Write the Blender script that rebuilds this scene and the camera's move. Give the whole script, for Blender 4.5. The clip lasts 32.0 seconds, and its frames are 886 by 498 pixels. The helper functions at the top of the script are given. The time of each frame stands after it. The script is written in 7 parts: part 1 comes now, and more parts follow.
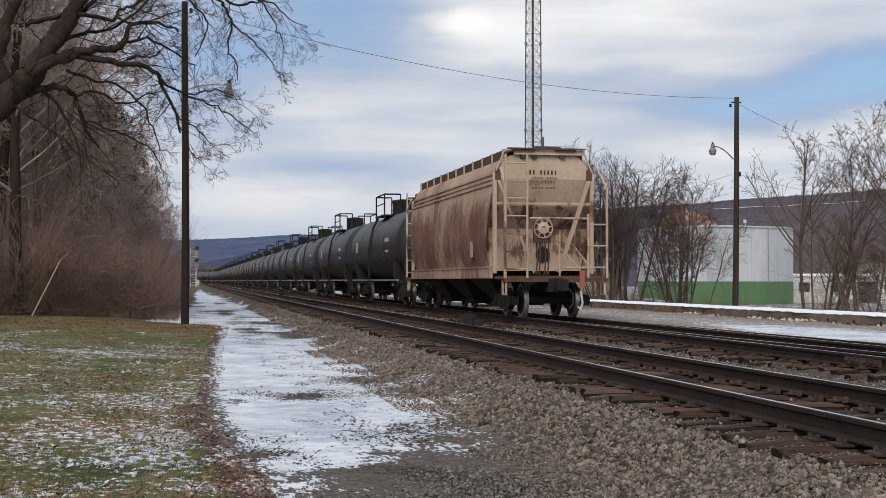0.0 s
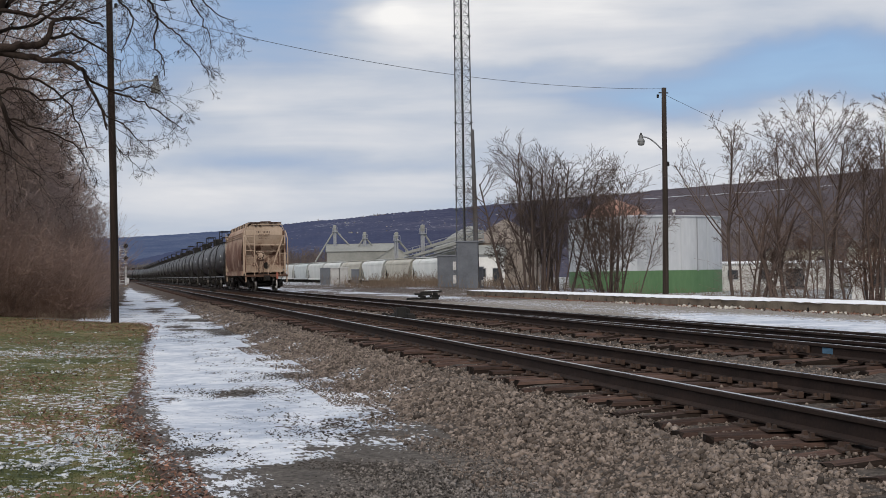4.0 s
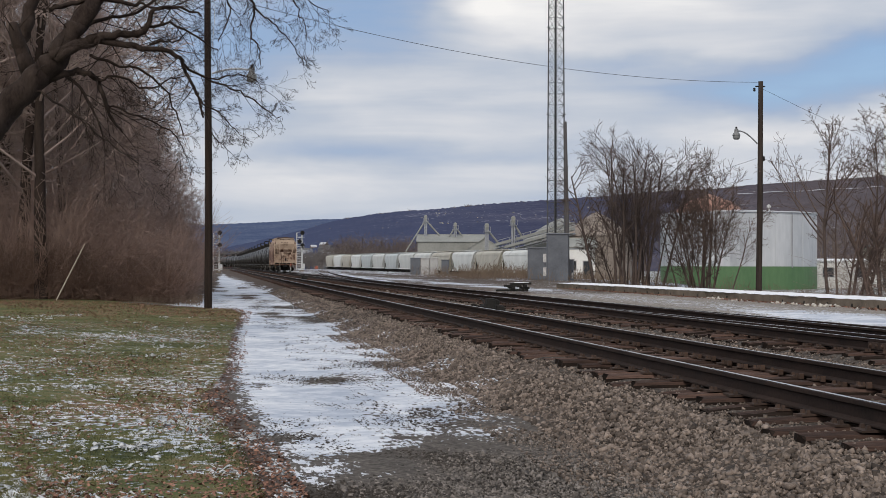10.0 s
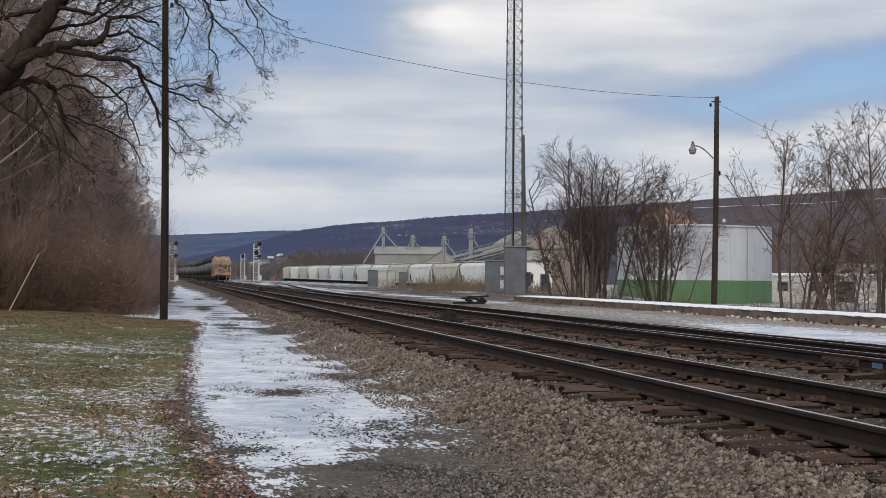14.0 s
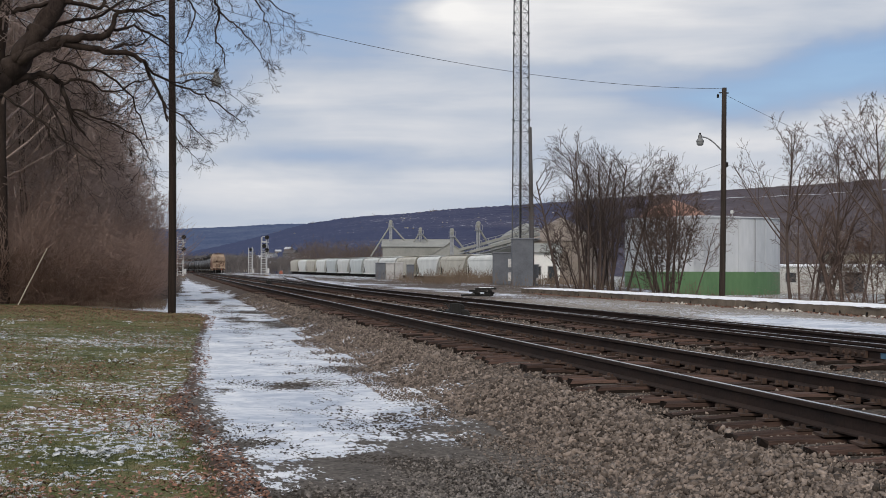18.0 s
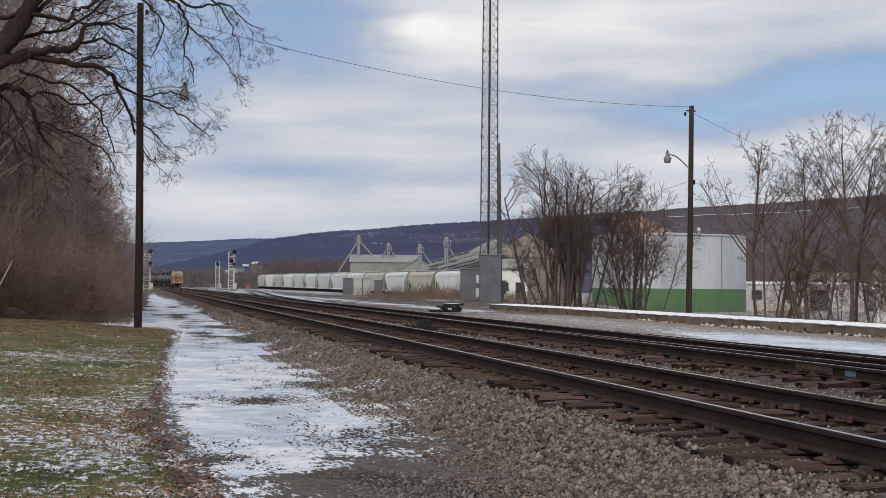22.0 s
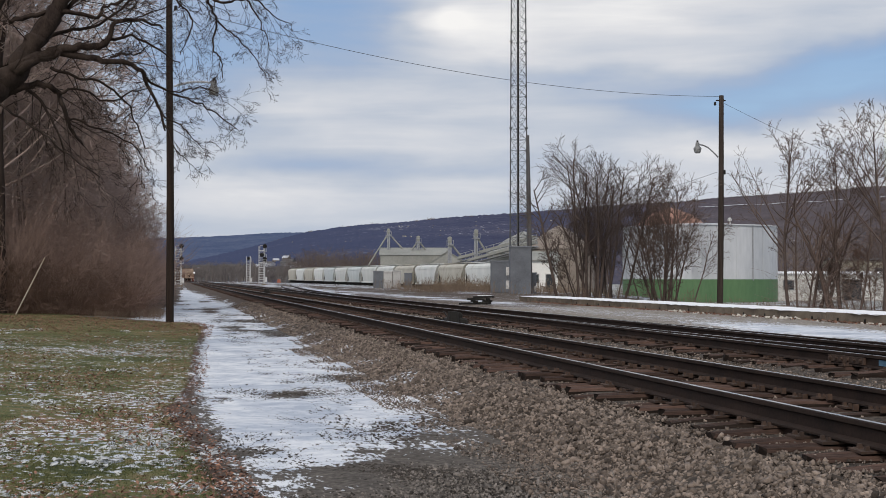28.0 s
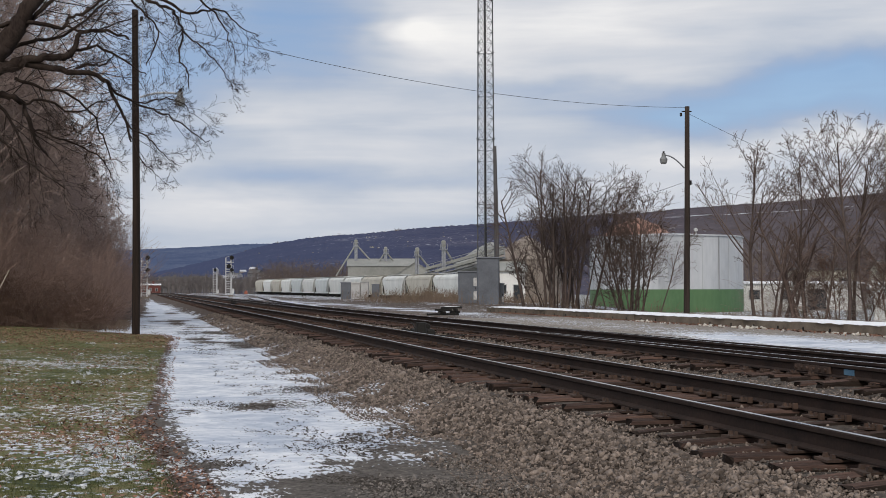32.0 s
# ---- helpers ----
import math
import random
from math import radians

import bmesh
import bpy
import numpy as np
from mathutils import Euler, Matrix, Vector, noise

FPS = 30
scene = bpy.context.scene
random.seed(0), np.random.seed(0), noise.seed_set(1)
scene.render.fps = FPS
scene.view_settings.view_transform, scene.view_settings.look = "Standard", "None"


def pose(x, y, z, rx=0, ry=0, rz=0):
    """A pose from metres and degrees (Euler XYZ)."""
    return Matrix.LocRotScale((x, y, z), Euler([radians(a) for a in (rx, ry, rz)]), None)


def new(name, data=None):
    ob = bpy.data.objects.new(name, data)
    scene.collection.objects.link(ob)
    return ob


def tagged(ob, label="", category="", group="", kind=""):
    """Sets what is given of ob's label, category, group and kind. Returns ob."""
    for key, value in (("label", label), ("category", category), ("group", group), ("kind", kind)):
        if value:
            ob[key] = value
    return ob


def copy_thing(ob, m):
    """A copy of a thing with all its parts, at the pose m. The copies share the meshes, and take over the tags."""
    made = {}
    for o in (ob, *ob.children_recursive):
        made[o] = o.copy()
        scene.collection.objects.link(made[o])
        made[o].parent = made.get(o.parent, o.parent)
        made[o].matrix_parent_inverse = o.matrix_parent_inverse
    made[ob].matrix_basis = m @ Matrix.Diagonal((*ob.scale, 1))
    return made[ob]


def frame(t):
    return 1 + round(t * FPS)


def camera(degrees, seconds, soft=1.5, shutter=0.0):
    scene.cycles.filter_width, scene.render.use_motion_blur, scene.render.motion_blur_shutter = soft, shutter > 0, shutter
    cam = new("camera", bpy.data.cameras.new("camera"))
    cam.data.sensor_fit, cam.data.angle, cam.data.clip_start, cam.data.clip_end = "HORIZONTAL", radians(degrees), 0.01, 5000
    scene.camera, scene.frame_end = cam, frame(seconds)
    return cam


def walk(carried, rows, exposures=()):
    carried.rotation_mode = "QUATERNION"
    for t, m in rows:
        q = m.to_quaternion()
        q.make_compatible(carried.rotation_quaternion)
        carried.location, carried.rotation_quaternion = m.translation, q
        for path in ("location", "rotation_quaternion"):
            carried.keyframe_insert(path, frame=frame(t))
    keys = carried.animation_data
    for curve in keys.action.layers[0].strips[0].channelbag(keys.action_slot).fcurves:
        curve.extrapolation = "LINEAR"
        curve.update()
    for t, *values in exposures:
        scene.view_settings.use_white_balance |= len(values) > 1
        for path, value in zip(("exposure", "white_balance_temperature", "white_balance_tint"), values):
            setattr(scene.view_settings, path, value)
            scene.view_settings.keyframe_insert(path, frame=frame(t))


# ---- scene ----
# ---- camera and its walk ----
cam = camera(36.2, 32.0, soft=0.55)
EYE = (0.0, 0.0, 1.0)
# seconds, yaw, pitch, roll of the held camera
PATH = [
    (0, -10.641, 1.338, -0.044),
    (0.5, -11.230, 1.275, 0.873),
    (1, -11.654, 1.278, 1.579),
    (1.5, -12.827, 1.619, 1.492),
    (2, -14.053, 1.423, 0.993),
    (2.5, -13.978, 1.336, 1.222),
    (3, -13.769, 1.208, 1.102),
    (3.5, -13.690, 1.130, 1.026),
    (5.5, -12.453, 0.748, 0.671),
    (6, -12.238, 0.751, 0.723),
    (6.5, -12.096, 0.725, 0.721),
    (7, -11.951, 0.666, 0.569),
    (7.5, -11.979, 0.431, 0.386),
    (8, -11.997, 0.531, 0.495),
    (8.5, -12.238, 0.548, 0.321),
    (9, -12.014, 0.963, -0.161),
    (9.5, -10.381, 0.757, -0.309),
    (10, -9.696, 0.689, -0.105),
    (10.5, -9.530, 0.958, -0.090),
    (11, -9.756, 1.415, -0.563),
    (11.5, -11.337, 1.378, 0.181),
    (12, -11.826, 2.908, 0.229),
    (12.5, -11.849, 1.764, -0.356),
    (13, -11.878, 1.295, -0.426),
    (13.5, -11.691, 1.235, -0.498),
    (14, -11.497, 1.217, -0.422),
    (14.5, -11.283, 1.253, -0.365),
    (16.5, -11.069, 0.773, -0.180),
    (17, -11.120, 0.768, -0.109),
    (17.5, -11.120, 0.800, -0.168),
    (18, -11.174, 0.901, -0.183),
    (18.5, -11.139, 0.884, -0.058),
    (19, -11.200, 0.840, -0.100),
    (19.5, -12.216, 1.140, -0.673),
    (20, -12.795, 1.436, -0.385),
    (20.5, -12.710, 1.504, -0.606),
    (21, -12.633, 1.654, -0.388),
    (21.5, -12.593, 1.722, -0.514),
    (22, -12.534, 1.571, -0.483),
    (22.5, -12.479, 1.387, -0.297),
    (23, -12.418, 1.295, -0.123),
    (23.5, -12.591, 1.195, -0.170),
    (24, -12.546, 1.202, -0.269),
    (24.5, -12.332, 1.201, -0.625),
    (25, -12.199, 1.136, -0.510),
    (25.5, -11.869, 1.177, -0.175),
    (27.5, -11.968, 1.246, 0.188),
    (28, -11.262, 1.252, -0.023),
    (28.5, -11.238, 1.142, -0.051),
    (29, -11.828, 1.274, -0.150),
    (29.5, -12.078, 1.358, -0.614),
    (30, -11.728, 1.450, -0.515),
    (30.5, -11.771, 1.442, -0.344),
    (31, -12.299, 1.524, -0.698),
    (31.5, -12.733, 1.724, -0.329),
    (32, -12.630, 1.709, 0.159)
]
walk(cam, [(t, pose(*EYE, 90 + pitch, roll, yaw)) for t, yaw, pitch, roll in PATH], exposures=[(0, 0.17), (3.5, 0.08), (6, 0.05), (32, 0.05)])

# ---- world, sun ----
SUN_EL, SUN_AZ = 38.0, 204.0        # degrees; azimuth from +y towards +x


def ramp(nt, fac, stops):
    n = nt.nodes.new("ShaderNodeValToRGB")
    el = n.color_ramp.elements
    while len(el) > 1:
        el.remove(el[-1])
    for i, (p, c) in enumerate(stops):
        e = el[0] if i == 0 else el.new(p)
        e.position, e.color = p, (*c, 1) if len(c) == 3 else c
    nt.links.new(fac, n.inputs[0])
    return n.outputs[0]


def calc(nt, op, a, b=None, c=None, clamp=False):
    n = nt.nodes.new("ShaderNodeMath")
    n.operation, n.use_clamp = op, clamp
    for i, v in enumerate((a, b, c)):
        if v is None:
            continue
        if isinstance(v, (int, float)):
            n.inputs[i].default_value = v
        else:
            nt.links.new(v, n.inputs[i])
    return n.outputs[0]


def blend(nt, fac, a, b, kind="MIX"):
    n = nt.nodes.new("ShaderNodeMix")
    n.data_type, n.blend_type = "RGBA", kind
    for i, v in ((0, fac), (6, a), (7, b)):
        if isinstance(v, (int, float)):
            n.inputs[i].default_value = v
        elif isinstance(v, tuple):
            n.inputs[i].default_value = (*v, 1)
        else:
            nt.links.new(v, n.inputs[i])
    return n.outputs[2]


def noise_tex(nt, vec, scale, detail=4.0, rough=0.55, distort=0.0):
    n = nt.nodes.new("ShaderNodeTexNoise")
    n.inputs["Scale"].default_value, n.inputs["Detail"].default_value = scale, detail
    n.inputs["Roughness"].default_value, n.inputs["Distortion"].default_value = rough, distort
    if vec is not None:
        nt.links.new(vec, n.inputs["Vector"])
    return n.outputs["Fac"]


def mapped(nt, vec, scale, loc=(0, 0, 0)):
    n = nt.nodes.new("ShaderNodeMapping")
    n.inputs["Scale"].default_value, n.inputs["Location"].default_value = scale, loc
    nt.links.new(vec, n.inputs["Vector"])
    return n.outputs[0]


def make_world():
    w = bpy.data.worlds.new("winter_sky")
    scene.world = w
    w.use_nodes = True
    nt = w.node_tree
    bg = nt.nodes["Background"]
    sky = nt.nodes.new("ShaderNodeTexSky")
    sky.sky_type, sky.sun_disc = "NISHITA", False
    sky.sun_elevation, sky.sun_rotation = radians(SUN_EL), radians(SUN_AZ)
    sky.air_density, sky.dust_density, sky.ozone_density = 1.0, 0.6, 2.0
    co = nt.nodes.new("ShaderNodeTexCoord").outputs["Generated"]
    sep = nt.nodes.new("ShaderNodeSeparateXYZ")
    nt.links.new(co, sep.inputs[0])
    x, y, z = sep.outputs
    # bearing and height of the direction, in degrees, bent by a slow noise
    warp = noise_tex(nt, mapped(nt, co, (3, 3, 9)), 1.6, 4)
    warp2 = noise_tex(nt, mapped(nt, co, (4, 4, 7), (5, 1, 3)), 1.9, 4)
    az = calc(nt, "MULTIPLY", calc(nt, "ARCTAN2", x, y), 57.3)
    az = calc(nt, "ADD", az, calc(nt, "MULTIPLY", calc(nt, "SUBTRACT", warp, 0.5), 9.0))
    el = calc(nt, "MULTIPLY", calc(nt, "ARCSINE", z), 57.3)
    el = calc(nt, "ADD", el, calc(nt, "MULTIPLY", calc(nt, "SUBTRACT", warp2, 0.5), 2.6))

    def bank(a, e, wa, we):
        u = calc(nt, "DIVIDE", calc(nt, "SUBTRACT", az, a), wa)
        v = calc(nt, "DIVIDE", calc(nt, "SUBTRACT", el, e), we)
        r = calc(nt, "ADD", calc(nt, "MULTIPLY", u, u), calc(nt, "MULTIPLY", v, v))
        return calc(nt, "POWER", 2.718, calc(nt, "MULTIPLY", r, -1.0))

    layers = noise_tex(nt, mapped(nt, co, (2.2, 2.2, 17)), 2.1, 6, 0.52, 0.4)
    soft = noise_tex(nt, mapped(nt, co, (1.5, 1.5, 6), (2, 7, 1)), 2.6, 5, 0.5, 0.2)
    cover = calc(nt, "ADD", calc(nt, "ADD", calc(nt, "MULTIPLY", layers, 0.46), calc(nt, "MULTIPLY", soft, 0.44)), 0.305)
    # (bearing, height, half width, half height, amount): gaps of blue and bright banks
    for a, e, wa, we, k in BANKS:
        cover = calc(nt, "ADD", cover, calc(nt, "MULTIPLY", bank(a, e, wa, we), k))
    cloud = ramp(nt, cover, [(0.26, (1.25, 1.95, 3.6)), (0.42, (1.95, 2.75, 4.35)), (0.58, (2.9, 3.6, 4.85)), (0.72, (4.05, 4.45, 5.15)), (0.86, (5.5, 5.6, 5.9)), (1.0, (7.3, 7.2, 7.1))])
    thick = ramp(nt, cover, [(0.30, (0.55, 0.55, 0.55)), (0.6, (1, 1, 1))])
    mixed = blend(nt, thick, sky.outputs[0], cloud)
    nt.links.new(mixed, bg.inputs["Color"])
    bg.inputs["Strength"].default_value = 0.122


BANKS = [
    (7.2, 10.9, 3.6, 2.1, -0.34),
    (0.5, 9.5, 4.5, 3.0, -0.12),
    (2.0, 8.4, 3.6, 2.4, -0.20),
    (10.8, 10.8, 1.9, 0.7, 0.26),
    (20.0, 11.2, 6.5, 1.5, 0.10),
    (17.0, 8.4, 4.5, 0.5, -0.10),
    (28.5, 7.8, 7.0, 1.1, -0.46),
    (22.0, 7.4, 3.0, 0.5, -0.14),
    (22.5, 5.9, 3.6, 0.7, 0.17),
    (29.5, 6.2, 4.0, 0.8, 0.16),
    (5.0, 6.6, 3.6, 0.7, 0.15),
    (11.0, 4.9, 8.0, 0.5, -0.09),
    (3.5, 4.5, 5.0, 0.4, -0.10),
    (4.5, 3.3, 8.0, 0.6, 0.04),
    (31.5, 8.7, 4.0, 0.7, -0.22),
    (13.0, 10.5, 3.0, 1.4, 0.08),
]
make_world()
sun = new("sun", bpy.data.lights.new("sun", "SUN"))
sun.data.energy, sun.data.angle, sun.data.color = 1.9, radians(25), (1.0, 0.90, 0.78)
sun.rotation_euler = (radians(90 - SUN_EL), 0, radians(180 - SUN_AZ))

# ---- materials ----
def material(name, dark, light, scale=3.0, rough=0.8, metal=0.0, bump=0.2, fine=40.0, stain=None, stain_at=0.6, vary=0.0,
             stretch=(1, 1, 1), spec=0.4, coords="Object", stain_scale=0.7):
    """A surface with broad and fine variation, a stain of its own shape, and fine relief."""
    m = bpy.data.materials.new(name)
    m.use_nodes = True
    nt = m.node_tree
    b = nt.nodes["Principled BSDF"]
    tc = nt.nodes.new("ShaderNodeTexCoord").outputs[coords]
    vec = mapped(nt, tc, stretch)
    broad = noise_tex(nt, vec, scale, 5)
    small = noise_tex(nt, vec, fine, 3)
    f = calc(nt, "ADD", calc(nt, "MULTIPLY", broad, 0.65), calc(nt, "MULTIPLY", small, 0.35))
    col = ramp(nt, f, [(0.32, dark), (0.68, light)])
    if vary:
        r = nt.nodes.new("ShaderNodeObjectInfo").outputs["Random"]
        k = calc(nt, "ADD", 1 - vary, calc(nt, "MULTIPLY", r, 2 * vary))
        n = nt.nodes.new("ShaderNodeVectorMath")
        n.operation = "SCALE"
        nt.links.new(col, n.inputs[0])
        nt.links.new(k, n.inputs["Scale"])
        col = n.outputs[0]
    if stain:
        s = noise_tex(nt, mapped(nt, tc, stretch, (3.1, 1.7, 0.4)), stain_scale, 6, 0.6, 0.3)
        s = ramp(nt, s, [(stain_at - 0.08, (0, 0, 0)), (stain_at + 0.08, (1, 1, 1))])
        col = blend(nt, s, col, stain)
    nt.links.new(col, b.inputs["Base Color"])
    rg = calc(nt, "ADD", rough - 0.08, calc(nt, "MULTIPLY", broad, 0.16), clamp=True)
    nt.links.new(rg, b.inputs["Roughness"])
    b.inputs["Metallic"].default_value = metal
    b.inputs["Specular IOR Level"].default_value = spec
    if bump:
        bp = nt.nodes.new("ShaderNodeBump")
        bp.inputs["Strength"].default_value, bp.inputs["Distance"].default_value = bump, 0.02
        nt.links.new(f, bp.inputs["Height"])
        nt.links.new(bp.outputs[0], b.inputs["Normal"])
    return m


M = {}
M["bark"] = material("bark", (0.017, 0.012, 0.011), (0.056, 0.042, 0.035), 4, 0.95, fine=30, bump=0.5, stretch=(1, 1, 0.3), spec=0.1)
M["twig_black"] = material("dark_twig", (0.058, 0.045, 0.041), (0.142, 0.111, 0.100), 0.6, 0.95, fine=6, bump=0, spec=0.1)
M["twig_brown"] = material("brown_twig", (0.075, 0.056, 0.049), (0.175, 0.13, 0.113), 0.6, 0.95, fine=6, bump=0, spec=0.1)
M["twig_red"] = material("twig_red", (0.10, 0.066, 0.053), (0.22, 0.145, 0.115), 0.6, 0.95, fine=6, bump=0, spec=0.1)
M["twig_haze"] = material("fine_twigs", (0.225, 0.172, 0.155), (0.43, 0.335, 0.302), 0.35, 0.95, fine=4, bump=0, spec=0.1)
M["brush_dark"] = material("brown_brush", (0.15, 0.117, 0.103), (0.32, 0.25, 0.22), 0.35, 0.95, fine=4, bump=0, spec=0.1)
M["brush"] = material("brush", (0.17, 0.121, 0.104), (0.37, 0.265, 0.224), 0.35, 0.95, fine=4, bump=0, spec=0.1)
M["weed"] = material("weed", (0.11, 0.083, 0.063), (0.25, 0.19, 0.145), 0.5, 0.95, fine=6, bump=0, spec=0.1)
M["pole_wood"] = material("pole_wood", (0.012, 0.009, 0.008), (0.040, 0.028, 0.022), 3, 0.9, fine=35, bump=0.5, stretch=(3, 3, 0.15), spec=0.15)
M["pole_pale"] = material("pole_pale", (0.024, 0.019, 0.017), (0.066, 0.052, 0.045), 3, 0.9, fine=35, bump=0.5, stretch=(3, 3, 0.15), spec=0.15)
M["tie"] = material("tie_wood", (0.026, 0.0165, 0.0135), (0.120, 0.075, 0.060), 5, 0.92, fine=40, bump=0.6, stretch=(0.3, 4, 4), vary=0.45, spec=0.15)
# creosote, with the shade between the ties painted into the same dark colour
M["tie_side"] = material("shaded_creosoted_wood", (0.008, 0.006, 0.005), (0.034, 0.023, 0.018), 6, 0.9, fine=35, bump=0.3, stretch=(0.5, 3, 3), spec=0.15)
M["rail_side"] = material("rail_rust", (0.010, 0.0062, 0.0053), (0.038, 0.023, 0.018), 2.5, 0.85, fine=30, bump=0.3, spec=0.25)
M["rail_top"] = material("rail_polish", (0.50, 0.50, 0.51), (0.72, 0.71, 0.70), 2, 0.28, metal=1.0, bump=0.03)
M["plate"] = material("plate_rust", (0.030, 0.019, 0.015), (0.085, 0.052, 0.038), 6, 0.85, fine=40, bump=0.4, vary=0.25)
M["stone"] = material("ballast_stone", (0.076, 0.061, 0.052), (0.265, 0.216, 0.184), 9, 0.95, fine=60, bump=0, spec=0.2)
M["concrete"] = material("old_concrete", (0.10, 0.080, 0.060), (0.23, 0.19, 0.15), 2.0, 0.92, fine=25, bump=0.6, stain=(0.06, 0.05, 0.04), stain_at=0.62)
M["snow"] = material("snow", (0.76, 0.79, 0.84), (0.90, 0.91, 0.93), 2.5, 0.7, fine=30, bump=0.5, spec=0.25)
M["leaf"] = material("dead_leaf", (0.095, 0.044, 0.030), (0.29, 0.155, 0.105), 1.3, 0.85, fine=9, bump=0)
M["grass"] = material("winter_grass", (0.036, 0.050, 0.016), (0.205, 0.185, 0.080), 0.5, 0.9, fine=5, bump=0, spec=0.2)
M["tank_black"] = material("tank_black_paint", (0.016, 0.0155, 0.018), (0.040, 0.039, 0.043), 0.5, 0.46, fine=7, bump=0.03, vary=0.25, stain=(0.085, 0.078, 0.074), stain_at=0.66, stretch=(1, 1, 0.35))
M["under_black"] = material("underframe_grime", (0.005, 0.0043, 0.0038), (0.019, 0.016, 0.0135), 3, 0.85, fine=20, bump=0.2)
M["wheel_steel"] = material("wheel_steel", (0.16, 0.15, 0.145), (0.42, 0.40, 0.38), 4, 0.4, metal=0.9, bump=0.05)
M["mark_white"] = material("white_marking", (0.35, 0.35, 0.35), (0.62, 0.62, 0.61), 5, 0.7, fine=30, bump=0)
M["galv"] = material("galvanised_steel", (0.22, 0.23, 0.25), (0.44, 0.45, 0.47), 3, 0.5, metal=0.55, fine=25, bump=0.05)
M["lattice"] = material("tower_steel", (0.050, 0.053, 0.060), (0.115, 0.12, 0.13), 2, 0.65, metal=0.2, bump=0)
M["cabinet"] = material("cabinet_grey", (0.078, 0.087, 0.105), (0.15, 0.163, 0.19), 1.2, 0.6, fine=12, bump=0.05)
M["cabinet_pale"] = material("cabinet_pale", (0.28, 0.28, 0.28), (0.46, 0.46, 0.46), 1.2, 0.6, fine=12, bump=0.05, vary=0.2)
M["lamp_metal"] = material("lamp_metal", (0.15, 0.155, 0.16), (0.27, 0.275, 0.28), 3, 0.5, metal=0.3, bump=0)
M["lamp_glass"] = material("lamp_glass", (0.17, 0.18, 0.185), (0.29, 0.30, 0.305), 3, 0.25, bump=0, spec=0.6)
M["iron"] = material("black_iron", (0.006, 0.006, 0.006), (0.020, 0.018, 0.016), 4, 0.85, fine=25, bump=0.2)
M["wire"] = material("cable_black", (0.04, 0.042, 0.046), (0.09, 0.092, 0.10), 4, 0.8, bump=0)
M["pole_grey"] = material("grey_pole_wood", (0.060, 0.058, 0.060), (0.13, 0.126, 0.128), 3, 0.9, fine=35, bump=0.4, stretch=(3, 3, 0.15), spec=0.15)
M["tank_white"] = material("tank_white_paint", (0.36, 0.385, 0.42), (0.52, 0.54, 0.57), 0.25, 0.6, fine=3, bump=0.03, stain=(0.27, 0.285, 0.31), stain_at=0.66, stretch=(1, 1, 0.25))
M["tank_green"] = material("tank_green_paint", (0.062, 0.135, 0.060), (0.105, 0.195, 0.092), 0.3, 0.6, fine=3, bump=0.03, stretch=(1, 1, 0.3))
M["bin_pale"] = material("pale_steel_siding", (0.19, 0.197, 0.185), (0.30, 0.303, 0.283), 0.3, 0.6, fine=3, bump=0.05, vary=0.1)
M["bin_tan"] = material("tan_steel_siding", (0.17, 0.142, 0.120), (0.27, 0.23, 0.198), 0.3, 0.7, fine=3, bump=0.05, vary=0.1)
M["roof_orange"] = material("orange_roof", (0.24, 0.13, 0.10), (0.36, 0.21, 0.165), 0.4, 0.8, fine=4, bump=0.05)
M["car_pale"] = material("pale_hopper_paint", (0.52, 0.54, 0.53), (0.72, 0.73, 0.71), 0.4, 0.6, fine=4, bump=0.03, vary=0.14, stain=(0.42, 0.41, 0.37), stain_at=0.64, stretch=(1, 1, 0.3))
M["car_beige"] = material("beige_hopper_paint", (0.40, 0.38, 0.33), (0.56, 0.54, 0.47), 0.4, 0.6, fine=4, bump=0.03, vary=0.1, stain=(0.32, 0.29, 0.24), stain_at=0.6, stretch=(1, 1, 0.3))
M["car_grey"] = material("grey_hopper_paint", (0.40, 0.44, 0.45), (0.56, 0.59, 0.59), 0.4, 0.6, fine=4, bump=0.03, vary=0.1, stain=(0.33, 0.34, 0.34), stain_at=0.62, stretch=(1, 1, 0.3))
M["wall_cream"] = material("cream_wall", (0.42, 0.39, 0.31), (0.58, 0.55, 0.46), 0.5, 0.85, fine=6, bump=0.05, vary=0.2)
M["wall_white"] = material("white_wall", (0.55, 0.55, 0.54), (0.72, 0.72, 0.70), 0.5, 0.85, fine=6, bump=0.05, vary=0.15)
M["wall_grey"] = material("grey_siding", (0.16, 0.165, 0.18), (0.30, 0.305, 0.32), 0.5, 0.85, fine=6, bump=0.05, vary=0.45)
M["wall_dun"] = material("dun_siding", (0.11, 0.095, 0.085), (0.20, 0.175, 0.16), 0.5, 0.85, fine=6, bump=0.05, vary=0.4)
M["old_snow"] = material("thin_old_snow", (0.34, 0.36, 0.40), (0.58, 0.60, 0.64), 1.2, 0.8, fine=8, bump=0.1, spec=0.2)
M["paint_blue"] = material("blue_paint_mark", (0.05, 0.12, 0.20), (0.10, 0.20, 0.30), 6, 0.8, bump=0)
M["wall_red"] = material("red_brick_wall", (0.10, 0.034, 0.030), (0.17, 0.06, 0.05), 0.8, 0.9, fine=10, bump=0.1)
M["roof_dark"] = material("dark_roof", (0.05, 0.05, 0.055), (0.12, 0.115, 0.115), 0.6, 0.85, fine=8, bump=0.1, vary=0.3)
M["pane"] = material("dark_window_glass", (0.02, 0.023, 0.028), (0.05, 0.055, 0.06), 0.5, 0.12, bump=0, spec=0.6)
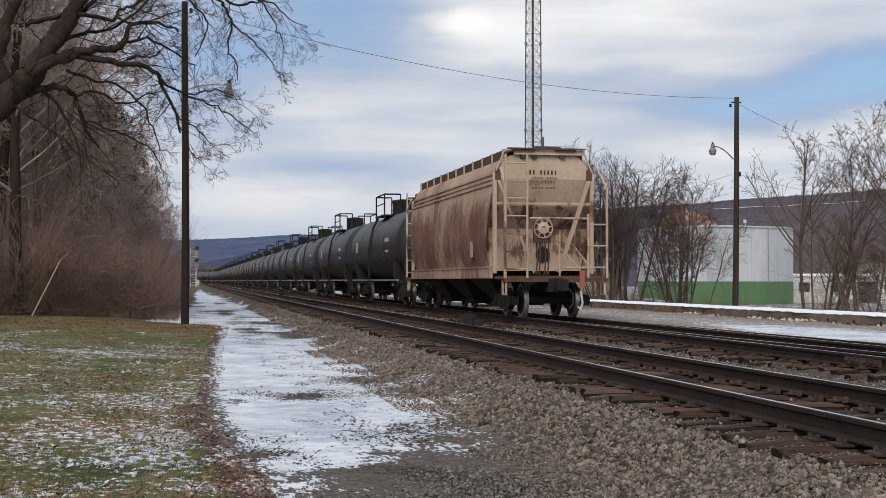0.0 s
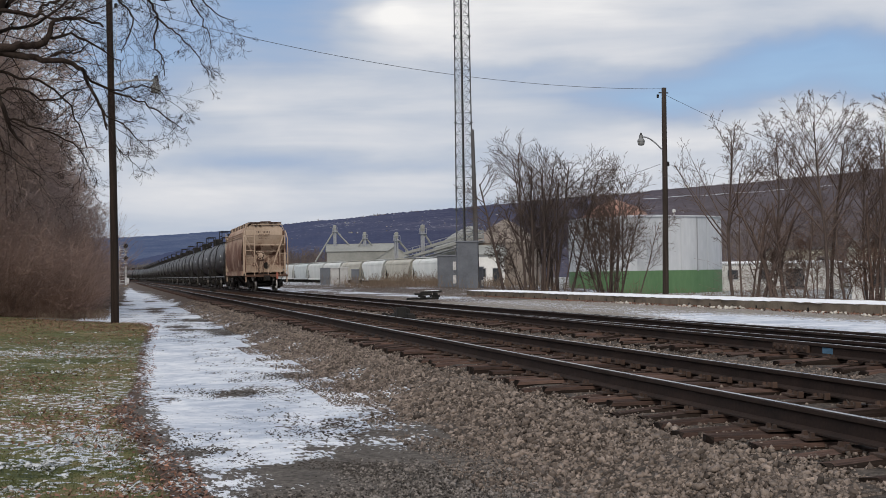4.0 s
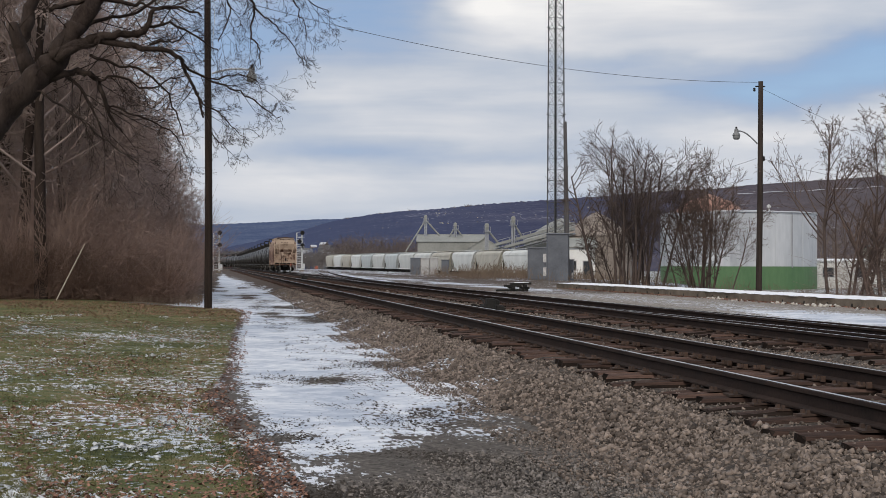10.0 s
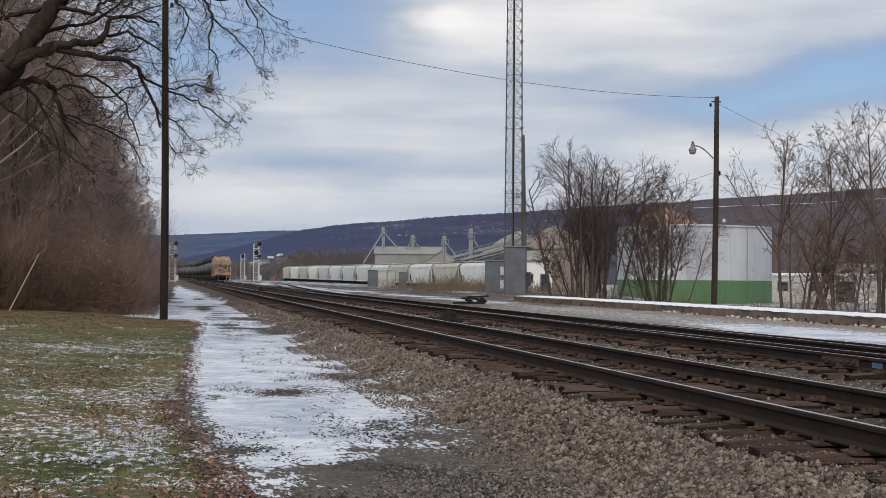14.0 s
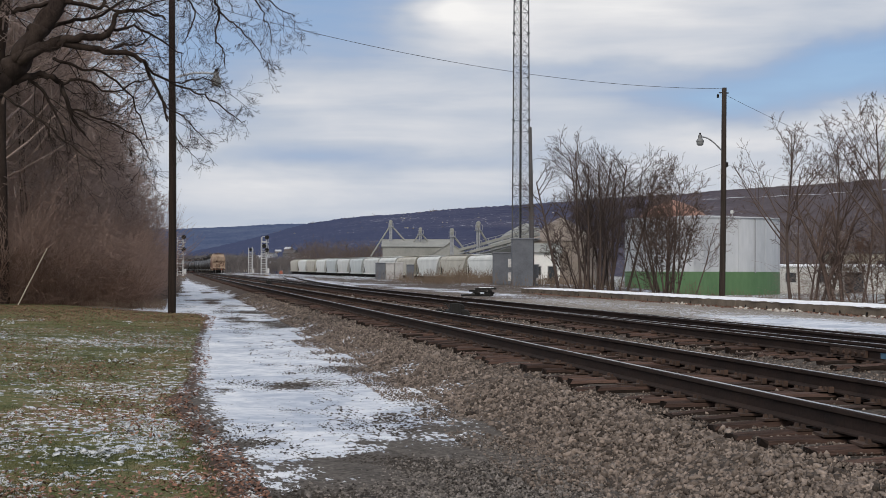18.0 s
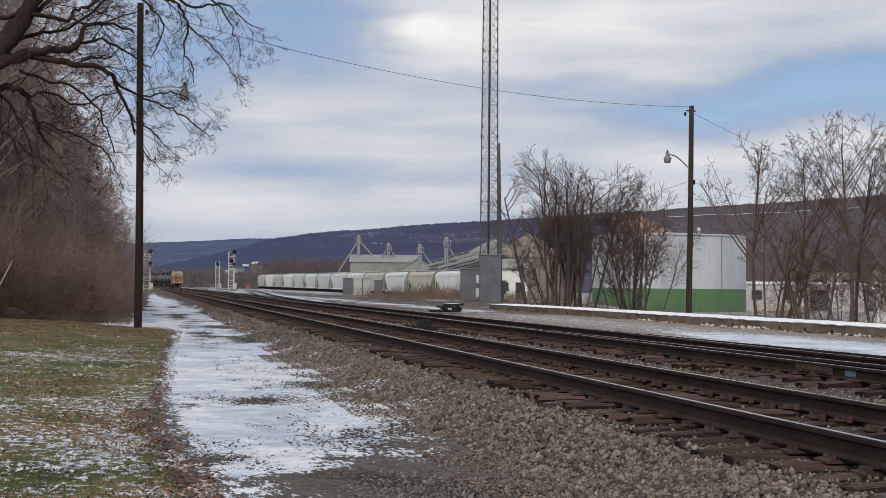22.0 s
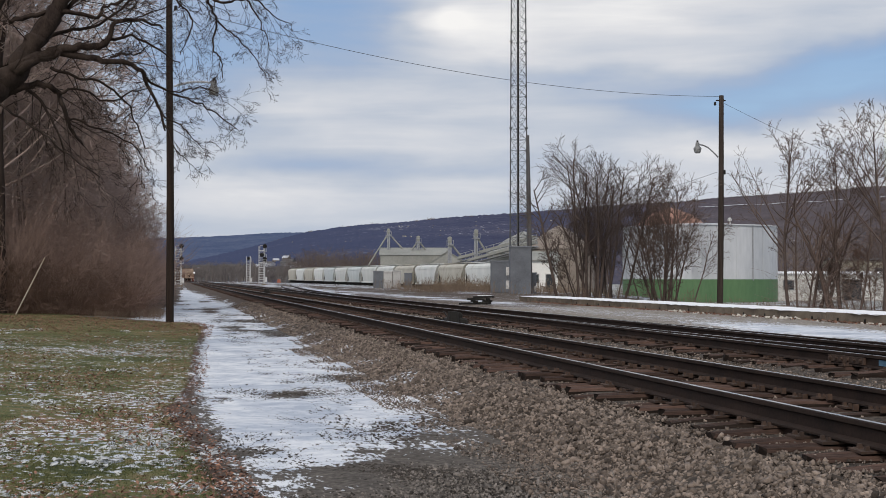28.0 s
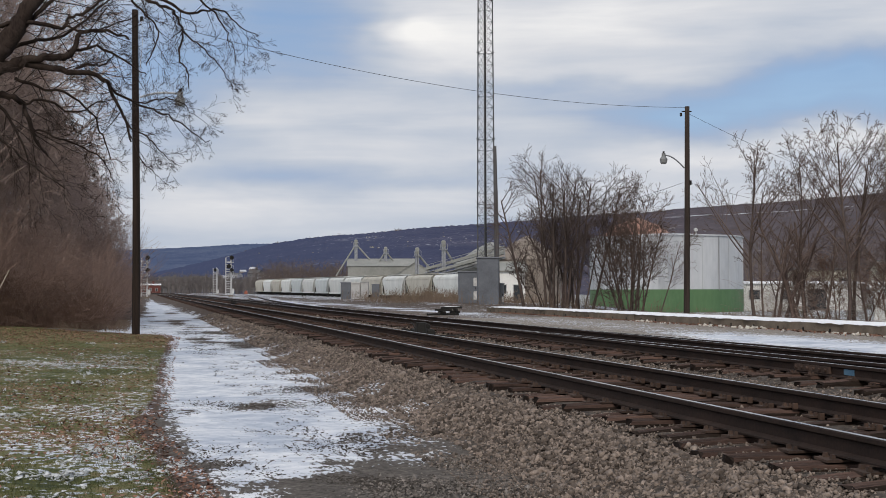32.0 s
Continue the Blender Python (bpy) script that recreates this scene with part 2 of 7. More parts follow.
M["silver"] = material("silver_paint", (0.40, 0.41, 0.42), (0.60, 0.605, 0.61), 3, 0.5, bump=0)
M["orange"] = material("faded_orange_paint", (0.26, 0.08, 0.055), (0.36, 0.13, 0.085), 1, 0.7, bump=0)


def rusty_paint(name, base_a, base_b, rust, at, flow=(1.5, 8.0, 0.8), soft=0.10):
    """Cream paint, dusted brown, with rust that has broken through in patches and run down in streaks."""
    m = material(name, base_a, base_b, 0.7, 0.8, fine=9, bump=0.08, spec=0.25)
    nt = m.node_tree
    b = nt.nodes["Principled BSDF"]
    col = b.inputs["Base Color"].links[0].from_socket
    tc = nt.nodes.new("ShaderNodeTexCoord").outputs["Object"]
    streak = noise_tex(nt, mapped(nt, tc, flow), 1.0, 7, 0.68, 0.25)
    hair = noise_tex(nt, mapped(nt, tc, (flow[0] * 3, flow[1] * 3.4, flow[2])), 1.0, 5, 0.65)
    patch = noise_tex(nt, mapped(nt, tc, (1, 1, 1.0), (4, 2, 1)), 0.62, 6, 0.66)
    sep = nt.nodes.new("ShaderNodeSeparateXYZ")
    nt.links.new(tc, sep.inputs[0])
    band = ramp(nt, calc(nt, "DIVIDE", sep.outputs[2], 5.0), [(0.24, (0.45, 0.45, 0.45)), (0.36, (0.62, 0.62, 0.62)), (0.56, (0.56, 0.56, 0.56)), (0.72, (0.30, 0.30, 0.30)), (0.92, (0.34, 0.34, 0.34))])
    d = calc(nt, "ADD", calc(nt, "ADD", calc(nt, "MULTIPLY", streak, 0.36), calc(nt, "MULTIPLY", hair, 0.26)), calc(nt, "ADD", calc(nt, "MULTIPLY", patch, 0.48), calc(nt, "MULTIPLY", calc(nt, "SUBTRACT", band, 0.5), 0.42)))
    dust = ramp(nt, d, [(at - 0.10, (0, 0, 0)), (at + 0.06, (0.62, 0.62, 0.62))])
    col = blend(nt, dust, col, tuple(0.55 * c + 0.45 * k for c, k in zip(base_a, (0.27, 0.125, 0.07))))
    f = ramp(nt, d, [(at + 0.01, (0, 0, 0)), (at + soft * 0.6, (0.55, 0.55, 0.55)), (at + soft * 1.3, (0.92, 0.92, 0.92))])
    rc = ramp(nt, noise_tex(nt, mapped(nt, tc, (3, 3, 1.2)), 2.0, 5), [(0.35, rust), (0.7, tuple(min(1, c * 1.9) for c in rust))])
    nt.links.new(blend(nt, f, col, rc), b.inputs["Base Color"])
    return m


M["hopper_side"] = rusty_paint("rusty_cream_paint", (0.35, 0.25, 0.19), (0.54, 0.41, 0.32), (0.100, 0.042, 0.029), 0.480)
M["hopper_end"] = rusty_paint("dusty_cream_paint", (0.38, 0.295, 0.225), (0.53, 0.42, 0.33), (0.075, 0.038, 0.028), 0.585, (2.0, 2.0, 0.9), 0.05)
M["hopper_dark"] = rusty_paint("rusted_brown_paint", (0.045, 0.030, 0.025), (0.095, 0.062, 0.050), (0.035, 0.022, 0.018), 0.52)


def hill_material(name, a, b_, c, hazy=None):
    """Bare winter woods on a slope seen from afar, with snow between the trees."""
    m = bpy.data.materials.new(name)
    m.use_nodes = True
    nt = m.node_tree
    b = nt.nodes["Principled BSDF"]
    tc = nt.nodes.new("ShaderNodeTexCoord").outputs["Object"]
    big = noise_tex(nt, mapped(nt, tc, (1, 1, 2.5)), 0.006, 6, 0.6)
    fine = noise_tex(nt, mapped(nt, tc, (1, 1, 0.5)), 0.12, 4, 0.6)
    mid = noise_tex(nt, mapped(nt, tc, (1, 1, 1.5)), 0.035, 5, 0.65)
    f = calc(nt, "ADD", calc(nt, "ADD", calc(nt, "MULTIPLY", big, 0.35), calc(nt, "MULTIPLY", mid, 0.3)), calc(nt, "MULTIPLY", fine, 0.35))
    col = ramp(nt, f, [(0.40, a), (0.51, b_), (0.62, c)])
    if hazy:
        # distance haze painted in: the woods turn bluer towards the far end of the slope
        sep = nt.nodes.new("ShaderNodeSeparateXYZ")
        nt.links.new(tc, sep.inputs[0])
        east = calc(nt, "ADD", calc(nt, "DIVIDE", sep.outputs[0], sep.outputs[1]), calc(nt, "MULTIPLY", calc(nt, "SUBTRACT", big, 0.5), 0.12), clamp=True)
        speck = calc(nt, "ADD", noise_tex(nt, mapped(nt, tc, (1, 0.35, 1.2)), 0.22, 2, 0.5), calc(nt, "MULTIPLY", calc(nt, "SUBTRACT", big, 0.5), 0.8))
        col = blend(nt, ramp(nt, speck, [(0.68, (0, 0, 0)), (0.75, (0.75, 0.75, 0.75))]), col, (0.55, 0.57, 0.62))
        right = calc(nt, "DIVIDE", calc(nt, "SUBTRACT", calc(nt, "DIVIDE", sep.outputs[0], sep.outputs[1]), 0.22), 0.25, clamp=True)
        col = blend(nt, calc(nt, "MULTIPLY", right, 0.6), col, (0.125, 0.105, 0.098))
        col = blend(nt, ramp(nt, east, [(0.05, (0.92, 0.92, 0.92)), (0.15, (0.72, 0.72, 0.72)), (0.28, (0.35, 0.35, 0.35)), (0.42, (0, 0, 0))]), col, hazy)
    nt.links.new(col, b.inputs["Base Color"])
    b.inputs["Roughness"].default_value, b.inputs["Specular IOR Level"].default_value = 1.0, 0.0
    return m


# bluish woods; the last colour is the distance haze mixed into the near slope
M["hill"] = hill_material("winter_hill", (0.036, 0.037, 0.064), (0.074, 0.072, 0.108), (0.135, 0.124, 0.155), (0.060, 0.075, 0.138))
# the far ridge's blue is aerial haze put straight into its woods' colours
M["hill_far"] = hill_material("far_hazy_hill", (0.062, 0.085, 0.155), (0.085, 0.11, 0.185), (0.12, 0.145, 0.21))
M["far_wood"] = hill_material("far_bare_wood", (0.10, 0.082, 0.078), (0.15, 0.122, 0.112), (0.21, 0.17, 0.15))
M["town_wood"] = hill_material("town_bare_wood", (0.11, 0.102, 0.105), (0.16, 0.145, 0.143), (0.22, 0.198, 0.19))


def ground_material():
    """Lawn, icy track, gravel and ballast; the masks are soft and the noise gives their ragged edges."""
    m = bpy.data.materials.new("winter_ground")
    m.use_nodes = True
    nt = m.node_tree
    b = nt.nodes["Principled BSDF"]
    tc = nt.nodes.new("ShaderNodeTexCoord").outputs["Object"]

    def mask(name):
        n = nt.nodes.new("ShaderNodeAttribute")
        n.attribute_name = name
        return n.outputs["Fac"]

    def edge(v, lo, hi):
        return ramp(nt, v, [(lo, (0, 0, 0)), (hi, (1, 1, 1))])

    n1, n2, n3, n4 = (noise_tex(nt, tc, s, d, 0.6) for s, d in ((0.9, 5), (4.5, 5), (19.0, 4), (70.0, 3)))
    stretch = noise_tex(nt, mapped(nt, tc, (2.2, 0.55, 1)), 2.4, 6, 0.62, 0.3)
    flat = noise_tex(nt, mapped(nt, tc, (1.7, 1.4, 1)), 5.0, 4, 0.6)
    n3 = calc(nt, "ADD", calc(nt, "MULTIPLY", n3, 0.72), calc(nt, "MULTIPLY", n2, 0.28))
    dirt = ramp(nt, n3, [(0.3, (0.028, 0.025, 0.022)), (0.5, (0.085, 0.074, 0.065)), (0.7, (0.175, 0.154, 0.137))])
    side = nt.nodes.new("ShaderNodeSeparateXYZ")
    nt.links.new(tc, side.inputs[0])
    pale = ramp(nt, n3, [(0.3, (0.075, 0.064, 0.055)), (0.5, (0.23, 0.205, 0.18)), (0.7, (0.40, 0.365, 0.33))])
    apron = calc(nt, "MULTIPLY", calc(nt, "SUBTRACT", side.outputs[0], 10.8), 0.6, clamp=True)
    apron = calc(nt, "MULTIPLY", apron, calc(nt, "SUBTRACT", 1.0, calc(nt, "MULTIPLY", calc(nt, "SUBTRACT", side.outputs[1], 62.0), 0.04, clamp=True)))
    dirt = blend(nt, apron, dirt, pale)
    stone = ramp(nt, n3, [(0.3, (0.010, 0.008, 0.0066)), (0.5, (0.060, 0.049, 0.041)), (0.7, (0.17, 0.138, 0.116))])
    col = blend(nt, edge(calc(nt, "ADD", mask("stone"), calc(nt, "MULTIPLY", calc(nt, "SUBTRACT", n2, 0.5), 0.8)), 0.42, 0.58), dirt, stone)
    earth = ramp(nt, n3, [(0.33, (0.025, 0.017, 0.013)), (0.67, (0.11, 0.072, 0.053))])
    lawn = ramp(nt, calc(nt, "ADD", calc(nt, "ADD", calc(nt, "MULTIPLY", n1, 0.4), calc(nt, "MULTIPLY", n2, 0.25)), calc(nt, "MULTIPLY", n3, 0.35)),
                [(0.38, (0.030, 0.042, 0.014)), (0.47, (0.088, 0.100, 0.034)), (0.55, (0.160, 0.132, 0.062)), (0.62, (0.21, 0.125, 0.072))])
    gm = calc(nt, "ADD", mask("grass"), calc(nt, "MULTIPLY", calc(nt, "SUBTRACT", stretch, 0.5), 0.35))
    col = blend(nt, edge(gm, 0.22, 0.34), col, earth)
    col = blend(nt, edge(gm, 0.50, 0.58), col, lawn)
    grit = noise_tex(nt, mapped(nt, tc, (1.4, 0.5, 1)), 15.0, 5, 0.65, 0.2)
    sm = calc(nt, "ADD", mask("snow"), calc(nt, "MULTIPLY", calc(nt, "SUBTRACT", stretch, 0.5), 0.75))
    sm = calc(nt, "ADD", sm, calc(nt, "MULTIPLY", calc(nt, "SUBTRACT", flat, 0.5), 0.75))
    sm = calc(nt, "ADD", sm, calc(nt, "MULTIPLY", calc(nt, "SUBTRACT", grit, 0.5), 1.35))
    away = calc(nt, "MULTIPLY", calc(nt, "SUBTRACT", side.outputs[1], 50.0), 0.03, clamp=True)
    drift = calc(nt, "SUBTRACT", noise_tex(nt, mapped(nt, tc, (1, 0.5, 1)), 0.35, 4, 0.6), 0.5)
    sm = calc(nt, "ADD", sm, calc(nt, "MULTIPLY", calc(nt, "MULTIPLY", drift, away), 1.6))
    fleck = calc(nt, "ADD", noise_tex(nt, mapped(nt, tc, (1, 0.7, 1)), 9.5, 4, 0.6), calc(nt, "MULTIPLY", calc(nt, "SUBTRACT", n1, 0.5), 0.28))
    fleck = calc(nt, "ADD", fleck, calc(nt, "MULTIPLY", calc(nt, "SUBTRACT", mask("snow"), 0.41), 0.7))
    sf = blend(nt, edge(gm, 0.50, 0.58), edge(sm, 0.485, 0.55), edge(fleck, 0.553, 0.60))
    white = ramp(nt, calc(nt, "ADD", calc(nt, "MULTIPLY", n1, 0.5), calc(nt, "MULTIPLY", n2, 0.5)), [(0.40, (0.38, 0.43, 0.52)), (0.62, (0.72, 0.74, 0.78))])
    col = blend(nt, sf, col, white)
    nt.links.new(col, b.inputs["Base Color"])
    ice = calc(nt, "MULTIPLY", sf, edge(n1, 0.42, 0.6))
    nt.links.new(calc(nt, "SUBTRACT", 0.95, calc(nt, "MULTIPLY", ice, 0.5)), b.inputs["Roughness"])
    b.inputs["Specular IOR Level"].default_value = 0.3
    h = calc(nt, "ADD", calc(nt, "MULTIPLY", n3, 0.7), calc(nt, "MULTIPLY", n4, 0.3))
    h = calc(nt, "MULTIPLY", h, calc(nt, "SUBTRACT", 1.0, calc(nt, "MULTIPLY", sf, 0.75)))
    h = calc(nt, "ADD", h, calc(nt, "MULTIPLY", sf, 0.35))
    bp = nt.nodes.new("ShaderNodeBump")
    bp.inputs["Strength"].default_value, bp.inputs["Distance"].default_value = 0.9, 0.03
    nt.links.new(h, bp.inputs["Height"])
    nt.links.new(bp.outputs[0], b.inputs["Normal"])
    return m


M["ground"] = ground_material()

# ---- building helpers ----
class Geo:
    """Collects vertices and faces of one mesh."""

    def __init__(self):
        self.v, self.f = [], []

    def add(self, verts, faces):
        o = len(self.v)
        self.v.extend(tuple(p) for p in verts)
        self.f.extend(tuple(i + o for i in q) for q in faces)
        return self

    def box(self, c, s, m=None, taper=1.0, chamfer=0.0):
        """A box at c of size s; its edges along z may be chamfered and its top tapered."""
        hx, hy, hz = s[0] / 2, s[1] / 2, s[2] / 2
        k = min(chamfer, hx * 0.9, hy * 0.9)
        if k:
            ring = [(-hx + k, -hy), (hx - k, -hy), (hx, -hy + k), (hx, hy - k), (hx - k, hy), (-hx + k, hy), (-hx, hy - k), (-hx, -hy + k)]
        else:
            ring = [(-hx, -hy), (hx, -hy), (hx, hy), (-hx, hy)]
        n = len(ring)
        vs = [Vector((x, y, -hz)) for x, y in ring] + [Vector((x * taper, y * taper, hz)) for x, y in ring]
        if m is not None:
            vs = [m @ p for p in vs]
        vs = [p + Vector(c) for p in vs]
        fs = [(i, (i + 1) % n, n + (i + 1) % n, n + i) for i in range(n)] + [tuple(reversed(range(n))), tuple(range(n, 2 * n))]
        return self.add(vs, fs)

    def tube(self, p0, p1, r0, r1=None, n=6, caps=True):
        p0, p1 = Vector(p0), Vector(p1)
        r1 = r0 if r1 is None else r1
        d = (p1 - p0).normalized()
        a = d.orthogonal().normalized()
        b = d.cross(a)
        vs = []
        for p, r in ((p0, r0), (p1, r1)):
            for i in range(n):
                t = 2 * math.pi * i / n
                vs.append(p + (a * math.cos(t) + b * math.sin(t)) * r)
        fs = [(i, (i + 1) % n, n + (i + 1) % n, n + i) for i in range(n)]
        if caps:
            fs += [tuple(reversed(range(n))), tuple(range(n, 2 * n))]
        return self.add(vs, fs)

    def line(self, pts, r, n=6):
        for a, b in zip(pts, pts[1:]):
            self.tube(a, b, r, r, n)
        return self

    def lathe(self, profile, axis=2, n=24, c=(0, 0, 0), caps=True):
        """Turns (radius, height) pairs round an axis (0 x, 1 y, 2 z)."""
        vs, fs = [], []
        for r, h in profile:
            for i in range(n):
                t = 2 * math.pi * i / n
                p = (r * math.cos(t), r * math.sin(t), h)
                if axis == 1:
                    p = (p[0], p[2], p[1])
                elif axis == 0:
                    p = (p[2], p[0], p[1])
                vs.append((p[0] + c[0], p[1] + c[1], p[2] + c[2]))
        m = len(profile)
        for k in range(m - 1):
            for i in range(n):
                q = (k * n + i, k * n + (i + 1) % n, (k + 1) * n + (i + 1) % n, (k + 1) * n + i)
                fs.append(q if axis != 1 else tuple(reversed(q)))
        if caps:
            fs += [tuple(range(n)), tuple(range((m - 1) * n, m * n))]
        return self.add(vs, fs)

    def extrude(self, ring, a, b, axis=1):
        """A closed ring of (u, w) drawn out from a to b along an axis: 1 gives (u, y, w), 0 gives (x, u, w)."""
        n = len(ring)
        put = (lambda u, w, t: (u, t, w)) if axis == 1 else (lambda u, w, t: (t, u, w))
        vs = [put(u, w, a) for u, w in ring] + [put(u, w, b) for u, w in ring]
        fs = [(i, (i + 1) % n, n + (i + 1) % n, n + i) for i in range(n)] + [tuple(reversed(range(n))), tuple(range(n, 2 * n))]
        return self.add(vs, fs)

    def mesh(self, name, mat, smooth=False):
        me = bpy.data.meshes.new(name)
        me.from_pydata(self.v, [], self.f)
        me.materials.append(mat)
        if smooth:
            me.polygons.foreach_set("use_smooth", [True] * len(me.polygons))
        bm = bmesh.new()
        bm.from_mesh(me)
        bmesh.ops.recalc_face_normals(bm, faces=bm.faces)
        bm.to_mesh(me)
        bm.free()
        me.update()
        return me


def part(name, geo, mat, parent=None, label="", smooth=False, at=None):
    """One mesh object, under a thing or a part."""
    me = geo.mesh(name, mat, smooth) if isinstance(geo, Geo) else geo
    ob = new(name, me)
    ob.parent = parent
    if at is not None:
        ob.matrix_local = at
    if label:
        tagged(ob, label)
    return ob


def thing(name, m, label, category, group="", kind=""):
    ob = new(name)
    ob.empty_display_size = 0.3
    ob.matrix_world = m
    return tagged(ob, label, category, group, kind)


def shade_by_angle(me, degrees=35):
    me.polygons.foreach_set("use_smooth", [True] * len(me.polygons))
    me.set_sharp_from_angle(angle=radians(degrees))
    return me


def fast_mesh(name, verts, faces, mat):
    """A mesh from arrays: verts (n, 3), faces (m, k)."""
    me = bpy.data.meshes.new(name)
    n, (m, k) = len(verts), faces.shape
    me.vertices.add(n)
    me.vertices.foreach_set("co", np.ascontiguousarray(verts, dtype=np.float32).ravel())
    me.loops.add(m * k)
    me.loops.foreach_set("vertex_index", np.ascontiguousarray(faces, dtype=np.int32).ravel())
    me.polygons.add(m)
    me.polygons.foreach_set("loop_start", np.arange(0, m * k, k, dtype=np.int32))
    me.materials.append(mat)
    me.update(calc_edges=True)
    return me


RNG = np.random.default_rng(7)

# ---- plan of the line ----
T1, T2, GAUGE = 5.56, 9.76, 1.505      # centres of the two main tracks, rail centre to rail centre
BEND, RADIUS = 430.0, 600.0           # where the line bends away to the left


def on_line(s, x):
    """The place and heading of a point s metres along the line, on the track whose centre is at x."""
    if s <= BEND:
        return x, s, 0.0
    r, a = RADIUS + x - T2, (s - BEND) / RADIUS
    return x - r * (1 - math.cos(a)), BEND + r * math.sin(a), math.degrees(a)


def smooth_step(v, a, b):
    t = np.clip((np.asarray(v, float) - a) / (b - a), 0, 1)
    return t * t * (3 - 2 * t)


def ground_height(x, y):
    x, y = np.asarray(x, float), np.asarray(y, float)
    far = smooth_step(y, 60, 220)
    low = -0.55 + 0.25 * far
    bed = -0.290
    lift = smooth_step(x, 2.95, 4.05)
    z = low + (bed - low) * lift
    z = z + (-0.14 - z) * smooth_step(x, 11.6, 13.0)
    z = z + (-0.02 - z) * smooth_step(x, 17, 22) * smooth_step(y, 60, 78)
    drop = smooth_step(x, 19.3, 25) * (1 - smooth_step(y, 62, 80)) + smooth_step(x, 27, 36) * smooth_step(y, 62, 80)
    z = z + (-1.15 - z) * np.clip(drop, 0, 1)
    for c in (T1, T2):
        z = z + 0.045 * (smooth_step(x, c - 1.42, c - 1.22) - smooth_step(x, c + 1.2, c + 1.4))
    lawn = smooth_step(-x, -0.5, 6)
    z = z + 0.22 * lawn * (1 - smooth_step(y, 55, 90))
    return z + (-0.32 - z) * smooth_step(y, 320, 420) * (1 - smooth_step(x, 25, 45))


def lawn_edge(y):
    return np.interp(y, [0, 9.3, 10.4, 11.7, 13.3, 15.2, 16.2, 17.6, 21.7, 28, 36, 44.6, 48.5, 52], [0.1, 0.35, 0.3, 0.25, 0.12, -0.02, -0.12, 0.08, 0.28, 0.41, 0.67, 1.0, 0.6, -3.5])


def ice_left(y):
    return np.interp(y, [0, 9.8, 12, 13.8, 17.6, 23, 34.5, 44, 52, 60, 95, 200], [0.6, 0.56, 0.5, 0.42, 0.32, 0.36, 0.72, 1.0, -1.6, -1.2, 0.6, 0.6])


def ice_right(y):
    return np.interp(y, [0, 8.5, 9.8, 10.6, 11.4, 12.4, 15, 15.9, 17.1, 19.5, 20.7, 22.5, 27.6, 32.5, 42, 52, 63, 95, 200],
                     [1.0, 1.0, 1.1, 1.6, 2.5, 3.0, 3.1, 3.4, 3.8, 3.9, 3.3, 3.9, 4.3, 4.1, 3.9, 4.1, 3.8, 3.6, 2.0])


# bare places in the ice of the track: x, y, half width, half length, strength
BARE = [(1.5, 10.8, 0.75, 0.32, 0.6), (2.3, 11.5, 0.6, 0.25, 0.5), (0.76, 12.3, 0.20, 0.30, 1.0), (1.9, 18.6, 0.65, 0.9, 0.5), (1.4, 18.2, 0.35, 0.4, 0.7), (0.65, 17.6, 0.16, 0.35, 0.7), (1.55, 12.5, 0.35, 0.45, 0.45),
        (1.95, 14.0, 0.4, 0.6, 0.4), (1.7, 11.0, 0.5, 0.4, 0.55), (2.3, 11.0, 0.5, 0.35, 0.5), (2.6, 21.2, 0.5, 0.7, 0.6), (1.6, 44, 0.5, 2.6, 0.6), (2.8, 38, 0.6, 2.5, 0.7), (1.6, 64, 0.6, 5, 0.9),
        (2.6, 50, 0.7, 2.0, 0.6), (1.75, 9.6, 0.5, 0.25, 0.6), (2.0, 10.3, 0.45, 0.3, 0.75), (2.4, 13.0, 0.45, 0.35, 0.45), (1.15, 9.1, 0.9, 0.22, 0.8), (2.9, 9.9, 0.4, 0.3, 0.8),
        (1.1, 37, 0.35, 0.8, 0.7), (2.2, 41, 0.7, 0.7, 0.8), (3.3, 45, 0.6, 1.6, 0.8), (2.3, 9.8, 0.6, 0.4, 0.9), (1.55, 10.3, 0.3, 0.2, 0.8), (1.9, 12.0, 0.4, 0.25, 0.5), (1.7, 9.2, 1.2, 0.35, 0.8), (3.1, 12.2, 0.35, 0.6, 0.6), (1.4, 33, 0.25, 2.0, 0.5), (0.9, 46, 0.6, 0.6, 0.7), (1.6, 70, 0.8, 2.5, 0.7), (0.9, 80, 0.9, 2.0, 0.8), (2.0, 90, 0.8, 3, 0.8), (1.2, 51, 0.8, 0.8, 0.8), (2.4, 57, 1.0, 1.2, 0.8)]


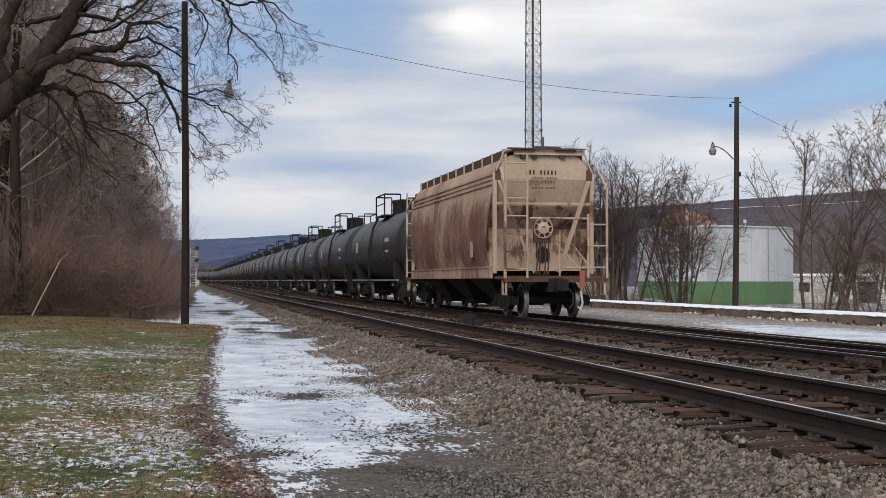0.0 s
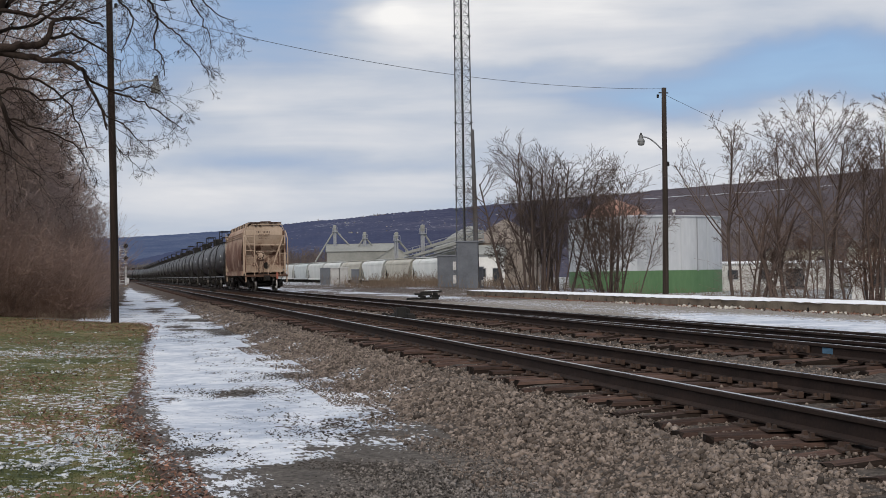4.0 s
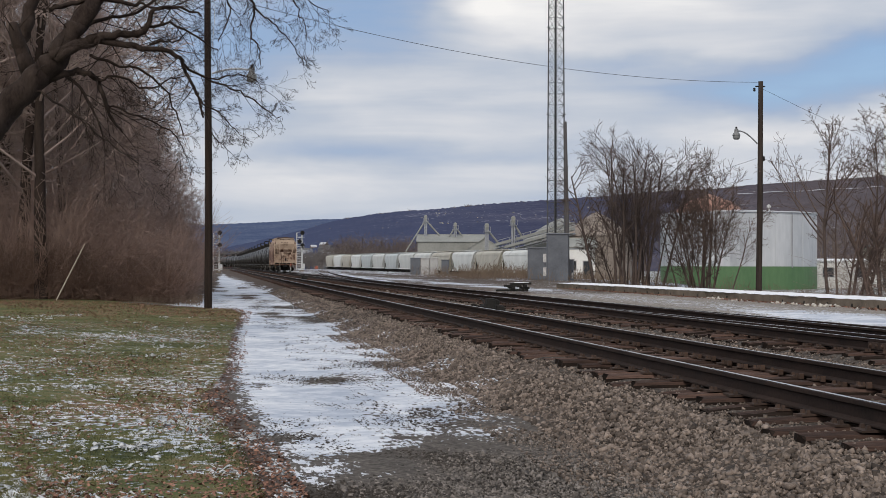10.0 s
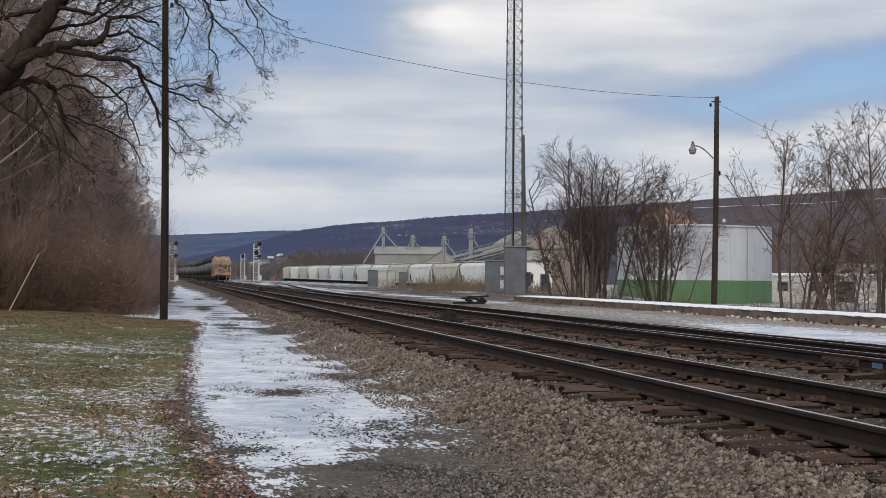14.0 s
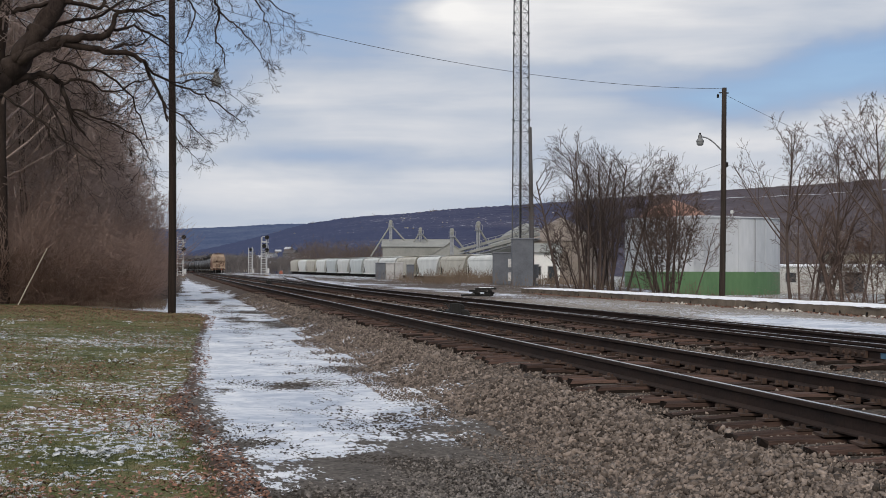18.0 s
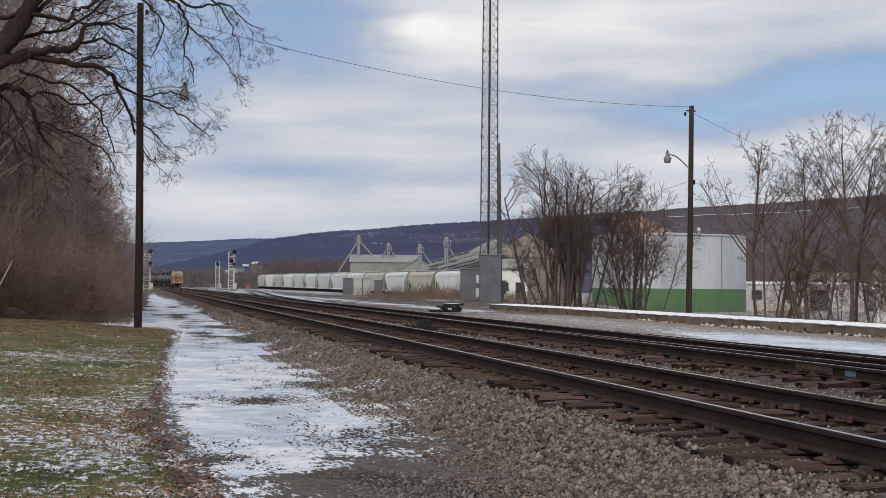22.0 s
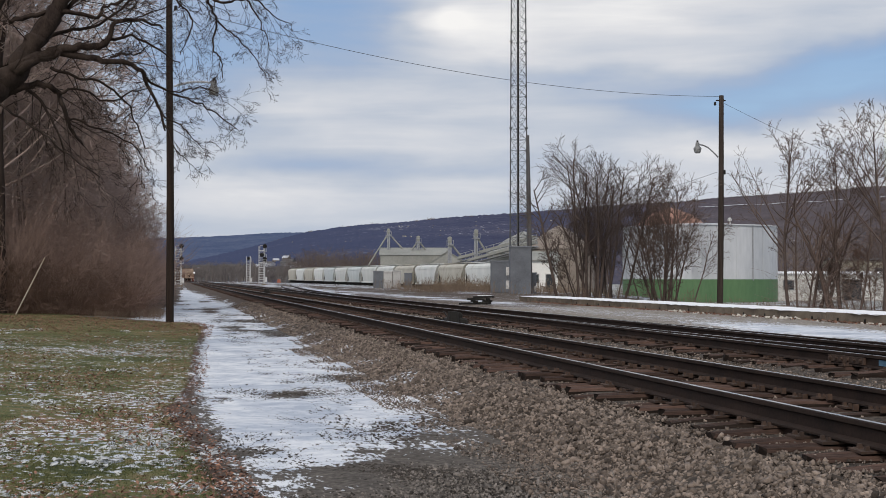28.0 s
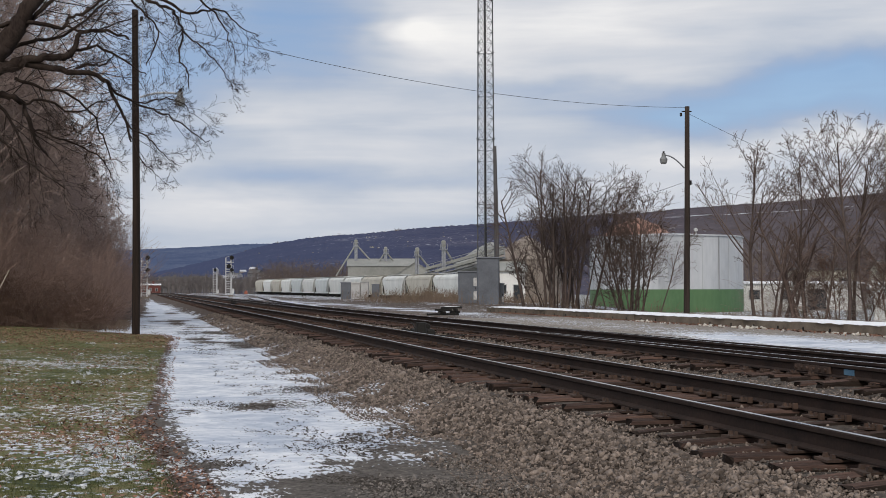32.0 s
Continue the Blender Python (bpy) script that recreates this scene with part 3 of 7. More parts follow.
def make_ground():
    def spread(dense, step, out, growth):
        a = list(np.arange(dense[0], dense[1], step))
        lo, hi, d = a[0], a[-1], step
        left, right = [], []
        while lo > -out or hi < out:
            d *= growth
            lo, hi = lo - d, hi + d
            left.append(lo), right.append(hi)
        return np.array(left[::-1] + a + right)

    xs, ys = spread((-9, 24), 0.22, 4000, 1.28), spread((6, 62), 0.3, 4000, 1.13)
    gx, gy = np.meshgrid(xs, ys)
    x, y = gx.ravel(), gy.ravel()
    z = ground_height(x, y)
    near = (np.abs(x) < 30) & (y < 120)
    z = z + np.where(near, 0.018 * np.sin(x * 2.3 + 1.2 * np.sin(y * 1.1)) * np.cos(y * 1.7 + x), 0)
    nx, ny = len(xs), len(ys)
    i = np.arange((ny - 1) * (nx - 1))
    r, c = i // (nx - 1), i % (nx - 1)
    q = r * nx + c
    me = fast_mesh("ground", np.stack([x, y, z], 1), np.stack([q, q + 1, q + nx + 1, q + nx], 1), M["ground"])
    me.polygons.foreach_set("use_smooth", [True] * len(me.polygons))
    grass = 0.5 + np.clip((lawn_edge(y) - x) / 0.35, -1, 1) * 0.5
    grass = np.where(y > 53, 0.5 + np.clip((-1.6 - x) / 2, -1, 1) * 0.2, grass)
    grass = np.maximum(grass, 0.55 * smooth_step(x, 27, 33))
    l, rgt = ice_left(y), ice_right(y)
    ice = np.minimum((x - l) / 0.45 + 0.35, (rgt - x) / np.interp(y, [10, 13, 18], [2.4, 1.8, 1.3]) + 0.25)
    ice = np.clip(ice, -0.7, 1) * 0.55 + 0.27
    rut = np.exp(-((x - (0.95 + 0.004 * y)) / 0.30) ** 2) * smooth_step(y, 17, 22)
    ice = ice + 0.25 * rut
    ice = ice + 0.45 * np.exp(-((x - 2.75) / 0.5) ** 2 - ((y - 9.7) / 0.4) ** 2)
    for bx, by, wx, wy, k in BARE:
        ice = ice - 0.6 * k * np.exp(-((x - bx) / wx) ** 2 - ((y - by) / wy) ** 2)
    ice = ice - 0.20 * smooth_step(y, 30, 42) * (0.35 + np.sin(y * 0.9 + 2.1 * np.sin(x * 1.7)) * np.sin(y * 0.37 + x * 1.9) + 0.5 * np.sin(y * 2.3 + x))
    ice = np.where(y > 130, ice - 0.5 * smooth_step(y, 130, 200), ice)
    thin = 0.41 + 0.07 * np.sin(x * 1.3 + y * 0.45) * np.sin(y * 0.8 - x * 0.6) + 0.12 * np.exp(-((x + 0.15) / 0.35) ** 2 - ((y - 13.5) / 2.5) ** 2)
    thin = thin - 0.10 * smooth_step(y, 20, 24) + 0.14 * np.exp(-((y - 29) / 3.5) ** 2) - 0.3 * smooth_step(y, 33, 40)
    snow = np.where(grass > 0.5, np.maximum(thin, ice - 0.5), ice)
    far_side = 0.9 * np.exp(-((x - 13.5) / 1.2) ** 2) * (1 - 0.62 * smooth_step(y, 27, 36)) + 0.38 * np.exp(-((x - 15.2) / 1.2) ** 2)
    strip = 0.62 * np.exp(-((x - 15.0) / 1.6) ** 2) * smooth_step(y, 52, 62)
    snow = np.where((x > 11.8) & (x < 60), np.maximum(np.maximum(far_side, strip), 0.26), snow)
    snow = np.where(x > 20, 0.32 + 0.16 * smooth_step(y, 90, 200), snow)
    snow = np.where((x > 12.5) & (y > 88), np.maximum(snow, 0.27), snow)
    snow = np.where((x > 27) & (y > 52) & (y < 125), np.maximum(snow, 0.5), snow)
    lead = T2 + 27 * (np.clip(y - 76, 0, 400) / 340) ** 1.4
    side = np.exp(-((x - lead - 2.0) / 0.9) ** 2) + np.exp(-((x - lead + 2.1) / 0.7) ** 2) * smooth_step(y, 150, 190)
    snow = np.where((y > 95) & (y < 420), np.maximum(snow, 0.68 * side), snow)
    snow = np.where((x > 3.75) & (x < 11.8), 0.02, snow)
    snow = np.where(x < -4, np.minimum(snow, 0.34), snow)
    stone = smooth_step(x, 2.5, 3.6) * (1 - smooth_step(x, 11.2, 12.4))
    for name, vals in (("grass", grass), ("snow", snow), ("stone", stone)):
        at = me.attributes.new(name, "FLOAT", "POINT")
        at.data.foreach_set("value", np.clip(vals, 0, 1).astype(np.float32))
    return tagged(new("ground", me), "winter lawn, icy dirt track and gravel beside the railway", "ground", kind="structure")


make_ground()

# ---- tracks ----
HEAD = [(-0.036, -0.006), (-0.030, 0.0), (0.030, 0.0), (0.036, -0.006), (0.036, -0.035), (0.010, -0.052), (0.010, -0.135), (0.072, -0.155), (0.072, -0.168),
        (-0.072, -0.168), (-0.072, -0.155), (-0.010, -0.135), (-0.010, -0.052), (-0.036, -0.035)]


def rail(path, parent):
    """A rail along (x, y) points, with its polished running surface as a part of its own."""
    n = len(HEAD)
    vs, fs, tv, tf = [], [], [], []
    for k, (x, y) in enumerate(path):
        vs += [(x + u, y, w - 0.003) for u, w in HEAD]
        tv += [(x - 0.020, y, 0.0), (x + 0.020, y, 0.0), (x + 0.020, y, -0.002), (x - 0.020, y, -0.002)]
        if k:
            o = (k - 1) * n
            fs += [(o + i, o + (i + 1) % n, o + n + (i + 1) % n, o + n + i) for i in range(n)]
            o = (k - 1) * 4
            tf += [(o + i, o + (i + 1) % 4, o + 4 + (i + 1) % 4, o + 4 + i) for i in range(4)]
    g, t = Geo().add(vs, fs), Geo().add(tv, tf)
    body = part("rail", g, M["rail_side"], parent, "rust-brown steel rail")
    part("running_surface", t, M["rail_top"], body, "polished rail head")
    return body


def track_points(x, a, b):
    out, s = [], a
    while s < b:
        out.append(on_line(s, x)[:2])
        s += 8.0 if s >= BEND - 4 or s < 20 else 30.0
    out.append(on_line(b, x)[:2])
    return out


def tie_mesh(length=2.6, seed=0):
    """A worn tie: rounded edges, a hollowed top and split, ragged ends."""
    rnd = random.Random(seed)
    ring = [(-0.115, -0.17), (0.115, -0.17), (0.113, -0.035), (0.092, -0.008), (0.03, 0.0), (-0.035, -0.003), (-0.094, -0.009), (-0.114, -0.04)]
    n, cuts = len(ring), 9
    vs, fs = [], []
    for k in range(cuts):
        f = k / (cuts - 1)
        x = (f - 0.5) * length
        dz, w = rnd.uniform(-0.010, 0.004), rnd.uniform(0.93, 1.03)
        end = k in (0, cuts - 1)
        for y, z in ring:
            vs.append((x + (rnd.uniform(-0.03, 0.03) if end else 0), y * w * (0.94 if end else 1) + rnd.uniform(-0.006, 0.006), z + (dz - (0.012 if end else 0) + rnd.uniform(-0.005, 0.005) if z > -0.1 else 0)))
        if k:
            o = (k - 1) * n
            fs += [(o + i, o + (i + 1) % n, o + n + (i + 1) % n, o + n + i) for i in range(n)]
    fs += [tuple(range(n)), tuple(range((cuts - 1) * n, cuts * n))]
    me = Geo().add(vs, fs).mesh("tie", M["tie"])
    # faces not turned up get the dark creosote colour with gap shade painted in
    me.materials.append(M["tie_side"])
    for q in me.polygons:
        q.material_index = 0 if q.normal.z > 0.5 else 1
    return me


TIES, TIE_LONG = [tie_mesh(2.6, k) for k in range(5)], tie_mesh(3.6, 9)


def plate_mesh():
    g = Geo().box((0, 0, 0.009), (0.36, 0.18, 0.018))
    for sx in (-0.115, 0.115):
        for sy in (-0.05, 0.05):
            g.box((sx, sy, 0.032), (0.035, 0.035, 0.035), taper=0.7)
    g.box((0.10, 0.135, 0.02), (0.05, 0.03, 0.06))
    return g.mesh("tie_plate", M["plate"])


PLATE = plate_mesh()


def make_track(x, name, label, near_end, start=-6.0, end=760.0):
    """A main track: two rails, the ties that pass near, each with its plates, and the farther ties joined."""
    tr = thing(name, Matrix.Identity(4), label, "railway track", kind="structure")
    for side in (-1, 1):
        rail(track_points(x + side * GAUGE / 2, start, end), tr)
    rnd = random.Random(int(x * 10))
    s, far = -5.6, Geo()
    while s < 330:
        jx, jr = rnd.uniform(-0.13, 0.11), rnd.uniform(-3.0, 3.0)
        if s < near_end:
            t = part("tie", TIES[rnd.randrange(5)], None, tr, at=pose(x + jx, s, -0.178 + rnd.uniform(-0.045, 0.004), rnd.uniform(-3.5, 3.5), rnd.uniform(-1.0, 1.0), jr))
            if s < 60:
                for side in (-1, 1):
                    part("tie_plate", PLATE, None, t, at=pose(side * GAUGE / 2 - jx, 0, 0.0, 0, 0, 180 if side > 0 else 0))
        else:
            far.box((x + jx, s, -0.268), (2.6, 0.225, 0.17))
        s += 0.51 if s < 200 else 1.6
    part("far_ties", far, M["tie"], tr)
    return tr


make_track(T1, "near_track", "main track of rusty rails on dark timber ties", 75)
make_track(T2, "far_track", "second main track of rusty rails on dark timber ties", 62)


def branch_track():
    """The diverging rails of the turnout beside the platform, and the switch that leads to the yard."""
    tr = thing("turnout_track", Matrix.Identity(4), "diverging rails of a turnout, dark and snow-edged", "railway track", kind="structure")
    for side in (-1, 1):
        pts = []
        for k in range(25):
            y = 42 - k * 2.0
            off = 0.00085 * max(0, 42 - y) ** 2
            pts.append((T2 + 0.07 + side * GAUGE / 2 + off, y))
        rail(pts[::-1], tr)
    rnd = random.Random(4)
    for k in range(34):
        y = 8 + k * 0.51 * 1.0
        part("tie", TIE_LONG, None, tr, at=pose(T2 + 1.0 + rnd.uniform(-0.1, 0.1), y + 0.25, -0.192, 0, 0, rnd.uniform(-1.5, 1.5)))
    yard = thing("yard_track", Matrix.Identity(4), "yard lead curving away to parked hopper wagons", "railway track", kind="structure")
    for side in (-1, 1):
        pts = []
        for k in range(40):
            y = 76 + k * 9
            off = 27 * ((y - 76) / 340) ** 1.4
            pts.append((T2 + off + side * GAUGE / 2, y))
        rail(pts, yard)
    far = Geo()
    for k in range(200):
        y = 78 + k * 0.9
        far.box((T2 + 27 * ((y - 76) / 340) ** 1.4, y, -0.275), (2.6, 0.24, 0.17))
    part("far_ties", far, M["tie"], yard)


branch_track()


def joint_bar():
    """A bolted splice on the second track's near rail, with a dab of blue paint beside it."""
    t = thing("joint_bar", pose(T2 - GAUGE / 2, 17.0, 0), "rusty bolted joint bar on the rail of the second track", "joint bar")
    for sx in (-1, 1):
        part("splice_plate", Geo().box((sx * 0.034, 0, -0.092), (0.045, 1.0, 0.095), chamfer=0.01), M["plate"], t)
    for k in range(6):
        b = part("bolt", Geo().lathe([(0.024, -0.085), (0.024, -0.055)], axis=0, n=6, c=(0, -0.42 + 0.168 * k, -0.09)), M["plate"], t)
        part("washer", Geo().lathe([(0.034, -0.062), (0.034, -0.056)], axis=0, n=10, c=(0, -0.42 + 0.168 * k, -0.09)), M["plate"], b)
    part("paint_mark", Geo().box((-0.013, -0.95, -0.092), (0.008, 0.26, 0.075)), M["paint_blue"], t, "dab of blue paint on the rail web")


joint_bar()


# ---- old platform ----
def make_platform():
    p = thing("platform", pose(17.35, 0, -0.07), "low old concrete platform edge with a strip of snow on top", "platform", kind="structure")
    rnd = random.Random(3)
    y = 6.0
    while y < 66:
        ln = rnd.uniform(2.6, 3.2)
        g = Geo().box((0.18, y + ln / 2, -0.02), (0.36, ln - 0.03, 0.36), chamfer=0.02)
        part("curb_block", g, M["concrete"], p, at=pose(rnd.uniform(-0.02, 0.02), 0, rnd.uniform(-0.015, 0.01)))
        for f in (0.25, 0.75):
            part("weep_notch", Geo().box((-0.004, y + ln * f, -0.03), (0.02, 0.06, 0.13)), M["iron"], p)
        y += ln
    g = Geo().box((1.5, 36, -0.3), (2.3, 60, 0.9))
    part("fill", g, M["concrete"], p)
    xs, ys = np.linspace(-0.04, 1.9, 10), np.linspace(6, 67, 160)
    gx, gy = np.meshgrid(xs, ys)
    edge = np.minimum(1, np.minimum((gx - xs[0]), (xs[-1] - gx)) / 0.25)
    z = 0.158 + 0.032 * edge * (0.75 + 0.25 * np.sin(gy * 1.9) * np.cos(gx * 3 + gy)) + 0.012 * np.sin(gy * 7)
    wob = 0.02 * np.sin(gy * 2.7) + 0.02 * np.sin(gy * 6.1 + 1) + 0.03 * np.sin(gy * 0.9 + 2) + 0.03
    i = np.arange((len(ys) - 1) * (len(xs) - 1))
    q = (i // (len(xs) - 1)) * len(xs) + i % (len(xs) - 1)
    n = len(xs)
    me = fast_mesh("snow_strip", np.stack([(gx + wob * (gx < 0.3)).ravel(), gy.ravel(), z.ravel()], 1), np.stack([q, q + 1, q + n + 1, q + n], 1), M["snow"])
    me.polygons.foreach_set("use_smooth", [True] * len(me.polygons))
    part("snow_strip", me, None, p, "strip of fresh snow")


make_platform()


# ---- poles, wires, tower ----
def wood_pole(name, foot, top, r0, r1, mat, label):
    t = thing(name, pose(*foot), label, "utility pole")
    d = Vector(top) - Vector(foot)
    g = Geo()
    n, seg = 12, 8
    vs, fs = [], []
    for k in range(seg + 1):
        f = k / seg
        c, r = d * f + Vector((0.02 * math.sin(5 * f), 0.015 * math.sin(7 * f), 0)), r0 + (r1 - r0) * f
        for i in range(n):
            a = 2 * math.pi * i / n
            rr = r * (1 + 0.04 * math.sin(3 * a + 2 * f))
            vs.append((c.x + rr * math.cos(a), c.y + rr * math.sin(a), c.z - (0.5 if k == 0 else 0)))
    for k in range(seg):
        fs += [(k * n + i, k * n + (i + 1) % n, (k + 1) * n + (i + 1) % n, (k + 1) * n + i) for i in range(n)]
    fs.append(tuple(range(seg * n, (seg + 1) * n)))
    part("shaft", g.add(vs, fs), mat, t, smooth=True)
    return t, d


def lamp_arm(t, base, tip, rise):
    """A curved arm with a barn lamp hanging from its tip; base and tip in the pole's space."""
    b, e = Vector(base), Vector(tip)
    pts = []
    for k in range(9):
        f = k / 8
        p = b.lerp(e, f)
        p.z = b.z + (e.z + 0.2 - b.z) * math.sin(math.pi * f * 0.5) + rise * math.sin(math.pi * f)
        pts.append(p)
    arm, n = Geo(), 8
    for k, p in enumerate(pts):
        d = (pts[min(k + 1, 8)] - pts[max(k - 1, 0)]).normalized()
        u = Vector((0, 1, 0))
        w = d.cross(u).normalized()
        arm.v += [tuple(p + (u * math.cos(6.2832 * i / n) + w * math.sin(6.2832 * i / n)) * 0.036) for i in range(n)]
        if k:
            arm.f += [((k - 1) * n + i, (k - 1) * n + (i + 1) % n, k * n + (i + 1) % n, k * n + i) for i in range(n)]
    part("lamp_arm", arm, M["galv"], t, "grey lamp arm")
    head = part("lamp_head", Geo().lathe([(0.05, 0.31), (0.09, 0.30), (0.10, 0.14), (0.14, 0.09), (0.19, 0.02), (0.195, -0.03)], n=16, c=e), M["lamp_metal"], t, "grey metal lamp hood")
    part("lens", Geo().lathe([(0.18, -0.03), (0.165, -0.15), (0.11, -0.22)], n=16, c=e), M["lamp_glass"], head, "dull clear lamp bowl")
    part("photocell", Geo().lathe([(0.05, 0.31), (0.05, 0.40)], n=8, c=e), M["iron"], head)


pole_a, da = wood_pole("utility_pole", (-0.11, 48.8, -0.5), (-0.16, 48.8, 10.9), 0.142, 0.11, M["pole_wood"], "tall dark timber utility pole with a lamp beside the icy track")
lamp_arm(pole_a, (0.1, 0, 8.30), (1.50, -0.2, 8.22), 0.08)
part("top_bolt", Geo().tube((-0.05, -0.3, 11.15), (-0.05, 0.3, 11.15), 0.03), M["iron"], pole_a)
part("insulator", Geo().lathe([(0.03, 0), (0.07, 0.03), (0.05, 0.1), (0.07, 0.13), (0.03, 0.18)], n=8, c=(0.16, 0, 11.0)), M["iron"], pole_a)
part("ground_wire", Geo().line([(0.16, -0.1, 11.0), (0.19, -0.15, 10.2), (0.14, -0.17, 9.6), (0.10, -0.18, 9.1)], 0.012, 4), M["mark_white"], pole_a, "pale loop of cable")

pole_b, db = wood_pole("utility_pole", (26.1, 62.1, -1.2), (26.25, 62.1, 9.95), 0.155, 0.115, M["pole_pale"], "weathered brown timber pole with a curved lamp arm behind the platform")
lamp_arm(pole_b, (-0.05, 0, 8.12), (-1.12, 0.0, 8.52), 0.04)
part("top_bolt", Geo().tube((-0.15, 0, 10.9), (0.35, 0, 10.9), 0.03), M["iron"], pole_b)
part("insulator", Geo().lathe([(0.03, 0), (0.07, 0.03), (0.05, 0.1), (0.07, 0.13), (0.03, 0.18)], n=8, c=(-0.2, 0, 10.65)), M["iron"], pole_b)
part("cable_bracket", Geo().box((0.22, 0, 7.4), (0.18, 0.12, 0.22)), M["iron"], pole_b)


def wire(name, a, b, sag, r, label):
    a, b = Vector(a), Vector(b)
    pts = []
    for k in range(33):
        f = k / 32
        p = a.lerp(b, f)
        p.z -= 4 * sag * f * (1 - f)
        pts.append(p)
    g = Geo()
    n = 5
    for k, p in enumerate(pts):
        g.v += [(p.x, p.y + r * math.cos(6.283 * i / n), p.z + r * math.sin(6.283 * i / n)) for i in range(n)]
        if k:
            g.f += [((k - 1) * n + i, (k - 1) * n + (i + 1) % n, k * n + (i + 1) % n, k * n + i) for i in range(n)]
    return tagged(new(name, g.mesh(name, M["wire"])), label, "cable")


wire("overhead_cable", (0.0, 48.8, 10.65), (26.1, 62.1, 9.9), 0.78, 0.010, "thin black overhead cable strung between the two poles")
wire("overhead_cable", (26.3, 62.1, 9.6), (44.0, 72.0, 6.0), 0.3, 0.010, "thin black cable running on from the pole towards the trees")
wire("overhead_cable", (26.3, 62.1, 6.2), (46.0, 75.0, 5.2), 0.35, 0.009, "thin black service cable behind the bare trees")
wire("overhead_cable", (26.0, 62.1, 6.2), (22.2, 80.0, 4.6), 0.2, 0.009, "thin black service cable behind the shrubs")


def lattice_tower():
    """A guyless three-legged radio tower of bolted sections."""
    t = thing("radio_tower", pose(23.75, 92.2, -0.1), "tall grey three-legged steel lattice radio tower", "radio tower")
    base, top, height = 0.72, 0.46, 40.0
    sec = 6.1

    def leg(i, z):
        a = radians(200 + 120 * i)
        r = base + (top - base) * z / height
        return Vector((r * math.cos(a), r * math.sin(a), z))

    for i in range(3):
        part("tower_leg", Geo().tube(leg(i, 0), leg(i, height), 0.05, 0.035, 6), M["lattice"], t)
        for k in range(1, 7):
            part("joint_flange", Geo().lathe([(0.11, -0.04), (0.11, 0.04)], n=8, c=leg(i, k * sec - 0.55)), M["lattice"], t)
    step = 0.76
    for i in range(3):
        j = (i + 1) % 3
        g = Geo()
        z = 0.2
        while z < height - step:
            g.tube(leg(i, z), leg(j, z + step), 0.016, 0.016, 4, False)
            g.tube(leg(j, z), leg(i, z + step), 0.016, 0.016, 4, False)
            g.tube(leg(i, z), leg(j, z), 0.016, 0.016, 4, False)
            z += step
        part("face_bracing", g, M["lattice"], t)
    part("cable_run", Geo().tube((0, -0.1, 0), (0, -0.05, height), 0.045, 0.03, 6), M["iron"], t, "black feeder cables")


lattice_tower()
pole_c, dc = wood_pole("utility_pole", (23.78, 89.1, -0.1), (23.62, 89.1, 10.76), 0.16, 0.12, M["pole_grey"], "plain grey-brown timber pole beside the radio tower")


def cabinet(name, at, size, mat, label, vents=0, door=True):
    t = thing(name, at, label, "equipment cabinet")
    w, d, h = size
    part("body", Geo().box((0, 0, h / 2), (w, d, h), chamfer=0.02), mat, t)
    part("roof", Geo().box((0, 0, h + 0.04), (w + 0.12, d + 0.12, 0.08), taper=0.96), mat, t)
    if door:
        part("door", Geo().box((0, -d / 2 - 0.02, h * 0.48), (w * 0.8, 0.035, h * 0.86)), mat, t)
        part("handle", Geo().box((w * 0.3, -d / 2 - 0.06, h * 0.5), (0.04, 0.05, 0.16)), M["iron"], t)
    for k in range(vents):
        part("white_panel", Geo().box((w * 0.32, -d / 2 - 0.045, h * (0.28 + 0.42 * k)), (w * 0.22, 0.015, h * 0.26)), M["mark_white"], t, "white notice panel")
    return t


cabinet("instrument_shed", pose(23.12, 89.3, -0.1, 0, 0, -12), (1.42, 1.6, 3.2), M["cabinet"], "tall blue-grey steel instrument shed at the foot of the radio tower", door=False)
cabinet("instrument_shed", pose(23.75, 97.3, -0.1, 0, 0, -12), (1.55, 1.6, 2.35), M["cabinet"], "dark grey steel relay cabinet with white panels", vents=2)
cabinet("signal_cabinet", pose(24.35, 90.6, -0.1, 0, 0, -12), (0.5, 0.5, 1.45), M["cabinet"], "small dark grey cabinet beside the shed", vents=1)
for x, y, w, h, mt in ((22.3, 148.5, 1.1, 2.25, "cabinet"), (23.35, 148.3, 1.0, 2.25, "cabinet_pale"), (24.3, 148.0, 0.85, 2.3, "cabinet_pale"), (25.5, 147.8, 0.8, 2.05, "cabinet")):
    cabinet("signal_cabinet", pose(x, y, -0.5, 0, 0, -12), (w, 1.0, h), M[mt], "metal trackside signal cabinet among weeds")


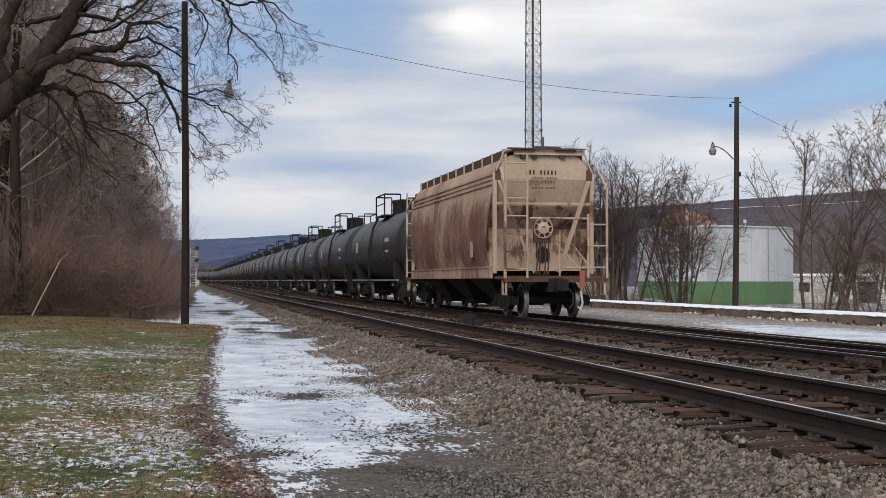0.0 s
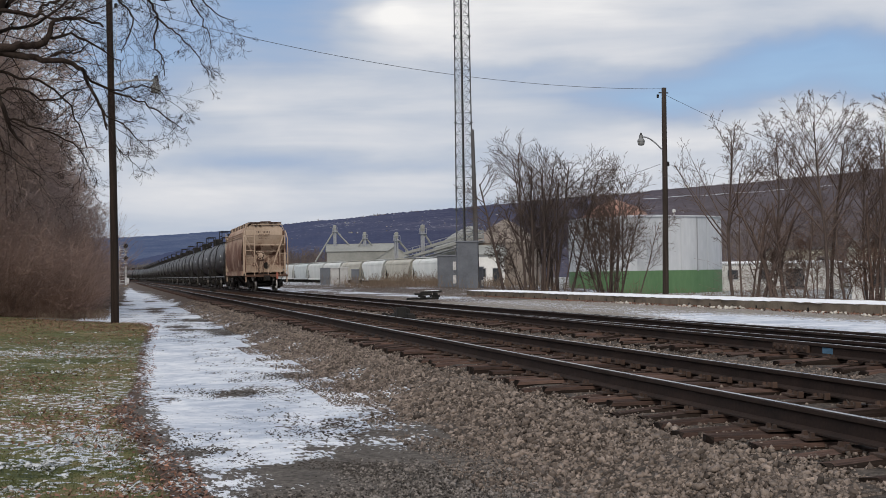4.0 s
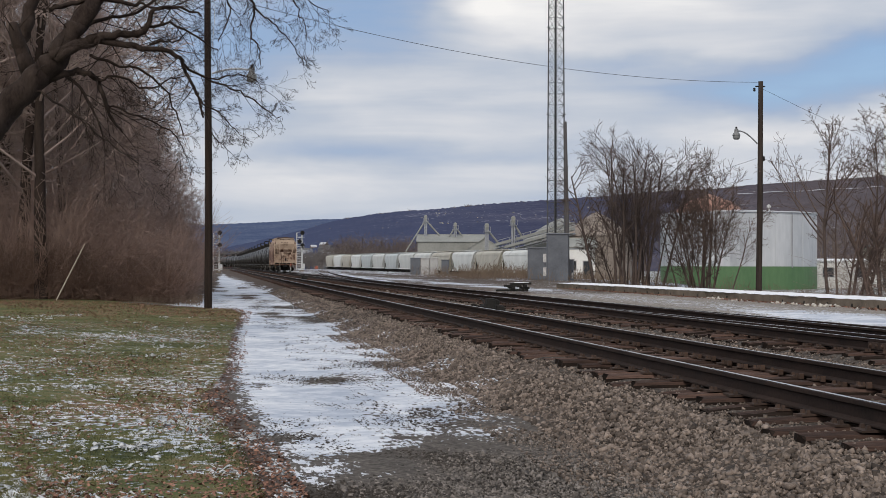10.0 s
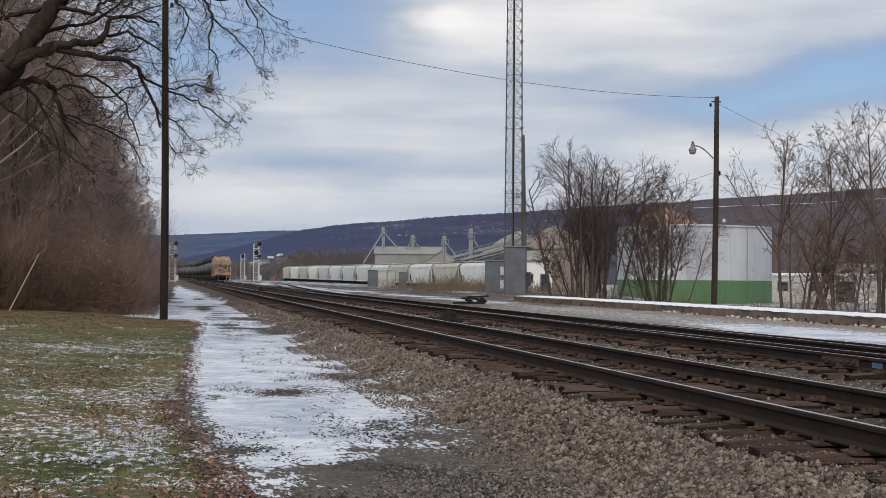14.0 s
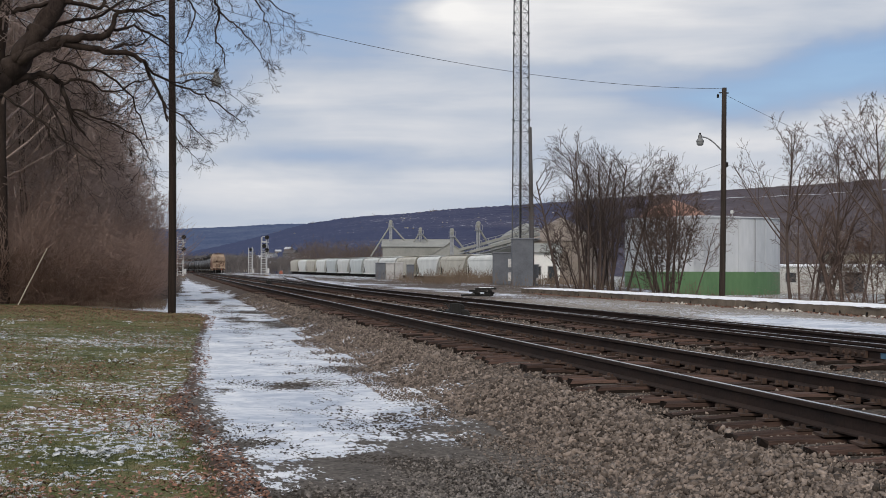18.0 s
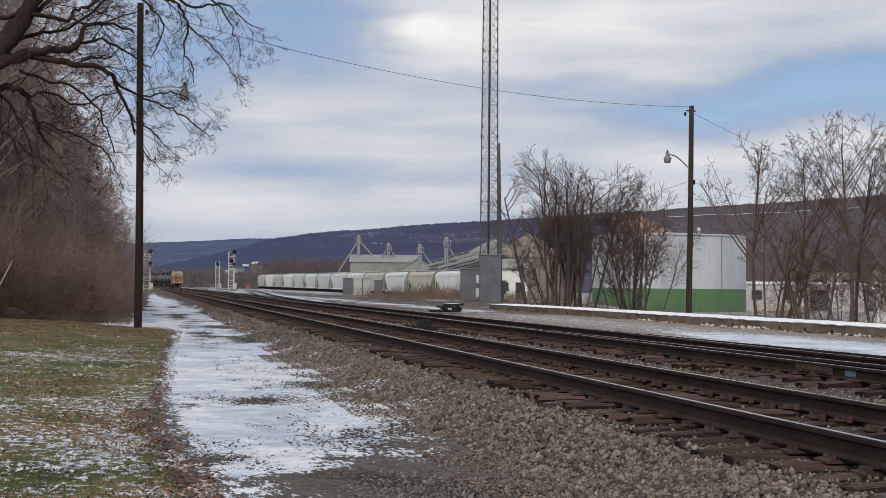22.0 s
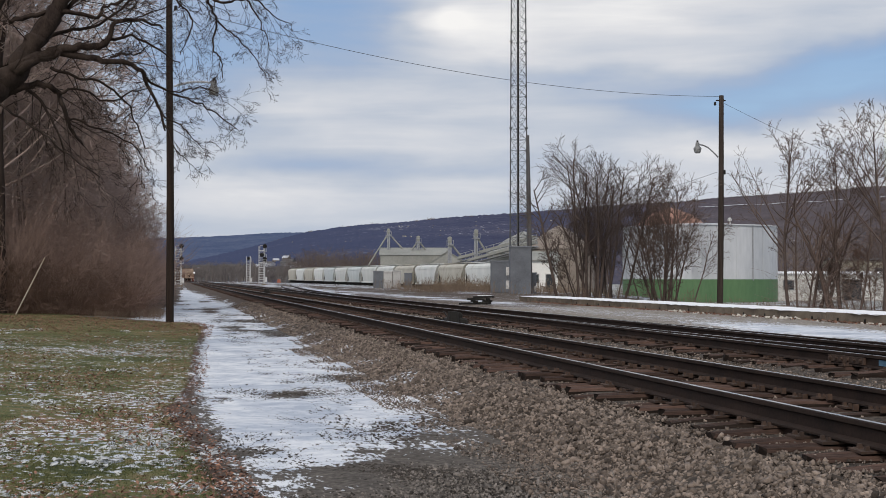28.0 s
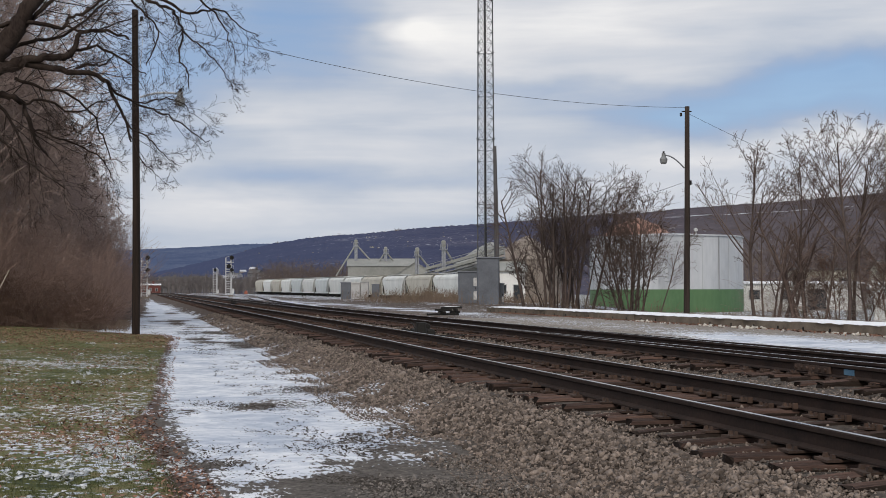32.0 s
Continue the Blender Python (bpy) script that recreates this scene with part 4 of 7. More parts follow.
def signal_mast(at, height, heads, label):
    t = thing("railway_signal", at, label, "railway signal")
    part("foundation", Geo().box((0, 0, 0.05), (0.8, 0.8, 0.5), chamfer=0.03), M["concrete"], t)
    part("mast", Geo().tube((0, 0, 0.2), (0, 0, height - 0.3), 0.085, 0.075, 8), M["silver"], t)
    for sx in (-0.85, 0.15):
        part("ladder_rail", Geo().tube((sx, 0.1, 0.3), (sx, 0.1, height - 0.5), 0.075, 0.075, 5), M["silver"], t)
    z = 0.6
    while z < height - 0.9:
        part("rung", Geo().tube((-0.85, 0.1, z), (0.15, 0.1, z), 0.05, 0.05, 5), M["silver"], t)
        z += 0.42
    for z, s in heads:
        head = part("signal_head", Geo().lathe([(0.34, -0.06), (0.37, 0.0), (0.34, 0.06)], axis=1, n=20, c=(0.12 * s, -0.25, z)), M["iron"], t, "black round signal target")
        for k in range(3):
            part("lens_hood", Geo().lathe([(0.13, -0.35), (0.13, 0)], axis=1, n=10, c=(0.12 * s, -0.25, z + 0.25 - 0.25 * k)), M["iron"], head)
    for z in [h - 0.85 for h, s in heads]:
        plat = Geo()
        plat.box((-0.1, 0.1, z), (1.15, 0.9, 0.07))
        for sx in (-0.65, 0.45):
            plat.tube((sx, 0.5, z), (sx, 0.5, z + 1.0), 0.03, 0.03, 5)
        plat.tube((-0.65, 0.5, z + 1.0), (0.45, 0.5, z + 1.0), 0.03, 0.03, 5)
        part("service_platform", plat, M["silver"], t)
    part("cabinet_box", Geo().box((0.35, 0.1, 1.0), (0.45, 0.35, 0.9), chamfer=0.02), M["silver"], t)
    return t


signal_mast(pose(1.2, 224, -0.35), 7.1, [(6.6, 1), (4.6, 1)], "grey ladder signal mast with two black round heads, beside the track")
signal_mast(pose(15.45, 236.5, -0.2), 7.3, [(6.8, 1), (5.3, -3), (4.6, 1)], "grey ladder signal mast with three black heads, beside the tracks")
signal_mast(pose(18.6, 337.8, -0.35), 7.3, [(6.3, -3)], "distant grey signal mast with one black head")


def switch_machine(at, label):
    t = thing("switch_machine", at, label, "switch machine")
    part("case", Geo().box((0, 0.1, 0.15), (0.70, 1.1, 0.22), chamfer=0.06, taper=0.94), M["iron"], t)
    part("lid", Geo().box((0, 0.1, 0.285), (0.62, 1.0, 0.05), chamfer=0.05, taper=0.9), M["iron"], t)
    part("motor", Geo().lathe([(0.09, -0.34), (0.12, -0.3), (0.12, 0.2), (0.08, 0.26)], axis=1, n=12, c=(0.12, 0.25, 0.38)), M["iron"], t)
    part("gear_box", Geo().box((-0.18, -0.45, 0.36), (0.34, 0.42, 0.34), chamfer=0.04, taper=0.85), M["iron"], t)
    part("hand_lever", Geo().line([(-0.30, -0.2, 0.3), (-0.34, 0.2, 0.50), (-0.34, 0.5, 0.52)], 0.025, 6), M["iron"], t)
    for y in (-0.4, 0.35):
        part("throw_rod", Geo().tube((0.2, y, 0.06), (2.0, y, 0.06), 0.03, 0.03, 6), M["iron"], t)
    part("cable", Geo().line([(-0.3, 0.5, 0.2), (-0.55, 0.6, 0.3), (-0.8, 0.8, 0.05)], 0.035, 6), M["iron"], t)
    part("base_timber", Geo().box((0.3, -0.35, -0.02), (2.2, 0.24, 0.16)), M["tie"], t)
    part("base_timber", Geo().box((0.3, 0.35, -0.02), (2.2, 0.24, 0.16)), M["tie"], t)
    t.scale = (0.78, 0.78, 0.78)


switch_machine(pose(7.35, 35.2, -0.28), "black iron switch machine between the two tracks")
switch_machine(pose(7.9, 117, -0.28), "distant black switch machine between the tracks")


def timber_stack():
    t = thing("timber_stack", pose(12.9, 57.6, -0.13, 0, 0, 8), "small stack of old ties and a switch stand dusted with snow", "timber stack")
    rnd = random.Random(9)
    for k, (x, y, z, r, ln) in enumerate([(-0.2, 0, 0.1, 4, 2.6), (0.3, 0.45, 0.1, -6, 2.6), (0, 0.2, 0.29, 88, 1.5), (0.1, 0.1, 0.47, 3, 1.6), (0.9, 0.3, 0.655, -4, 1.9), (1.2, 0.35, 0.1, 80, 1.2), (1.25, 0.3, 0.29, 5, 0.9), (1.3, 0.3, 0.47, 86, 0.7)]):
        part("timber", Geo().box((0, 0, 0), (ln, 0.24, 0.18), chamfer=0.02), M["iron"], t, at=pose(x, y, z, 0, rnd.uniform(-2, 2), r))
    part("snow_cap", Geo().box((1.0, 0.3, 0.766), (1.5, 0.2, 0.045), chamfer=0.08, taper=0.85), M["snow"], t, "cap of snow")
    part("snow_cap", Geo().box((0.3, 0.45, 0.215), (1.2, 0.2, 0.04), chamfer=0.08, taper=0.85), M["snow"], t, "cap of snow")

    t.scale = (0.5, 0.5, 0.5)


timber_stack()

# ---- the train ----
SPEED, GAIN, TAIL = 13.6, 0.105, 35.3     # metres a second, its growth; where the last wagon's rear end stands at the start
CARS = []                    # (thing, distance of its middle behind which the tail lies)


def truck_meshes():
    side = Geo()
    for sx in (-1, 1):
        x = sx * 1.0
        side.extrude([(-1.15, 0.34), (-1.15, 0.56), (-0.55, 0.60), (-0.35, 0.78), (0.35, 0.78), (0.55, 0.60), (1.15, 0.56), (1.15, 0.34), (0.75, 0.32), (0.45, 0.20), (-0.45, 0.20), (-0.75, 0.32)], x - 0.09, x + 0.09, axis=0)
        for sy in (-0.89, 0.89):
            side.lathe([(0.14, -0.06), (0.16, 0.0), (0.14, 0.13)], axis=0, n=10, c=(x + 0.07 * sx, sy, 0.46))
        for k in (-0.2, 0, 0.2):
            side.tube((x + 0.03 * sx, k, 0.25), (x + 0.03 * sx, k, 0.58), 0.085, 0.085, 8)
    side.box((0, 0, 0.55), (2.1, 0.35, 0.28), chamfer=0.03)
    side.box((0, 0, 0.78), (0.7, 0.5, 0.2))
    wheel = Geo().lathe([(0.09, -0.70), (0.10, 0.70)], axis=0, n=8, c=(0, 0, 0))
    for sx in (-1, 1):
        prof = [(0.08, 0.80), (0.30, 0.755), (0.38, 0.80), (0.455, 0.805), (0.46, 0.715), (0.49, 0.705), (0.49, 0.675), (0.38, 0.68), (0.30, 0.715), (0.08, 0.69)]
        wheel.lathe([(r, sx * h) for r, h in prof], axis=0, n=22)
    me = wheel.mesh("wheelset", M["under_black"])
    me.materials.append(M["wheel_steel"])
    for q in me.polygons:
        if math.hypot(q.center.y, q.center.z) > 0.40:
            q.material_index = 1
    return side.mesh("truck_frame", M["under_black"]), shade_by_angle(me)


TRUCK, WHEEL = truck_meshes()


def add_truck(car, y):
    t = part("truck", TRUCK, None, car, "grimy black wagon truck", at=pose(0, y, 0))
    for sy in (-0.89, 0.89):
        part("wheelset", WHEEL, None, t, "worn steel wheels", at=pose(0, sy, 0.457))


def coupler(car, y):
    s = 1 if y > 0 else -1
    g = Geo().box((0, y + s * 0.2, 0.86), (0.2, 0.5, 0.2), chamfer=0.03)
    g.box((0.02, y + s * 0.52, 0.86), (0.30, 0.24, 0.30), chamfer=0.06)
    g.box((-0.12, y + s * 0.68, 0.86), (0.10, 0.2, 0.26), chamfer=0.04)
    part("coupler", g, M["iron"], car, "black knuckle coupler")
    part("air_hose", Geo().line([(0.35, y, 0.75), (0.40, y + s * 0.25, 0.62), (0.34, y + s * 0.42, 0.36), (0.20, y + s * 0.5, 0.24)], 0.03, 6), M["iron"], car)


def ladder(parent, x, y, z0, z1, along, width=0.42, rungs=6, mat="hopper_end", stile=0.032):
    g = Geo()
    dx, dy = (width / 2, 0) if along == "x" else (0, width / 2)
    for s in (-1, 1):
        g.box((x + s * dx, y + s * dy, (z0 + z1) / 2), (0.055, 0.055, z1 - z0))
    lad = part("ladder", g, M[mat], parent)
    for k in range(rungs):
        z = z0 + (z1 - z0) * (k + 0.5) / rungs
        part("rung", Geo().tube((x - dx, y - dy, z), (x + dx, y + dy, z), 0.02, 0.02, 6), M[mat], lad)
    return lad


def tank_car():
    car = thing("tank_car", pose(T2, 0, 0), "long dull black tank car with a railed hatch platform, rolling away", "tank car", "tank cars of the train")
    R, L, zc = 1.50, 15.4, 2.58
    prof = [(0.02, -L / 2 - 0.62)] + [(R * math.sin(a), -L / 2 - 0.62 * math.cos(a)) for a in (0.35, 0.7, 1.0, 1.25, 1.42)]
    prof += [(R, -L / 2), (R, -L / 4), (R, 0), (R, L / 4), (R, L / 2)]
    prof += [(R * math.sin(a), L / 2 + 0.62 * math.cos(a)) for a in (1.42, 1.25, 1.0, 0.7, 0.35)] + [(0.02, L / 2 + 0.62)]
    part("tank", shade_by_angle(Geo().lathe(prof, axis=1, n=40, c=(0, 0, zc)).mesh("tank", M["tank_black"])), None, car, "riveted black tank shell with streaks of grime")
    for y in (-L / 2 + 0.02, -L / 4, 0, L / 4, L / 2 - 0.02):
        part("weld_band", Geo().lathe([(R + 0.002, y - 0.03), (R + 0.012, y - 0.02), (R + 0.012, y + 0.02), (R + 0.002, y + 0.03)], axis=1, n=40, c=(0, 0, zc), caps=False), M["tank_black"], car)
    top = zc + R
    part("manway", shade_by_angle(Geo().lathe([(0.46, -0.06), (0.46, 0.5), (0.50, 0.52), (0.50, 0.60), (0.42, 0.66), (0.05, 0.70)], n=18, c=(0, 0.35, top)).mesh("manway", M["under_black"])), None, car, "black hatch dome")
    part("valve_box", Geo().box((0, -0.75, top + 0.28), (0.7, 0.6, 0.62), chamfer=0.06), M["under_black"], car)
    for sx in (-1, 1):
        part("hatch_platform", Geo().box((sx * 0.85, 0, top - 0.12), (0.55, 2.7, 0.05)), M["under_black"], car)
    for sx in (-1, 1):
        rails, x = Geo(), sx * 1.08
        for y in (-1.35, 1.35):
            rails.tube((x, y, top - 0.35), (x, y, top + 0.82), 0.035, 0.035, 6)
            rails.tube((x, y, top + 0.82), (sx * 0.35, y, top + 0.82), 0.035, 0.035, 6)
            rails.tube((sx * 0.35, y, top), (sx * 0.35, y, top + 0.82), 0.03, 0.03, 6)
        rails.tube((x, -1.35, top + 0.82), (x, 1.35, top + 0.82), 0.035, 0.035, 6)
        rails.tube((x, -1.35, top + 0.4), (x, 1.35, top + 0.4), 0.025, 0.025, 6)
        part("safety_railing", rails, M["iron"], car, "black tubular railing")
    for sx in (-1, 1):
        lad = Geo()
        for y in (-0.25, 0.25):
            lad.line([(sx * 1.58, y, 0.75), (sx * 1.60, y, 2.4), (sx * 1.42, y, 3.4), (sx * 1.1, y, top - 0.1)], 0.025, 6)
        for k in range(9):
            z = 0.9 + 0.32 * k
            x = sx * float(np.interp(z, [0.75, 2.4, 3.4, 4.0], [1.58, 1.60, 1.42, 1.12]))
            lad.tube((x, -0.25, z), (x, 0.25, z), 0.018, 0.018, 5)
        part("side_ladder", lad, M["iron"], car)
        part("side_walk", Geo().box((sx * 1.42, 0, 1.02), (0.06, 15.2, 0.07)), M["galv"], car, "grey side rail")
        part("marking", Geo().box((sx * (R + 0.004), -4.9, zc + 0.15), (0.012, 1.1, 0.16)), M["mark_white"], car, "white stencilled bars")
        part("marking", Geo().box((sx * (R - 0.035), -4.7, zc - 0.32), (0.012, 0.8, 0.09)), M["mark_white"], car, "white stencilled bars")
        part("marking", Geo().box((sx * (R + 0.004), 5.4, zc + 0.05), (0.012, 0.5, 0.5)), M["mark_white"], car, "white stencilled bars")
    for sy in (-1, 1):
        y = sy * 6.3
        g = Geo().extrude([(-1.35, 0.85), (-1.42, 1.9), (-1.0, 1.45), (0, 1.1), (1.0, 1.45), (1.42, 1.9), (1.35, 0.85)], y - 0.22, y + 0.22)
        part("saddle", g, M["under_black"], car)
        g = Geo().box((0, sy * 7.6, 0.86), (0.5, 2.4, 0.32), chamfer=0.03)
        g.box((0, sy * 8.55, 0.98), (2.9, 0.5, 0.12))
        for sx in (-1, 1):
            g.tube((sx * 1.35, sy * 8.75, 0.95), (sx * 1.35, sy * 8.75, 1.85), 0.025, 0.025, 6)
            g.box((sx * 1.3, sy * 8.5, 0.55), (0.3, 0.25, 0.05))
            g.box((sx * 1.42, sy * 8.5, 0.75), (0.04, 0.25, 0.45))
        g.tube((-1.35, sy * 8.75, 1.85), (1.35, sy * 8.75, 1.85), 0.025, 0.025, 6)
        part("end_sill", g, M["under_black"], car)
        add_truck(car, sy * 6.3)
        coupler(car, sy * 8.8)
    part("brake_rigging", Geo().box((0.3, 1.5, 0.75), (0.5, 1.0, 0.4), chamfer=0.05).tube((0, -5, 0.7), (0, 5, 0.7), 0.05, 0.05, 6).lathe([(0.2, -0.4), (0.2, 0.4)], axis=1, n=12, c=(-0.4, -1.5, 0.75)), M["under_black"], car)
    return car


def hopper_profile(z):
    """Half the body's width at a height: it bulges below the middle and leans in above the ribs."""
    return float(np.interp(z, [1.25, 1.45, 1.7, 2.0, 2.4, 2.8, 3.2, 3.6, 3.95, 4.1, 4.22, 4.32, 4.38], [1.36, 1.45, 1.525, 1.57, 1.59, 1.575, 1.535, 1.47, 1.375, 1.31, 1.23, 1.12, 1.0]))


def hopper_car():
    car = thing("covered_hopper", pose(T2, 0, 0), "rust-streaked cream covered hopper, the last wagon of the train", "hopper wagon")
    H = 6.35
    zs = [1.25, 1.45, 1.7, 2.0, 2.4, 2.8, 3.2, 3.6, 3.95, 4.1, 4.22, 4.32, 4.38]
    ring = [(hopper_profile(z), z) for z in zs] + [(0.4, 4.46), (0, 4.48), (-0.4, 4.46)] + [(-hopper_profile(z), z) for z in reversed(zs)]
    n = len(ring)
    vs, fs = [], []
    ys = [-H, -H * 0.75, -H / 2, -H * 0.25, 0, H * 0.25, H / 2, H * 0.75, H]
    for y in ys:
        vs += [(x, y + (math.copysign(1, y) * float(np.interp(z, [1.25, 2.0, 2.9, 3.75], [-0.25, 0.1, 0.45, 0.62])) if abs(y) == H else 0), z) for x, z in ring]
    for k in range(len(ys) - 1):
        fs += [(k * n + i, k * n + (i + 1) % n, (k + 1) * n + (i + 1) % n, (k + 1) * n + i) for i in range(n)]
    part("body", shade_by_angle(Geo().add(vs, fs).mesh("body", M["hopper_side"]), 30), None, car, "curved steel sides with long rust streaks")
    for sy in (-1, 1):
        # upright upper end panel, then the slope sheet leaning in to the hopper below
        def yy(z):
            return sy * float(np.interp(z, [1.25, 2.42, 3.02, 3.75, 4.48], [H - 0.30, H - 0.25, H + 0.30, H + 0.62, H + 0.62]))
        upper = [4.48, 4.38, 4.22, 3.95, 3.75]
        rows = [(z, hopper_profile(min(z, 4.38)) if z < 4.47 else 0.25) for z in upper]
        g = Geo()
        for (za, wa), (zb, wb) in zip(rows, rows[1:]):
            g.add([(-wa, yy(za), za), (wa, yy(za), za), (wb, yy(zb), zb), (-wb, yy(zb), zb)], [(0, 1, 2, 3)])
        ring2 = [(w, z) for z, w in rows[::-1]] + [(-w, z) for z, w in rows]
        m = len(ring2)
        g.add([(x, sy * H, z) for x, z in ring2] + [(x, sy * (H + 0.62), z) for x, z in ring2], [(i, (i + 1) % m, m + (i + 1) % m, m + i) for i in range(m)])
        part("end_panel", g, M["hopper_end"], car, "cream upper end panel")
        slope = Geo()
        zz = [3.75, 3.38, 3.02, 2.72, 2.42, 1.9, 1.25]
        for za, zb in zip(zz, zz[1:]):
            wa, wb = hopper_profile(za) - 0.01, hopper_profile(zb) - 0.01
            slope.add([(-wa, yy(za), za), (wa, yy(za), za), (wb, yy(zb), zb), (-wb, yy(zb), zb)], [(0, 1, 2, 3)])
        part("slope_sheet", slope, M["hopper_end"], car, "cream sheet leaning in below the end panel")
        e = sy * (H + 1.95)
        part("end_beam", Geo().box((0, sy * (H + 0.62), 3.08), (3.0, 0.09, 0.07)), M["hopper_end"], car)
        for sx in (-1, 1):
            part("corner_post", Geo().box((sx * 1.44, sy * (H + 0.60), 2.55), (0.10, 0.12, 2.75)), M["hopper_end"], car)
            b = Vector((sx * 1.34, sy * (H + 0.68), 3.70))
            f = Vector((sx * 0.36, sy * (H + 0.95), 1.2))
            d = f - b
            q = d.to_track_quat("Z", "Y").to_matrix()
            part("diagonal_brace", Geo().box(b + d / 2, (0.13, 0.07, d.length), q), M["hopper_end"], car)
            part("side_step", Geo().box((sx * 1.42, e - sy * 0.25, 0.62), (0.05, 0.45, 0.05)).box((sx * 1.42, e - sy * 0.05, 0.85), (0.05, 0.05, 0.5)).box((sx * 1.42, e - sy * 0.45, 0.85), (0.05, 0.05, 0.5)), M["hopper_end"], car)
            part("grab_post", Geo().line([(sx * 1.47, e, 1.05), (sx * 1.47, e, 3.55 if sx < 0 else 3.45), (sx * 1.42, e - sy * 0.7, 3.98)], 0.032, 6), M["hopper_end"], car)
        ladder(car, -1.14, e, 1.05, 4.30, "x", 0.62, 7)
        ladder(car, 1.20, e, 1.05, 2.75, "x", 0.55, 3)
        part("end_platform", Geo().box((0, sy * (H + 1.35), 1.06), (2.95, 1.25, 0.09)).box((0, sy * (H + 1.93), 1.02), (2.98, 0.08, 0.15)), M["hopper_dark"], car, "dark rusted end platform")
        part("end_handrail", Geo().line([(-0.75, e, 2.62), (0.95, e, 2.62)], 0.028, 6).line([(0.10, e, 1.1), (0.10, e, 2.3)], 0.025, 6).line([(0.0, e, 1.95), (0.75, e, 1.2)], 0.025, 6).line([(0.45, e, 1.95), (1.0, e, 1.3)], 0.025, 6).line([(0.1, e, 1.32), (0.9, e, 1.32)], 0.025, 6), M["hopper_end"], car)
        part("slope_hole", Geo().lathe([(0.22, -0.02), (0.22, 0.02)], axis=1, n=16, c=(0.22, sy * (H - 0.26), 1.70)), M["under_black"], car, "dark round opening")
        for sx in (-1, 1):
            part("roof_gusset", Geo().box((sx * 1.36, sy * (H + 0.64), 3.86), (0.16, 0.05, 0.30)), M["hopper_dark"], car, "dark rusted corner gusset")
        part("walk_beam", Geo().box((0.15, sy * (H + 0.70), 4.47), (2.1, 0.08, 0.13)), M["hopper_end"], car, "cream beam below the roof walk")
        part("end_walk", Geo().box((0.05, sy * (H + 0.78), 4.565), (2.3, 0.10, 0.04)).box((0.1, sy * (H + 0.66), 4.60), (0.85, 0.2, 0.08), taper=0.85), M["hopper_dark"], car, "dark steel walk across the end")
        for x in (-0.62, -0.28, 0.55):
            part("walk_bracket", Geo().box((x, sy * (H + 0.66), 4.42), (0.14, 0.10, 0.22), taper=1.2), M["hopper_dark"], car)
        add_truck(car, sy * 6.55)
        coupler(car, sy * 8.35)
        part("draft_sill", Geo().box((0, sy * 7.6, 0.86), (0.45, 1.6, 0.36), chamfer=0.03), M["under_black"], car)
    e = -(H + 1.98)
    bw = part("brake_wheel", Geo().lathe([(0.262, -0.018), (0.28, 0.0), (0.262, 0.018), (0.245, 0.0), (0.262, -0.018)], axis=1, n=24, c=(-0.42, e - 0.16, 2.35), caps=False), M["hopper_end"], car, "spoked hand-brake wheel")
    sp = Geo()
    for k in range(8):
        a = math.pi / 4 * k + 0.2
        sp.tube((-0.42, e - 0.16, 2.35), (-0.42 + 0.235 * math.cos(a), e - 0.16, 2.35 + 0.235 * math.sin(a)), 0.022, 0.022, 5)
    sp.lathe([(0.165, -0.01), (0.15, -0.035), (0.06, -0.06), (0.06, 0.05), (0.165, 0.02)], axis=1, n=12, c=(-0.42, e - 0.16, 2.35))
    part("spokes", sp, M["hopper_end"], bw)
    gear = Geo().box((-0.42, e - 0.03, 2.25), (0.5, 0.2, 0.55), chamfer=0.05)
    for x in (-0.58, -0.5, -0.34, -0.25):
        part("brake_rod", Geo().line([(x, e - 0.05, 2.0), (x + 0.03, e - 0.03, 1.6), (x, e, 1.15)], 0.022, 5), M["hopper_dark"], car)
    part("brake_gear", gear, M["hopper_dark"], car)
    part("tail_flag", Geo().box((0.72, e - 0.06, 1.02), (0.14, 0.03, 0.46)), M["orange"], car, "faded red end-of-train marker")
    part("tail_hose", Geo().line([(0.62, e - 0.25, 0.7), (0.66, e - 0.3, 0.4), (0.6, e - 0.3, 0.22), (0.52, e - 0.3, 0.3)], 0.03, 6), M["mark_white"], car, "pale hanging air hose")
    # lettering on the end panel: plain bars
    for k, (z, w, h, x) in enumerate([(3.93, 1.05, 0.12, 0.02), (3.78, 0.85, 0.05, 0.05), (3.69, 0.78, 0.05, 0.0), (3.60, 0.35, 0.05, -0.25), (3.51, 0.80, 0.05, 0.02)]):
        x0 = x - w / 2
        for j in range(int(w / (h * 0.9))):
            if (j * 7 + k * 3) % 9 == 3:
                continue
            part("marking", Geo().box((x0 + j * h * 0.9, -(H + 0.626), z), (h * 0.4, 0.006, h)), M["hopper_dark"], car, "faded dark stencil bar")
    for sx in (-1, 1):
        part("side_sill", Geo().box((sx * 1.50, 0, 1.19), (0.10, 2 * H + 0.8, 0.30)), M["hopper_side"], car, "rusty side sill")
        for z in (3.62, 3.76, 3.90):
            part("top_rib", Geo().box((sx * (hopper_profile(z) + 0.02), 0, z), (0.06, 2 * H + 1.0, 0.045)), M["hopper_side"], car)
        part("sill_rib", Geo().box((sx * 1.50, 0, 1.345), (0.14, 2 * H + 0.6, 0.05)), M["hopper_side"], car)
        walk_z = 4.52
        part("roof_walk", Geo().box((sx * 0.62, 0, walk_z), (0.62, 2 * H + 1.6, 0.05)), M["hopper_dark"], car, "dark steel running board")
